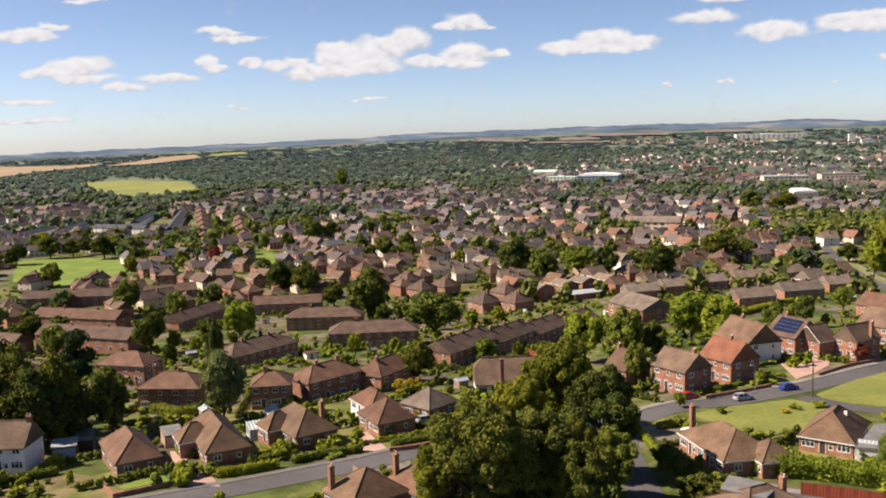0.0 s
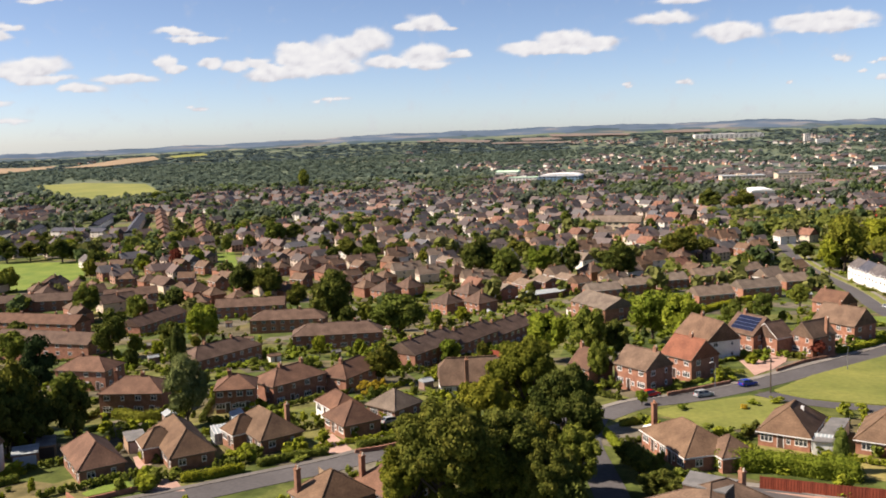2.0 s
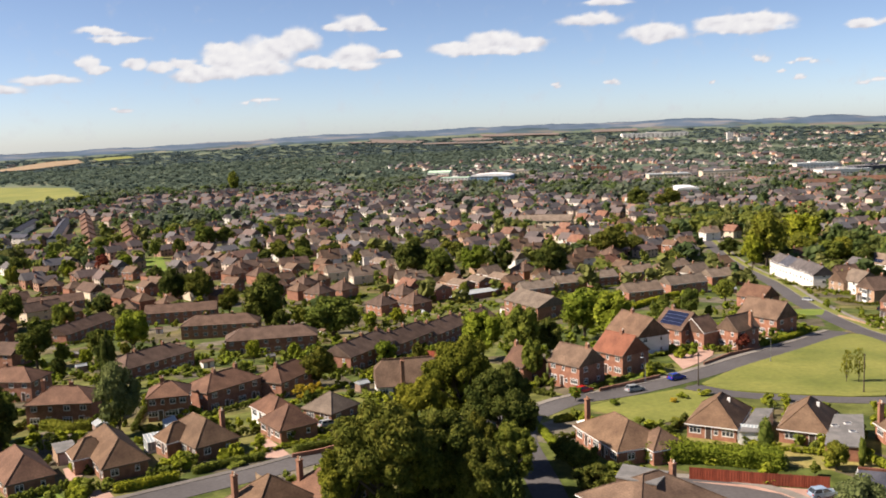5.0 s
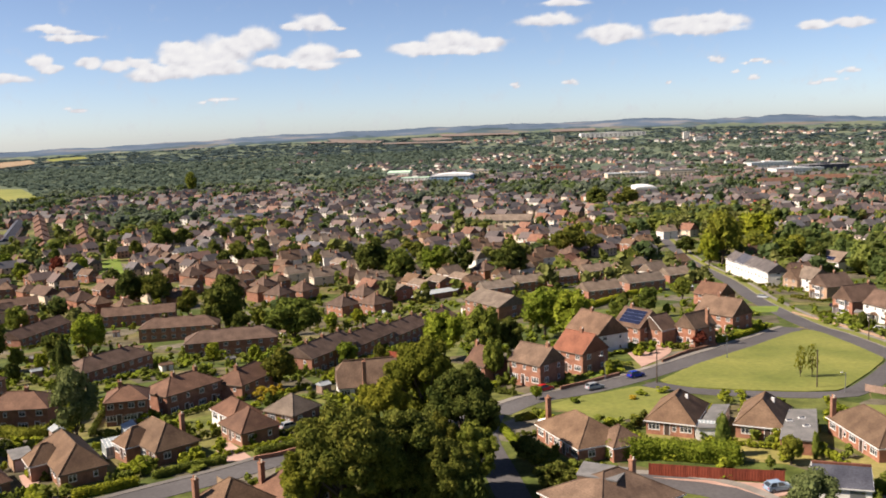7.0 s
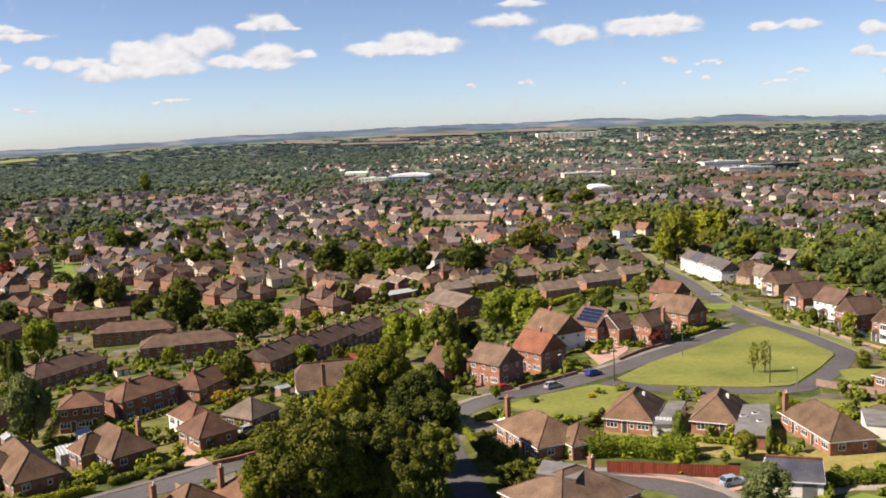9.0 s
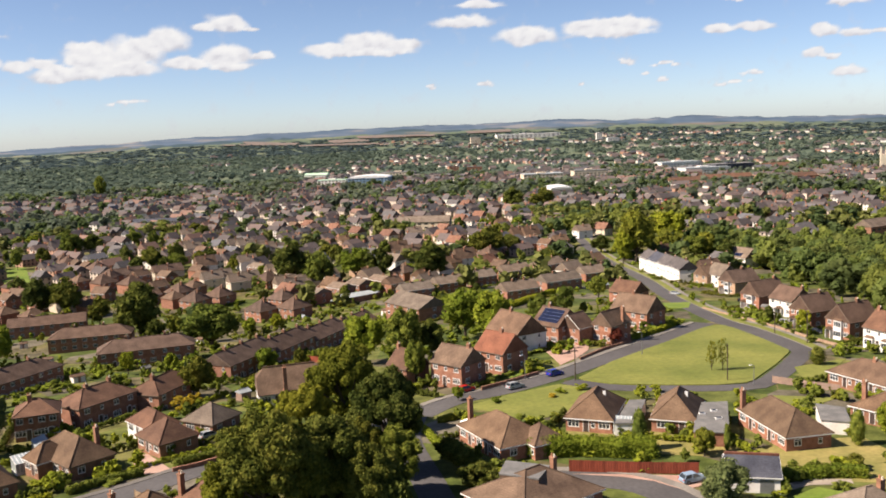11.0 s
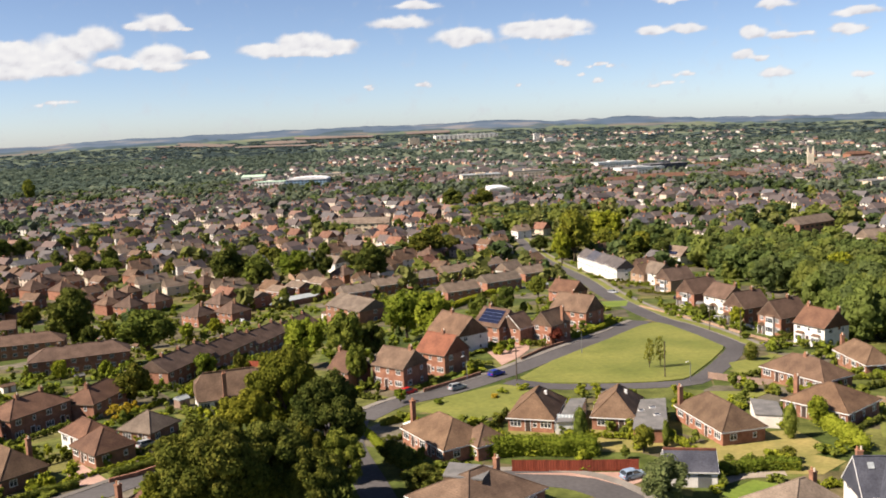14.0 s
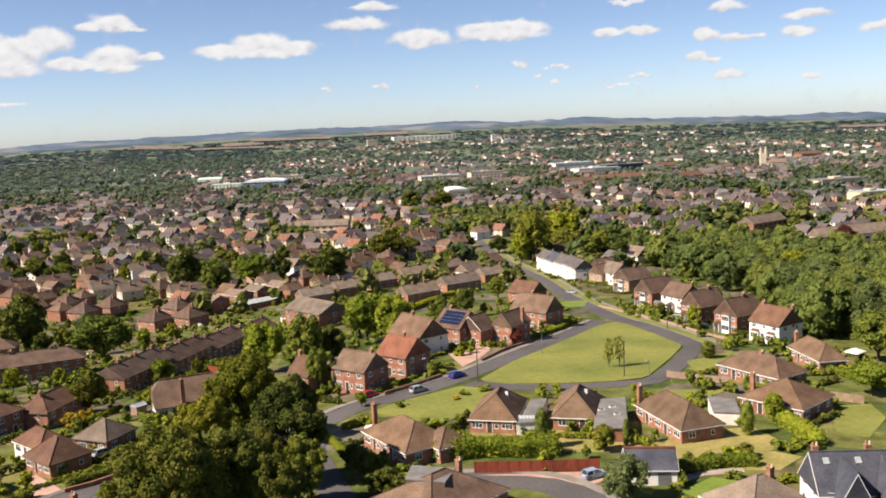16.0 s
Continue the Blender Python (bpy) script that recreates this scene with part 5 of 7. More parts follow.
gothic_villa(72.8, 105.3, -14, 10.0, 7.8)
wing(bung_d, -9.2, 1.8, 9.5, 6.0, 2.6, 2.3, "hip", "x", RENDER, TILE_RUST)
wing(bung_e, 6.2, 3.4, 6.0, 6.0, 2.6, 2.2, "hip", "x", BRICK_RED, TILE_BROWN)
wing(bung_b, -1.5, -3.6, 5.0, 6.0, 2.6, 2.4, "hip", "y", BRICK_BROWN, TILE_TAN)
wing(bung_c, -2.0, -3.6, 5.0, 6.0, 2.6, 2.4, "hip", "y", BRICK_BROWN, TILE_TAN)
tall_stack(bung_e, -7.6, -2.2, 6.8)
for b_ in (bung_f, bung_g):
    part("roof_vent", boxes((1.2, 1.7, 0.8, 1.2, 4.2, 5.5)), WHITE, b_, "small white rendered chimney stub")
bay(s7_house, 0.6, -s7_house["size"][1] / 2, 2.6, 4.9)
porch(s7_house, -2.3, -s7_house["size"][1] / 2)
bay(s6_house, 0.6, -s6_house["size"][1] / 2, 2.6, 4.9)
porch(s6_house, -2.3, -s6_house["size"][1] / 2)
bay(s4_house, 0.6, -s4_house["size"][1] / 2, 2.6, 4.9)
porch(s4_house, -2.3, -s4_house["size"][1] / 2)
bay(s3_house, 0.6, -s3_house["size"][1] / 2, 2.6, 4.9)
porch(s3_house, -2.3, -s3_house["size"][1] / 2)
bay(s8_house, -2.6, -s8_house["size"][1] / 2, 2.4, 2.5, 0, "white ground-floor bay window")
bay(s8_house, 2.4, -s8_house["size"][1] / 2, 2.4, 2.5, 0, "white ground-floor bay window")
porch(s5_house, 0.0, -s5_house["size"][1] / 2, 2.4)
solar_array(sx_house, 4, 2, 0.5)

# ---- houses further off: a few kinds, each built once ----
KINDS = {}
for key, form, wall, tiles, w, d, he, rise, ridge, words in (
        ("hip", "hip", BRICK_RED, TILE_BROWN, 9.5, 8.5, 4.9, 3.0, "x", "brick house with a hipped brown roof"),
        ("gable", "gable", BRICK_RED, TILE_BROWN, 9.0, 8.0, 4.9, 2.8, "x", "brick house with a brown gable roof"),
        ("white", "gable", RENDER, TILE_GREY, 9.2, 11.0, 5.4, 3.6, "y", "white rendered gabled house with a grey roof"),
        ("red", "gable", CREAM, TILE_ROSE, 10.5, 9.5, 5.2, 3.8, "x", "house with an orange-red gable roof"),
        ("cream", "gable", BRICK_PALE, TILE_TAN, 9, 9.5, 5.0, 3.2, "y", "buff brick gabled house with a tan roof"),
        ("box", "gable", BRICK_RED, TILE_GREY, 11.0, 9.6, 5.4, 2.0, "x", "small boxy brick house with a low grey roof"),
        ("pyramid", "hip", BRICK_RED, TILE_DARK, 11.0, 10.5, 5.0, 4.0, "x", "brick house under a steep dark pyramid roof"),
        ("steep", "gable", RENDER, TILE_BROWN, 9.6, 12.0, 5.0, 5.4, "y", "white house with a tall steep gable and brown roof"),
        ("row", "gable", CREAM, TILE_GREY, 7.8, 11.0, 5.4, 3.6, "y", "cream fronted gabled house in a stepped row"),
        ("long", "gable", CREAM, TILE_DARK, 8.8, 17.0, 4.9, 3.4, "y", "pair of cream gabled houses under a long dark roof")):
    ob = house("house", 0, -60, 0, w, d, he, rise, form, ridge, wall, tiles, ((0.3, 0.0),), label=words, group="houses further off", sides="fr", far=True, trim=WHITE if key in ("gable", "white", "box", "row", "steep") else None)
    FEET.pop(), PLOTS.pop()
    KINDS[key] = ob
USED = {}
for key, x, y, turn in (
    ("long", -311, 447, -8),
    ("long", -276, 451, 12),
    ("box", -32, 426, -50),
    ("box", -21, 436, -50),
    ("box", -12, 445, -50),
    ("box", -1, 452, -50),
    ("box", -71, 521, -50),
    ("pyramid", -47, 418, -45),
    ("pyramid", -79, 436, -40),
    ("pyramid", -53, 388, -45),
    ("pyramid", -89, 427, -35),
    ("pyramid", -102, 453, -35),
    ("pyramid", -39, 387, -45),
    ("pyramid", 11, 480, -48),
    ("row", -92, 487, -62),
    ("row", -88, 493, -62),
    ("row", -76, 474, -62),
    ("row", -72, 482, -62),
    ("row", -50, 459, -64),
    ("row", -44, 448, -64),
    ("row", -39, 461, -64),
    ("steep", -106, 544, -60),
    ("white", -82, 549, -64),
    ("row", -60, 506, -64),
    ("row", -55, 502, -64),
    ("row", -48, 493, -64),
    ("row", -103, 642, -62),
    ("row", -95, 634, -62),
    ("row", -86, 622, -62),
    ("row", -78, 611, -62),
    ("row", -70, 601, -62),
    ("long", -125, 529, -60),
    ("long", -146, 524, -58),
    ("white", -140, 638, -57),
    ("row", -130, 629, -60),
    ("gable", -121, 615, -40),
    ("gable", -104, 593, -42),
    ("white", -154, 726, -58),
    ("row", -141, 732, -60),
    ("gable", -191, 777, -30),
    ("gable", -179, 784, -30),
    ("gable", -166, 783, -32),
    ("red", -36, 713, -48),
    ("white", -27, 696, -70),
    ("red", -18, 680, -48),
    ("red", -59, 751, -45),
    ("gable", -72, 754, -45),
    ("gable", -38, 624, -45),
    ("cream", -25, 633, -67),
    ("steep", 10, 568, -70),
    ("steep", 18, 546, -70),
    ("red", 5, 650, -48),
    ("white", 24, 658, -70),
    ("red", 47, 671, -50),
    ("red", 43, 629, -45),
    ("red", 49, 593, -45),
    ("red", 66, 738, -45),
    ("red", 84, 758, -45),
    ("gable", 91, 735, -45),
    ("red", 84, 875, -50),
    ("row", 123, 699, -70),
    ("row", 127, 686, -70),
    ("row", 131, 675, -70),
    ("row", 139, 683, -70),
    ("white", 140, 619, -72),
    ("gable", 140, 658, -50),
    ("red", 156, 626, -50),
    ("steep", 94, 613, -67),
    ("steep", 102, 613, -67),
    ("pyramid", 63, 530, -45),
    ("steep", 47, 519, -67),
    ("gable", 99, 584, -48),
    ("gable", 104, 563, -48),
    ("cream", 115, 575, -70),
    ("cream", 100, 654, -67),
    ("cream", 94, 696, -67),
    ("hip", -314, 584, -25),
    ("gable", -295, 590, -25),
    ("gable", -236, 521, -25),
    ("hip", -248, 512, -25),
    ("gable", -217, 512, -25),
    ("gable", -187, 471, -25),
    ("hip", -180, 481, -25),
    ("pyramid", -154, 516, -25),
    ("gable", -142, 462, -25),
    ("pyramid", -200, 587, -50),
    ("gable", -191, 575, -50),
    ("gable", -181, 564, -50),
    ("pyramid", -172, 554, -50),
    ("pyramid", -208, 602, -50),
    ("hip", -321, 460, 10),
    ("hip", -283, 460, 10),
    ("hip", -364, 469, 10),
    ("hip", -173, 399, 10),
    ("hip", -198, 436, 10),
    ("hip", -244, 470, 10),
    ("gable", -343, 432, 15),
    ("gable", -331, 401, 15),
    ("gable", -286, 374, 15),
    ("gable", -210, 471, 15),
    ("gable", -284, 512, 15),
    ("gable", -278, 524, 15),
    ("gable", -265, 535, 15),
):
    m = pose(x, y, land(x, y), 0, 0, turn)
    FEET.append((x, y, 6))
    PLOTS.append((x, y, turn, 9, 8))
    if key in USED:
        copy_thing(KINDS[key], m)
    else:
        KINDS[key].matrix_basis = m
        USED[key] = True
# two red-roofed terraces that climb away in short steps
first = None
for xa, ya, xb, yb in ((-308, 655, -430, 907), (-278, 661, -393, 916)):
    turn = math.degrees(math.atan2(yb - ya, xb - xa))
    for k in range(12):
        x, y = xa + (xb - xa) * k / 11, ya + (yb - ya) * k / 11
        if first is None:
            first = house("stepped_terrace", x, y, turn, 19.0, 10.5, 5.4, 3.2, "gable", "x", BRICK_PALE, TILE_RUST, (), 3, label="short stepped terrace block with a rusty red roof", group="red stepped terraces", sides="f", far=True)
        else:
            copy_thing(first, pose(x, y, land(x, y) + 0.5 * (k % 2), 0, 0, turn))
            FEET.append((x, y, 9))
for x, y, turn, w, tiles in (
    (-483, 698, 92, 53, SLATE),
    (-470, 731, 108, 95, SLATE),
    (-420, 729, -13, 57, SLATE),
    (-521, 821, 109, 102, TILE_GREY),
    (-452, 829, 110, 123, SLATE),
    (-400, 793, 113, 194, SLATE),
    (-609, 951, 83, 43, TILE_RUST),
    (-485, 634, 95, 45, SLATE),
    (-206, 854, -7, 47, SLATE),
):
    house("estate_row", x, y, turn, w, 9, 5.0, 2.6, "gable", "x", RENDER if tiles is SLATE else BRICK_PALE, tiles, (), min(4, max(2, int(w / 9))),
          "long pale estate terrace with a slate roof" if tiles is SLATE else "long terrace with a red tiled roof", sides="f", far=True)

# ---- large buildings of the town ----
ROOF_GREEN = mottled("mint_green_sheet", (0.42, 0.6, 0.44), (0.55, 0.74, 0.56), 0.05, 0.6, 0.5)
ROOF_WHITE = mottled("white_sheet_roof", (0.68, 0.69, 0.7), (0.82, 0.82, 0.82), 0.05, 0.6, 0.5)
BLUE_GLASS = mottled("blue_glazing", (0.12, 0.2, 0.3), (0.25, 0.36, 0.48), 0.1, 0.8, 0.3)
RED_PANEL = plain("red_panel", (0.6, 0.03, 0.04), 0.5)
BAND = mesh_of("window_band", boxes((-0.5, 0.5, -0.08, 0.02, 0, 1.3)), GLASS)


def large_building(x, y, turn, w, d, h, wall, roof, form, label):
    ob = thing("town_building", pose(x, y, land(x, y), 0, 0, turn), label, "building", "large buildings of the town")
    for k in (0, 14, 30):
        q = math.hypot(x, y)
        FEET.append((x * (1 - k / q), y * (1 - k / q), w * 0.5 + 3))
    eave = h * 0.62 if form == "gable" else h * 0.75 if form in ("arc", "low") else h
    part("wall", boxes((-w / 2, w / 2, -d / 2, d / 2, -1, eave)), wall, ob)
    if form in ("gable", "low"):
        roof_on(ob, w, d, eave, h - eave, "gable", "x", roof, 0.5, 0, 0, False)
    elif form == "arc":
        bm = bmesh.new()
        n = 12
        prof = [(w / 2 * 1.03 * -math.cos(math.pi * i / n), eave + (h - eave) * math.sin(math.pi * i / n) * (0.75 + 0.25 * i / n)) for i in range(n + 1)]
        solid(bm, [[(px, sy * (d / 2 + 0.6), pz) for px, pz in prof] for sy in (-1, 1)])
        bmesh.ops.recalc_face_normals(bm, faces=bm.faces)
        part("roof", bm, roof, ob)
    else:
        part("roof", boxes((-w / 2 - 0.3, w / 2 + 0.3, -d / 2 - 0.3, d / 2 + 0.3, eave, eave + 0.5)), roof, ob)
        part("plant_room", boxes((-w * 0.12, w * 0.1, -d * 0.15, d * 0.2, eave + 0.5, eave + 2.2)), wall, ob)
    storeys = max(1, int(eave / 3.1))
    n = max(3, int(w / 5))
    for s in range(storeys):
        for i in range(min(n, 14)):
            u = (i + 0.5) / min(n, 14) * w - w / 2
            shared("window_band", BAND, ob, pose(u, -d / 2, 0.9 + s * 3.0) @ Matrix.Diagonal((w / min(n, 14) * 0.55, 1, 1, 1)))


for row in (
    (-106, 1589, -10, 40, 25, 10.9, RENDER, ROOF_GREEN, "low", "pale hall with a mint green roof"),
    (-68, 1368, -10, 43, 22, 9.4, RENDER, ROOF_GREEN, "flat", "low building with a pale green roof"),
    (-12, 1331, -10, 58, 40, 16.6, BLUE_GLASS, ROOF_WHITE, "arc", "large blue-glazed hall with a curved white roof"),
    (34, 1520, -10, 57, 30, 9.5, CREAM, FELT, "flat", "long flat-roofed building in the town"),
    (132, 1557, -5, 14, 14, 13.6, BRICK_BROWN, FELT, "flat", "dark brick tower block"),
    (160, 1496, -5, 24, 16, 14.0, BRICK_BROWN, FELT, "flat", "dark brick tower block with flat roof"),
    (204, 1020, 0, 25, 40, 9.6, RENDER, ROOF_WHITE, "arc", "large white shed with a curved roof"),
    (232, 1276, 0, 57, 30, 9.6, CREAM, FELT_LIGHT, "flat", "flat-roofed store in the town"),
    (35, 726, -12, 43, 16, 10.1, CREAM, TILE_GREY, "gable", "long cream apartment house with a grey mansard roof"),
    (559, 3351, 0, 234, 60, 14.4, RENDER, ROOF_WHITE, "flat", "long white warehouse on the horizon"),
    (331, 3036, 0, 34, 20, 22.5, CREAM, FELT_LIGHT, "flat", "pale tower on the hill"),
    (713, 2880, 0, 19, 12, 24.9, RENDER, FELT_LIGHT, "flat", "white tower in the town"),
    (724, 2753, 0, 36, 16, 13.6, RENDER, FELT_LIGHT, "flat", "white block among trees"),
    (475, 1412, 5, 65, 30, 11.0, RENDER, FELT_LIGHT, "flat", "white flat-roofed town building"),
    (509, 1279, 5, 60, 30, 11.8, SLATE, FELT, "flat", "dark glazed town building"),
    (462, 1260, 5, 67, 30, 9.1, RENDER, FELT_LIGHT, "flat", "white town store in the town"),
    (574, 1274, 5, 43, 26, 10.1, BRICK_PALE, TILE_RUST, "gable", "long brick building with red roof"),
    (505, 1047, 5, 28, 22, 9.8, BRICK_RED, TILE_RUST, "gable", "red brick town building"),
    (423, 1082, 5, 66, 20, 10.0, BRICK_PALE, TILE_RUST, "gable", "brick town row in the town"),
    (370, 1060, 5, 49, 20, 9.7, CREAM, TILE_RUST, "gable", "cream town row in the town"),
    (301, 1277, 0, 49, 26, 11.4, CREAM, FELT, "flat", "long flat-roofed building in the town"),
    (566, 838, 8, 57, 24, 8.1, CREAM, FELT, "flat", "grey flat-roofed school in the town"),
    (510, 706, 8, 33, 20, 6.9, CREAM, FELT_LIGHT, "flat", "pale flats in the town"),
    (329, 474, 8, 51, 12, 12.0, CREAM, TILE_GREY, "gable", "long pale flats with brick panels"),
    (323, 560, 25, 37, 12, 10.8, BRICK_BROWN, TILE_GREY, "gable", "brick hall with a long grey roof"),
    (252, 780, 0, 7, 6, 7.2, RED_PANEL, FELT_LIGHT, "flat", "small bright red kiosk"),
    (881, 1383, 5, 39, 20, 9.4, BRICK_RED, TILE_RUST, "gable", "long red-roofed hall in the town"),
):
    large_building(*row)


def church(x, y, h):
    ob = thing("church", pose(x, y, land(x, y), 0, 0, -20), "pale stone church with a tall pinnacled tower", "church")
    stone = mottled("pale_stone", (0.42, 0.37, 0.28), (0.6, 0.54, 0.43), 0.2, 2.0)
    part("tower", boxes((-4, 4, -4, 4, -1, h * 0.62)), stone, ob)
    for sx in (-1, 1):
        for sy in (-1, 1):
            bm = bmesh.new()
            tube(bm, (sx * 3.4, sy * 3.4, h * 0.55), (sx * 3.4, sy * 3.4, h * 0.8), 0.9, 0.8, 6)
            tube(bm, (sx * 3.4, sy * 3.4, h * 0.8), (sx * 3.4, sy * 3.4, h), 0.8, 0.05, 6)
            part("pinnacle", bm, stone, ob)
    part("nave", boxes((4, 30, -6, 6, -1, h * 0.25)), stone, ob)
    bm = bmesh.new()
    solid(bm, [[(px, -6.5, h * 0.25), (px, 6.5, h * 0.25), (px, 0, h * 0.4)] for px in (4.02, 30.4)])
    part("nave_roof", bm, TILE_GREY, ob)
    for i in range(5):
        part("window", boxes((7 + i * 4.6, 9 + i * 4.6, -6.1, -5.9, h * 0.06, h * 0.2)), GLASS, ob)


church(677, 1172, 32)

# ---- trees and shrubs ----
for kind, x, y, h, r in (
    ("big", -16.1, 114.4, 20.4, 9.7),
    ("big4", -8.0, 161.5, 19.0, 7.6),
    ("big4", -14.5, 149.0, 14.2, 6.4),
    ("big2", -0.8, 138.6, 18.4, 7.6),
    ("big2", -8.8, 118.9, 17.4, 7.4),
    # Yellow-olive leaves here imitate the sunlit left side of the great tree.
    ("big4", -21.5, 114.9, 14.9, 5.6),
    ("big", -4.7, 128.4, 13.5, 4.4),
    ("light", -6.5, 163.0, 13.0, 5.0),
    ("dark2", -96.9, 357.2, 25.0, 11.3),
    ("mid", -59.9, 308.3, 17.5, 12.0),
    ("dark", -161.2, 429.0, 19.3, 9.6),
    ("dark", -147.3, 423.5, 19.6, 9.1),
    ("dark", -124.7, 398.0, 13.9, 6.9),
    ("dark", -45.0, 209.5, 10.5, 5.0),
    ("light", -134.5, 314.5, 17.2, 7.0),
    ("mid2", -82.9, 293.9, 7.7, 1.2),
    ("light", -6.0, 233.6, 15.2, 6.9),
    ("mid", 4.4, 226.5, 16.3, 5.9),
    ("light", 22.7, 254.7, 17.0, 8.5),
    ("light", 29.7, 244.8, 16.7, 7.3),
    ("dark2", 24.2, 464.0, 23.6, 12.2),
    ("dark", 63.0, 543.5, 20.0, 13.8),
    ("dark", -47.0, 476.0, 24.2, 12.6),
    ("mid", -33.0, 462.5, 20.6, 9.8),
    ("light", -14.8, 485.3, 20.8, 10.2),
    ("dark2", -2.5, 480.5, 19.3, 9.4),
    ("mid", 141.9, 493.1, 32.5, 14.3),
    ("light2", 132.1, 484.6, 20.1, 7.0),
    ("mid", 175.4, 495.1, 15.1, 10.0),
    ("dark2", 134.3, 542.9, 11.7, 8.5),
    ("light", 179.2, 550.2, 26.1, 14.6),
    ("red", -246.1, 536.8, 12.0, 5.2),
    ("mid", 59.0, 288.1, 11.2, 3.8),
    ("mid", 81.6, 335.7, 9.7, 4.8),
    ("mid", 48.1, 278.3, 9.0, 4.0),
    ("dark", 11.6, 230.9, 10.6, 3.9),
    ("mid", 5.9, 196.9, 11.7, 3.1),
    ("red", 59.7, 228.1, 4.8, 2.4),
    ("pine", -100.2, 156.9, 21.0, 7.2),
    ("dark2", -104.5, 147.3, 17.2, 7.0),
    ("dark", -99.3, 150.9, 14.2, 5.6),
    ("dark2", -94.0, 156.7, 12.9, 4.3),
    ("dark", -115.6, 147.9, 17.4, 7.3),
    ("dark2", -113.6, 151.6, 11.1, 4.9),
    ("mid", -104.2, 151.1, 9.9, 3.6),
    ("dark", -114.4, 157.9, 19.5, 6.3),
    ("dark", -103.0, 151.0, 18.0, 6.5),
    ("dark2", -126.9, 166.1, 24.2, 6.7),
    ("mid", -101.6, 168.4, 13.2, 5.1),
    ("cedar", -76.1, 168.1, 16.3, 5.5),
    ("conifer", -98.0, 212.6, 17.6, 3.9),
    ("light", -131.9, 306.2, 16.3, 7.0),
    ("dark2", -119.2, 257.1, 12.4, 4.0),
    ("dark", -152.9, 280.1, 17.6, 7.7),
    ("mid", -217.6, 379.5, 17.9, 7.7),
    ("dark", -210.9, 296.1, 16.4, 8.3),
    ("mid2", -394.2, 1314.8, 34.8, 11.2),
    ("mid", -260.3, 395.6, 9.2, 6.0),
    ("light", -235.7, 547.5, 12.1, 6.0),
    ("red", -254.9, 555.5, 11.3, 5.0),
    ("dark", -383.0, 569.0, 15.9, 9.5),
    ("dark", -341.5, 568.0, 16.9, 10.8),
    ("dark", -300.5, 535.9, 12.9, 6.2),
    ("dark", -370.9, 577.2, 13.2, 8.6),
    ("dark", -386.6, 536.9, 15.1, 8.3),
    ("dark2", -219.9, 599.1, 15.1, 5.6),
    ("mid", -236.8, 599.6, 13.6, 4.9),
    ("dark", -142.0, 563.6, 15.8, 9.5),
    ("dark", -128.8, 571.1, 16.6, 6.6),
    ("dark", -163.2, 585.7, 14.5, 6.1),
    ("mid", -216.0, 643.3, 19.9, 10.2),
    ("dark", -202.5, 649.4, 17.0, 8.5),
    ("mid", -185.7, 364.5, 15.1, 6.2),
    ("mid", -183.9, 273.0, 13.7, 6.3),
    ("mid", -160.3, 217.2, 14.2, 5.2),
    ("mid", -541.0, 1137.6, 15.7, 15.8),
    ("thin", 71.8, 191.4, 7.8, 1.6),
    ("thin", 74.2, 191.2, 8.3, 1.6),
    ("column", 54.5, 138.4, 5.1, 0.7),
    ("column", 76.1, 137.6, 6.4, 1.5),
    ("light", 84.0, 142.4, 6.2, 2.4),
    ("column", 40.7, 141.3, 7.6, 1.5),
    ("mid", 50.1, 136.9, 5.3, 2.3),
    ("cedar", 45.7, 116.8, 7.6, 4.3),
    ("light", 13.9, 179.5, 3.6, 1.6),
    ("dark", 151.9, 836.0, 21.3, 16.0),
    ("dark", 125.1, 837.0, 22.8, 12.8),
    ("mid", 151.0, 529.5, 24.4, 12.5),
    ("light", 137.9, 502.0, 20.5, 8.6),
    ("mid", 167.7, 514.4, 17.7, 10.9),
    ("mid", 182.6, 497.1, 16.6, 8.7),
    ("dark", 177.7, 453.8, 15.3, 6.2),
    ("light", 111.2, 152.9, 7.9, 5.6),
    ("mid", 131.6, 179.0, 13.1, 7.2),
    ("dark", 79.8, 568.5, 11.7, 10.9),
    ("red", 308.2, 448.3, 17.1, 8.3),
    ("light", 212.8, 346.3, 15.8, 7.7),
    ("dark2", -1.1, 114.7, 11.8, 4.0),
    ("big", -3.7, 115.8, 14.2, 6.0),
    ("big3", 0.6, 127.0, 12.5, 4.6),
    ("gold", -50.9, 203.2, 3.2, 2.7),
    ("gold", -43.6, 199.6, 3.7, 2.1),
    ("gold", -45.0, 194.4, 4.2, 3.3),
    ("topiary", 97.4, 193.8, 4.4, 2.0),
    ("shrub2", 35.4, 179.4, 1.3, 1.5),
    ("shrub2", 39.8, 181.0, 1.6, 1.7),
    ("shrub2", 21.5, 175.5, 1.5, 1.5),
    ("shrub4", 32.9, 157.9, 2.6, 1.9),
    ("shrub2", 53.9, 175.6, 1.8, 1.5),
    ("shrub4", 33.0, 176.2, 1.1, 1.2),
    # Low dark tree added to deepen the shade beside the lane.
    ("dark", 10.2, 137.5, 5.5, 3.6),
    # Two unseen trees left of the view, added to shade the white cottage.
    ("dark", -114.5, 134.5, 18.5, 6.6),
    ("dark2", -113.5, 123.5, 16.5, 6.2),
    # Two more low dark trees, added for deeper shade at the lane.
    ("dark2", 12.5, 129.5, 4.6, 3.8),
    ("dark2", 8.8, 143.5, 4.2, 2.6),
):
    plant(kind, x, y, h, r)


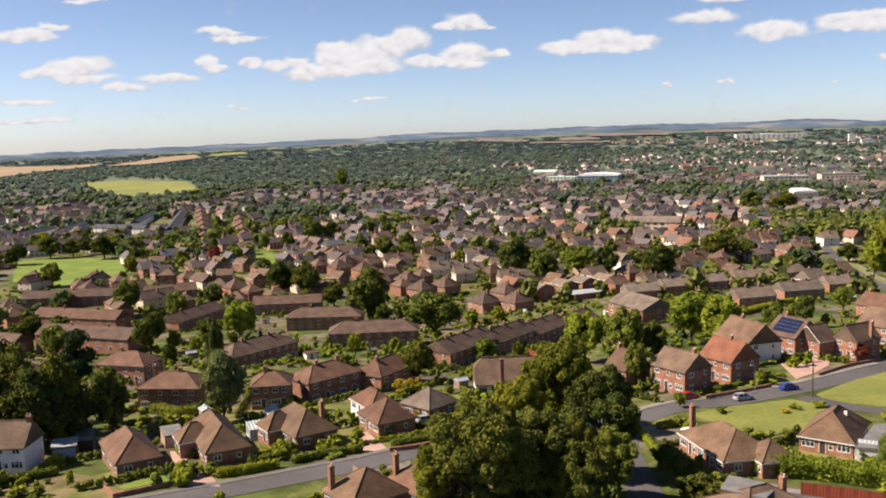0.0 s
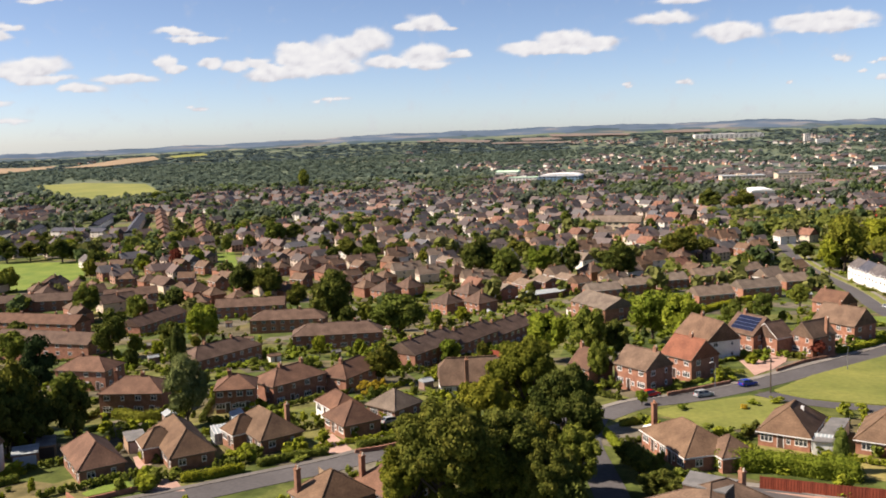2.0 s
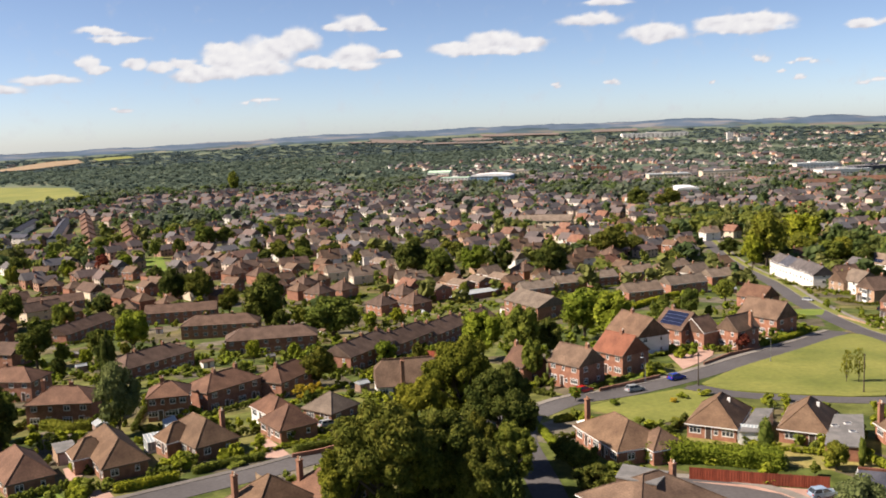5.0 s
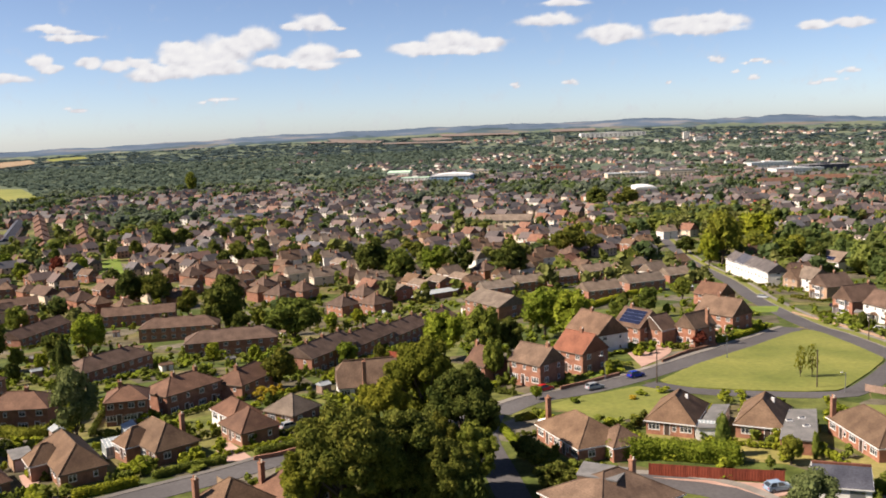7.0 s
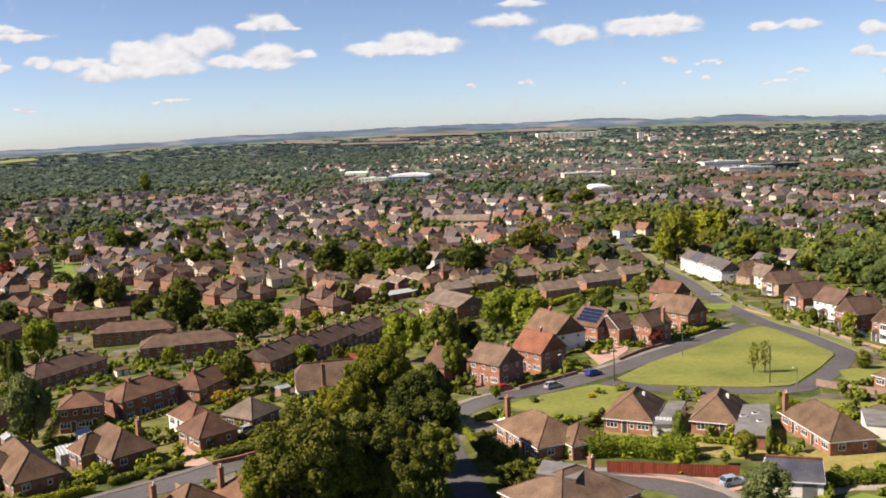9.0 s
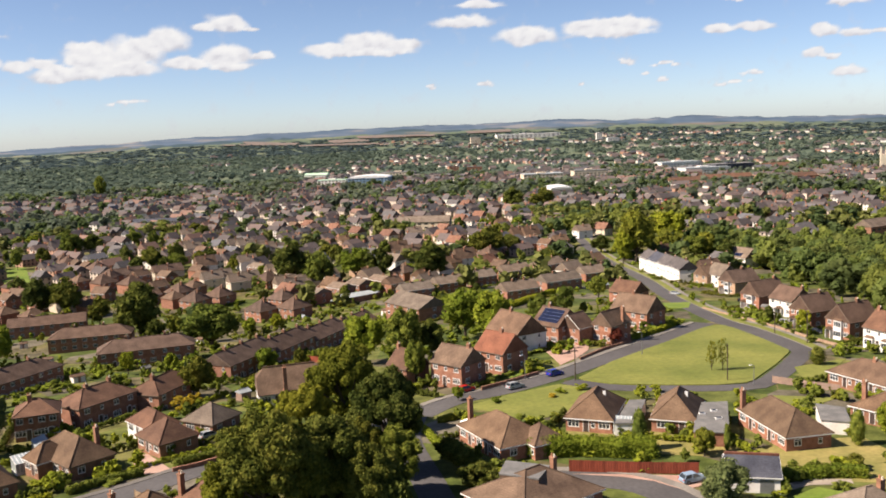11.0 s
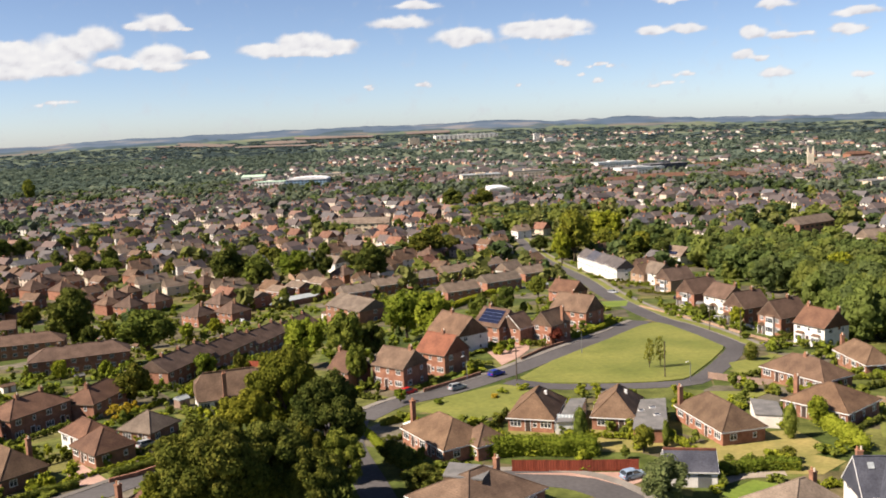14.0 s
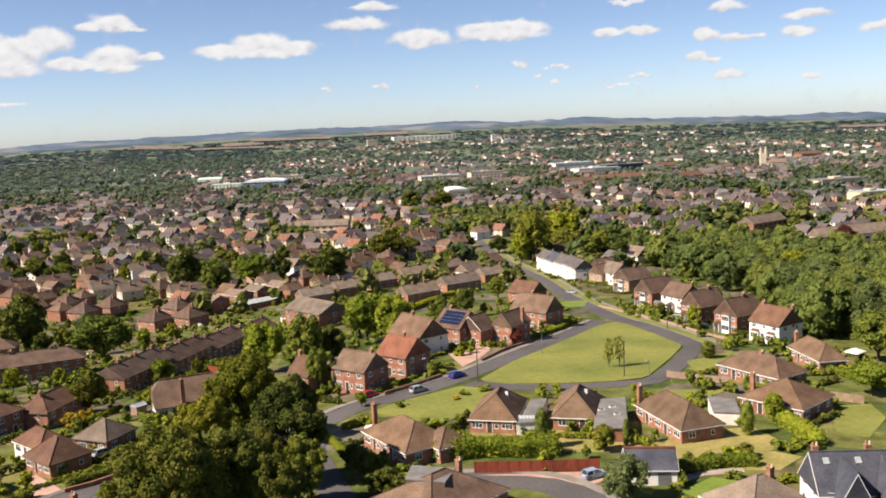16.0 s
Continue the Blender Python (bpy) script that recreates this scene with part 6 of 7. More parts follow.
# ---- street furniture and cars ----
def street_lamp(x, y, h):
    ob = thing("street_lamp", pose(x, y, land(x, y), 0, 0, 200), "grey steel street lamp beside the road", "street lamp", "street lamps")
    bm = bmesh.new()
    tube(bm, (0, 0, -0.2), (0, 0, h), 0.09, 0.055, 8)
    tube(bm, (0, 0, -0.2), (0, 0, 1.1), 0.13, 0.12, 8)
    part("post", bm, GREY_METAL, ob)
    bm = bmesh.new()
    tube(bm, (0, 0, h), (0.7, 0, h + 0.2), 0.05, 0.045, 7)
    part("arm", bm, GREY_METAL, ob)
    bm = boxes((0.55, 1.25, -0.14, 0.14, h + 0.13, h + 0.29))
    bmesh.ops.bevel(bm, geom=bm.edges[:], offset=0.05, segments=2, affect="EDGES")
    part("lantern", bm, WHITE, ob)


def pole(x, y, h):
    ob = thing("utility_pole", pose(x, y, land(x, y), 0, 0, 30), "tall brown timber utility pole", "pole", "utility poles")
    bm = bmesh.new()
    tube(bm, (0, 0, -0.3), (0, 0, h), 0.14, 0.1, 8)
    part("shaft", bm, BARK, ob)
    part("cap", boxes((-0.3, 0.3, -0.05, 0.05, h - 0.45, h - 0.33)), BARK, ob)


CAR_PAINT = {"red": (0.55, 0.02, 0.02), "silver": (0.42, 0.45, 0.48), "blue": (0.015, 0.045, 0.4), "pale_blue": (0.32, 0.42, 0.55), "white": (0.78, 0.78, 0.78), "dark": (0.02, 0.025, 0.04)}
CAR_PAINT = {k: plain("car_paint_" + k, c, 0.25, 0.15, 0.6) for k, c in CAR_PAINT.items()}
RUBBER = plain("tyre_rubber", (0.02, 0.02, 0.02), 0.9)
LAMP_GLASS = plain("lamp_glass", (0.7, 0.7, 0.68), 0.15)
LAMP_RED = plain("red_lamp_glass", (0.4, 0.02, 0.02), 0.2)


def car(x, y, turn, colour, label):
    up = Vector((land(x - 1, y) - land(x + 1, y), land(x, y - 1) - land(x, y + 1), 2)).normalized()
    ob = thing("car", Matrix.Translation((x, y, land(x, y) + 0.07)) @ up.to_track_quat("Z", "Y").to_matrix().to_4x4() @ pose(0, 0, 0, 0, 0, turn - math.degrees(up.to_track_quat("Z", "Y").to_euler().z)), label, "car", "parked cars")
    prof = [(-2.0, 0.25), (-2.05, 0.6), (-1.95, 0.9), (1.0, 0.92), (1.75, 0.78), (2.02, 0.6), (2.0, 0.25)]
    bm = bmesh.new()
    solid(bm, [[(px, s * (0.86 - (0.06 if pz > 0.8 else 0)), pz) for px, pz in prof] for s in (-1, 1)])
    bmesh.ops.recalc_face_normals(bm, faces=bm.faces)
    bmesh.ops.bevel(bm, geom=bm.edges[:], offset=0.07, segments=2, affect="EDGES")
    part("body", bm, CAR_PAINT[colour], ob)
    bm = bmesh.new()
    solid(bm, [[(-1.9, -0.78, 0.9), (0.98, -0.78, 0.9), (0.98, 0.78, 0.9), (-1.9, 0.78, 0.9)], [(-1.5, -0.62, 1.4), (0.2, -0.62, 1.4), (0.2, 0.62, 1.4), (-1.5, 0.62, 1.4)]])
    part("glazing", bm, GLASS, ob)
    bm = boxes((-1.55, 0.24, -0.64, 0.64, 1.4, 1.46))
    for s in (-1, 1):
        for (xa, xb) in ((-1.92, -1.52), (1.0, 0.22), (-0.5, -0.5)):
            post = bmesh.new()
            tube(post, (xa, s * 0.785, 0.9), (xb, s * 0.63, 1.42), 0.045, 0.045, 5)
            part("pillar", post, CAR_PAINT[colour], ob)
    part("roof", bm, CAR_PAINT[colour], ob)
    for px in (-1.25, 1.3):
        for s in (-1, 1):
            bm = bmesh.new()
            tube(bm, (px, s * 0.7, 0.31), (px, s * 0.88, 0.31), 0.31, 0.31, 16)
            w = part("wheel", bm, RUBBER, ob)
            bm = bmesh.new()
            tube(bm, (px, s * 0.88, 0.31), (px, s * 0.895, 0.31), 0.19, 0.17, 12)
            part("rim", bm, GREY_METAL, w)
    for s in (-1, 1):
        part("headlight", boxes((1.9, 2.03, s * 0.62 - 0.16, s * 0.62 + 0.16, 0.58, 0.7)), LAMP_GLASS, ob)
        part("tail_light", boxes((-2.06, -1.96, s * 0.66 - 0.12, s * 0.66 + 0.12, 0.62, 0.82)), LAMP_RED, ob)


hedge("hedge", [(22.4, 141.7), (31.0, 141.4), (36.3, 139.6), (42.2, 138.0)], 3.2, 3.2, LEAF_HEDGE, "tall bushy green boundary hedge")
hedge("hedge", [(67.7, 235.5), (77.3, 245.2), (85.7, 257.4)], 1.6, 1.4, LEAF_HEDGE, "clipped yellow-green front hedge")
hedge("hedge", [(-51.9, 141.4), (-47.2, 145.5), (-42.1, 148.4)], 1.3, 1.4, LEAF_MID, "clipped hedge along the pavement")
hedge("hedge", [(-37.2, 151.5), (-33.2, 154.2), (-28.9, 158.2)], 1.4, 1.6, LEAF_MID, "dark green hedge along the road")
hedge("hedge", [(-62.0, 133.6), (-57.6, 135.8), (-53.9, 138.9)], 1.5, 1.6, LEAF_LIGHT, "mixed front garden hedge")
hedge("hedge", [(-98.0, 127.6), (-94.2, 131.0), (-91.0, 133.9)], 1.4, 1.5, LEAF_MID, "front garden hedge beside a garden")
hedge("hedge", [(58.1, 125.2), (65.3, 125.5), (70.2, 124.0)], 1.8, 2.0, LEAF_LIGHT, "boundary hedge behind a garage")
hedge("hedge", [(85.9, 146.5), (84.7, 136.5), (84.2, 129.1)], 2.2, 3.0, LEAF_HEDGE, "broad bright green hedge")
hedge("hedge", [(113.4, 213.8), (118.7, 217.5), (124.9, 221.3)], 1.2, 1.2, LEAF_DARK, "dark green clipped front hedge")
hedge("hedge", [(114.1, 174.9), (115.6, 167.1), (115.5, 156.1)], 1.6, 1.8, LEAF_LIGHT, "garden hedge along a path")
hedge("hedge", [(45.9, 324.8), (54.5, 340.1), (70.4, 366.0)], 2.0, 2.4, LEAF_HEDGE, "bright yellow-green hedge beside a garden")
hedge("hedge", [(6.0, 159.8), (7.2, 152.8), (8.4, 148.0)], 1.2, 1.4, LEAF_HEDGE, "sunlit hedge at the lane corner")
hedge("hedge", [(14.5, 167.4), (11.1, 165.4), (8.9, 164.7)], 1.2, 1.4, LEAF_MID, "low hedge by the street")
hedge("hedge", [(-97.5, 178.5), (-89.7, 173.6), (-85.3, 174.9)], 2.0, 2.5, LEAF_MID, "rounded boundary hedge beside a garden")
hedge("hedge", [(-74.0, 195.1), (-64.5, 191.4), (-56.8, 201.3)], 1.6, 1.6, LEAF_DARK, "dark boundary hedge beside a garden")
hedge("hedge", [(155.2, 466.9), (153.1, 442.5)], 1.2, 1.2, LEAF_MID, "small clipped green front hedge")
hedge("hedge", [(-33.4, 240.0), (-27.1, 244.7), (-22.7, 251.8)], 1.6, 1.4, LEAF_HEDGE, "clipped bright hedge beside a garden")
fence([(27.4, 134.1), (37.7, 131.3), (46.6, 129.5)], 1.9, FENCE_RED, "red-stained timber panel fence")
fence([(80.1, 178.7), (85.2, 173.1), (89.8, 169.0)], 1.5, FENCE_PINK, "pinkish timber fence curving round a lawn")
fence([(-40.0, 136.0), (-35.9, 131.2), (-31.9, 127.3)], 1.8, FENCE_WOOD, "pale timber panel fence beside the road")
fence([(101.7, 152.3), (105.7, 147.7)], 1.7, FENCE_WOOD, "pale weathered timber fence")
fence([(-24.2, 255.2), (-16.8, 245.8)], 1.8, FENCE_RED, "orange timber fence behind the terrace")
low_wall([(-77.8, 126.6), (-74.4, 123.4), (-66.4, 130.6)], 0.7, BRICK_RED, "low red brick garden wall")
low_wall([(19.6, 186.4), (25.3, 190.2), (33.8, 197.0)], 0.8, BRICK_BROWN, "low brick front wall")
low_wall([(46.1, 209.3), (55.0, 220.8), (64.4, 229.2)], 0.7, BRICK_BROWN, "low brick wall along the street")
low_wall([(-37.1, 148.8), (-33.5, 150.7), (-27.9, 155.7)], 0.7, BRICK_RED, "brick garden wall beside a garden")
low_wall([(106.9, 292.7), (108.7, 266.8), (111.0, 246.6), (111.5, 226.0), (113.5, 211.0)], 0.6, BRICK_PALE, "low pale front wall of the houses")
street_lamp(30.1, 193.3, 5.4)
street_lamp(62.2, 212.4, 5.6)
street_lamp(75.7, 177.8, 4.1)
pole(71.7, 182.0, 8.1)
pole(40.4, 188.8, 7.2)
pole(106.1, 235.5, 7.0)
pole(107.5, 219.5, 8.1)
car(16.2, 186.4, 35, "red", "small red hatchback parked in a drive")
car(26.7, 185.6, 28, "silver", "silver-grey hatchback parked at the kerb")
car(37.1, 195.0, 32, "blue", "bright blue hatchback parked at the kerb")
car(44.6, 126.8, 15, "pale_blue", "pale blue car parked by the fence")
car(113.0, 339.8, -50, "silver", "silver car driving side of the street, parked")
car(117.1, 252.0, -20, "white", "white car on a drive")
car(117.3, 234.7, -30, "dark", "dark car on a drive")
car(127.5, 308.8, -20, "dark", "dark car in front of a house")
car(-34.7, 168.9, 40, "silver", "grey car in a drive")


def canopy(x, y, w, h):
    """A white garden canopy on four posts, with a low pyramid top."""
    ob = thing("garden_canopy", pose(x, y, land(x, y), 0, 0, 25), "white fabric garden canopy on four posts", "canopy", "garden canopies")
    bm = bmesh.new()
    a = w / 2
    solid(bm, [[(-a, -a, h - 0.25), (a, -a, h - 0.25), (a, a, h - 0.25), (-a, a, h - 0.25)], [(-a, -a, h), (a, -a, h), (a, a, h), (-a, a, h)], [(-0.06, -0.06, h + 0.75), (0.06, -0.06, h + 0.75), (0.06, 0.06, h + 0.75), (-0.06, 0.06, h + 0.75)]])
    part("top", bm, WHITE, ob)
    for sx in (-1, 1):
        for sy in (-1, 1):
            bm = bmesh.new()
            tube(bm, (sx * (a - 0.08), sy * (a - 0.08), -0.1), (sx * (a - 0.08), sy * (a - 0.08), h - 0.2), 0.04, 0.04, 6)
            part("leg", bm, GREY_METAL, ob)


canopy(14.3, 156.4, 3.0, 2.2)
canopy(126.7, 180.4, 3.4, 2.4)

# ---- sheds, and the many shrubs of the gardens ----
rng = np.random.default_rng(11)
LINES = [[Vector(p) for p in line] for line in (ROAD_A, ROAD_B, ROAD_C, ROAD_LOOP, ROAD_LANE, ROAD_CLOSE)]


def near_road(x, y, gap):
    if x * x + y * y > 640 ** 2:
        return False
    p = Vector((x, y))
    for line in LINES:
        for a, b in zip(line, line[1:]):
            e = b - a
            k = max(0.0, min(1.0, (p - a).dot(e) / e.length_squared))
            if (a + e * k - p).length < gap:
                return True
    return False


FEET_XY = np.array(FEET)
CLEAR = [(20, 88, 10)]
OPEN = [[(-336.0, 460.0), (-417.0, 578.0), (-335.0, 585.0), (-291.0, 508.0), (-271.0, 461.0)],
        [(-219.0, 523.0), (-252.0, 615.0), (-238.0, 618.0), (-196.0, 516.0)],
        [(-1042.0, 1656.0), (-1020.0, 1791.0), (-826.0, 1685.0), (-624.0, 1334.0), (-551.0, 1155.0), (-679.0, 1160.0), (-811.0, 1326.0)],
        [(-2023.0, 2512.0), (-1972.0, 2686.0), (-1694.0, 2635.0), (-1650.0, 2753.0), (-1487.0, 2456.0), (-1475.0, 2141.0), (-1399.0, 1903.0), (-1529.0, 1897.0)],
        [(40.0, 191.0), (52.0, 203.0), (73.0, 225.0), (95.0, 253.0), (101.0, 255.0), (99.0, 222.0), (96.0, 206.0), (81.0, 186.0), (70.0, 178.0), (42.0, 182.0)],
        [(-1487.0, 2487.0), (-1636.0, 3164.0), (-1588.0, 3350.0), (-1388.0, 2961.0), (-1366.0, 2533.0)],
        [(107.0, 220.0), (113.0, 217.0), (98.0, 188.0), (93.0, 190.0)],
        [(24.0, 134.0), (42.0, 132.0), (48.0, 128.0), (46.0, 118.0), (39.0, 106.0), (16.0, 112.0), (19.0, 127.0)],
        [(56.0, 136.0), (65.0, 141.0), (79.0, 141.0), (79.0, 131.0), (69.0, 129.0), (61.0, 132.0)],
        [(100.0, 147.0), (106.0, 147.0), (103.0, 139.0), (95.0, 132.0), (92.0, 136.0)],
        [(76.0, 167.0), (86.0, 164.0), (80.0, 161.0), (76.0, 163.0)],
        [(12.0, 176.0), (24.0, 182.5), (38.0, 188.0), (46.0, 182.0), (45.0, 170.0), (33.0, 164.0), (24.0, 158.0), (15.0, 164.0)],
        [(-1994.0, 2501.0), (-1937.0, 2637.0), (-1665.0, 2590.0), (-1630.0, 2709.0), (-1512.0, 2496.0), (-1498.0, 2175.0), (-1442.0, 1960.0), (-1576.0, 1955.0)],
        [(-1500.0, 2523.0), (-1608.0, 3109.0), (-1576.0, 3300.0), (-1396.0, 2965.0), (-1388.0, 2574.0)],
        [(-1499.0, 3258.0), (-1437.0, 3440.0), (-1337.0, 3253.0), (-1396.0, 3081.0)],
        [(-589.0, 4054.0), (-308.0, 3727.0), (-314.0, 3532.0), (-517.0, 3719.0)],
        [(-649.0, 3859.0), (-382.0, 3706.0), (-344.0, 3547.0), (-618.0, 3741.0)],
        [(-296.0, 3496.0), (8.0, 3380.0), (7.0, 3268.0), (-286.0, 3374.0)],
        [(-89.0, 4049.0), (254.0, 3931.0), (240.0, 3717.0), (-73.0, 3813.0)],
        [(-200.0, 3755.0), (-37.0, 3740.0), (-24.0, 3524.0), (-178.0, 3534.0)],
        [(1892.0, 2803.0), (2029.0, 2733.0), (1897.0, 2555.0), (1800.0, 2638.0)],
        [(396.0, 4031.0), (591.0, 3980.0), (562.0, 3759.0), (385.0, 3802.0)]]


def free(x, y, extra=0.0, gap=6.0, kerb=5.5):
    if ((FEET_XY[:, 0] - x) ** 2 + (FEET_XY[:, 1] - y) ** 2 < (FEET_XY[:, 2] + extra) ** 2).any() or near_road(x, y, kerb):
        return False
    if any((x - a) ** 2 + (y - b) ** 2 < r * r for a, b, r in CLEAR):
        return False
    for ring in OPEN:
        inside = False
        for (xa, ya), (xb, yb) in zip(ring, ring[1:] + ring[:1]):
            if (ya > y) != (yb > y) and x < (xb - xa) * (y - ya) / (yb - ya) + xa:
                inside = not inside
        if inside:
            return False
    return True


def polar(r0, r1, a0, a1):
    r = math.sqrt(rng.uniform(r0 * r0, r1 * r1))
    a = radians(rng.uniform(a0, a1))
    return r * math.sin(a), r * math.cos(a)


def shed(x, y, turn, w, d, h, wall, roof, label):
    ob = thing("garden_shed", pose(x, y, land(x, y), 0, 0, turn), label, "shed", "garden sheds")
    walls_on(ob, w, d, h, 0.5, "gable", "x", wall)
    roof_on(ob, w, d, h, 0.5, "gable", "x", roof, 0.15, 0, 0, False)
    part("door", boxes((-0.4, 0.4, -d / 2 - 0.04, -d / 2 + 0.02, 0.05, 1.85)), FENCE_PINK, ob)


made = 0
while made < 24:
    x, y = polar(185, 400, -36, 30)
    if free(x, y, 1.0):
        shed(x, y, rng.choice([-50, 40, 10, -20]), rng.uniform(2.2, 3.4), rng.uniform(1.8, 2.6), 1.9, (FENCE_WOOD, FENCE_PINK, RENDER)[made % 3], (FELT, FELT_LIGHT, TILE_BROWN)[made % 3],
             ("small weathered timber garden shed", "small brown timber garden shed", "small white garden outbuilding")[made % 3])
        FEET_XY = np.vstack([FEET_XY, (x, y, 1.5)])
        made += 1
made = 0
while made < 120:
    x, y = polar(92, 260, -37, 37)
    if noise.noise((x * 0.1, y * 0.1, 2.0)) > -0.05 and free(x, y, -1.0, kerb=5.8):
        k = rng.uniform()
        kind = "shrub" if k < 0.42 else "shrub2" if k < 0.7 else "shrub3" if k < 0.95 else "shrub4"
        h = rng.uniform(0.9, 2.6)
        plant(kind, x, y, h, h * rng.uniform(0.5, 0.85))
        made += 1
made = 0
while made < 100:
    x, y = polar(110, 480, -37, -9) if made < 52 else polar(110, 340, -9, 36) if made < 84 else polar(300, 440, -12, 8)
    if free(x, y, 0.5):
        h = rng.uniform(3.5, 8.5) if x * x + y * y > 240 ** 2 else rng.uniform(2.2, 4.2)
        plant(("low", "low2", "low3", "low", "low4", "low3", "low2")[made % 7], x, y, h, h * rng.uniform(0.28, 0.42))
        made += 1


made = 0
while made < 80:
    x, y = polar(320, 800, -36, -11) if made < 56 else polar(480, 800, -11, 17)
    if noise.noise((x * 0.012, y * 0.012, 6.0)) > -0.02 and free(x, y, 0.5):
        h = rng.uniform(8, 15)
        plant(("low2", "low", "low2", "low3", "low")[made % 5], x, y, h, h * rng.uniform(0.38, 0.52))
        FEET_XY = np.vstack([FEET_XY, (x, y, 2.0)])
        made += 1


# ---- the wood beside the houses, and all the trees, shrubs and roofs of the wider town: uncountable ----
def templates(n, quads, size, lumps=9):
    out = []
    for i in range(n):
        g = np.random.default_rng(40 + i)
        cs, rs = [], []
        for _ in range(lumps):
            v = g.normal(size=3)
            v *= g.uniform(0.3, 1.0) ** 0.5 / np.linalg.norm(v)
            cs.append((v[0] * 0.3, v[1] * 0.3, 0.5 + v[2] * 0.36))
            rs.append(g.uniform(0.14, 0.24) if lumps < 12 else g.uniform(0.08, 0.17))
        out.append(leaf_cloud(g, cs, rs, quads, size, 0.9, 0.8, True, 0.32, 0.85))
    return out


GRAND, BROAD, MEDIUM = templates(8, 2100, 0.026, 34), templates(6, 700, 0.045, 26), templates(6, 60, 0.15)
FINE = templates(8, 95, 0.115, 7)
SMALL, COARSE = templates(8, 30, 0.2, 4), templates(8, 6, 0.3, 3)


def growth(name, spots, pool, mat, label, category):
    """One mesh of many trees or shrubs at (x, y, height, radius)."""
    pts = []
    for i, (x, y, h, r) in enumerate(spots):
        a = rng.uniform(0, 6.28)
        c, s = math.cos(a), math.sin(a)
        t = pool[i % len(pool)] * (2 * r, 2 * r, h)
        z = land(x, y) - 0.06 * h
        pts.append(np.stack([t[:, 0] * c - t[:, 1] * s + x, t[:, 0] * s + t[:, 1] * c + y, t[:, 2] + z], 1))
    return tagged(new(name, quads_mesh(name, np.concatenate(pts), mat)), label, category, kind="stuff")


def wooded(x, y):
    """0 to 1: how wooded the country is there."""
    az, r = math.degrees(math.atan2(x, y)), math.hypot(x, y)
    n_ = noise.noise((x * 0.004, y * 0.004, 3.0))
    if az < -9 and r > 1190 + 10 * (az + 36):
        return 0.74 + 0.5 * n_ + 0.3 * noise.noise((x * 0.011, y * 0.011, 1.0))
    if r > 2200:
        return 0.55 + 0.5 * n_ + (0.4 if az < 0 else 0)
    if r < 650:
        return 0.3 + 0.55 * n_
    bias = 0.24 if az < -4 and r < 1400 else 0.36 if r < 1000 else 0.46
    return min(1.0, max(0.0, bias + 1.25 * noise.noise((x * 0.0085, y * 0.0042, 3.0)) + 0.3 * noise.noise((x * 0.02, y * 0.012, 5.0))))


spots = []
while len(spots) < 370:
    x, y = polar(225, 600, 19, 39)
    az, r = math.degrees(math.atan2(x, y)), math.hypot(x, y)
    if r > 235 + max(0, 33 - az) * 24 and free(x, y, 4.5, kerb=17) and r < 560 + 40 * noise.noise((az, 0, 0)):
        h = rng.uniform(12, 20)
        spots.append((x, y, h, h * rng.uniform(0.36, 0.6)))
for mat, words, k in ((WOODLAND, "dense green deciduous wood behind the houses", 0), (WOOD_PALE, "lighter green trees of the wood", 1), (WOOD_DEEP, "darker green trees of the wood", 2)):
    growth("woodland", [q for q in spots[k::3] if math.hypot(q[0], q[1]) < 400], GRAND, mat, words, "wood")
    growth("woodland", [q for q in spots[k::3] if math.hypot(q[0], q[1]) >= 400], BROAD, mat, words + ", further back", "wood")
spots = [[], [], []]
for i in range(7000):
    x, y = polar(95, 560 if i < 4200 else 300, -40, 36)
    if noise.noise((x * 0.1, y * 0.1, 2.0)) > 0.02 and free(x, y, -0.5):
        spots[i % 2].append((x, y, rng.uniform(1.3, 3.6), rng.uniform(0.9, 2.2)))
for i in range(260):
    x, y = polar(285, 440, -16, 6)
    if free(x, y, -0.5):
        spots[i % 3].append((x, y, rng.uniform(1.6, 4.2), rng.uniform(1.4, 2.8)))
for x, y, turn, w, d in PLOTS:
    if math.hypot(x, y) > 620:
        continue
    c, s = math.cos(radians(turn)), math.sin(radians(turn))
    a, b = w / 2 + rng.uniform(1.5, 3.0), d / 2 + rng.uniform(4, 8)
    for (xa, ya), (xb, yb) in (((-a, -b), (a, -b)), ((a, -b), (a, b)), ((a, b), (-a, b)), ((-a, b), (-a, -b))):
        if rng.uniform() < 0.4:
            continue
        n, hh, pick = int(math.hypot(xb - xa, yb - ya) / 0.9), rng.uniform(1.0, 1.9), int(rng.integers(0, 3))
        for i in range(n):
            u, v = xa + (xb - xa) * i / n, ya + (yb - ya) * i / n
            px, py = x + u * c - v * s, y + u * s + v * c
            if free(px, py, -0.5, kerb=4.6):
                spots[pick].append((px, py, hh * rng.uniform(0.85, 1.2), rng.uniform(0.7, 1.0)))
for mat, k, name, words, kind in ((LEAF_DARK, 2, "garden_hedges", "dark green hedges and bushes between the gardens", "hedges"), (LEAF_MID, 0, "garden_shrubs", "many green garden shrubs between houses", "shrubs"),
                                  (LEAF_LIGHT, 1, "garden_shrubs", "many yellow-green garden shrubs between houses", "shrubs")):
    growth(name, [q for q in spots[k] if math.hypot(q[0], q[1]) < 225], FINE, mat, words + ", close by", kind)
    growth(name, [q for q in spots[k] if math.hypot(q[0], q[1]) >= 225], SMALL, mat, words, kind)

# rows of houses along streets whose direction drifts across the town
roofs, walls_, panes_, stacks_ = [], [], [], []


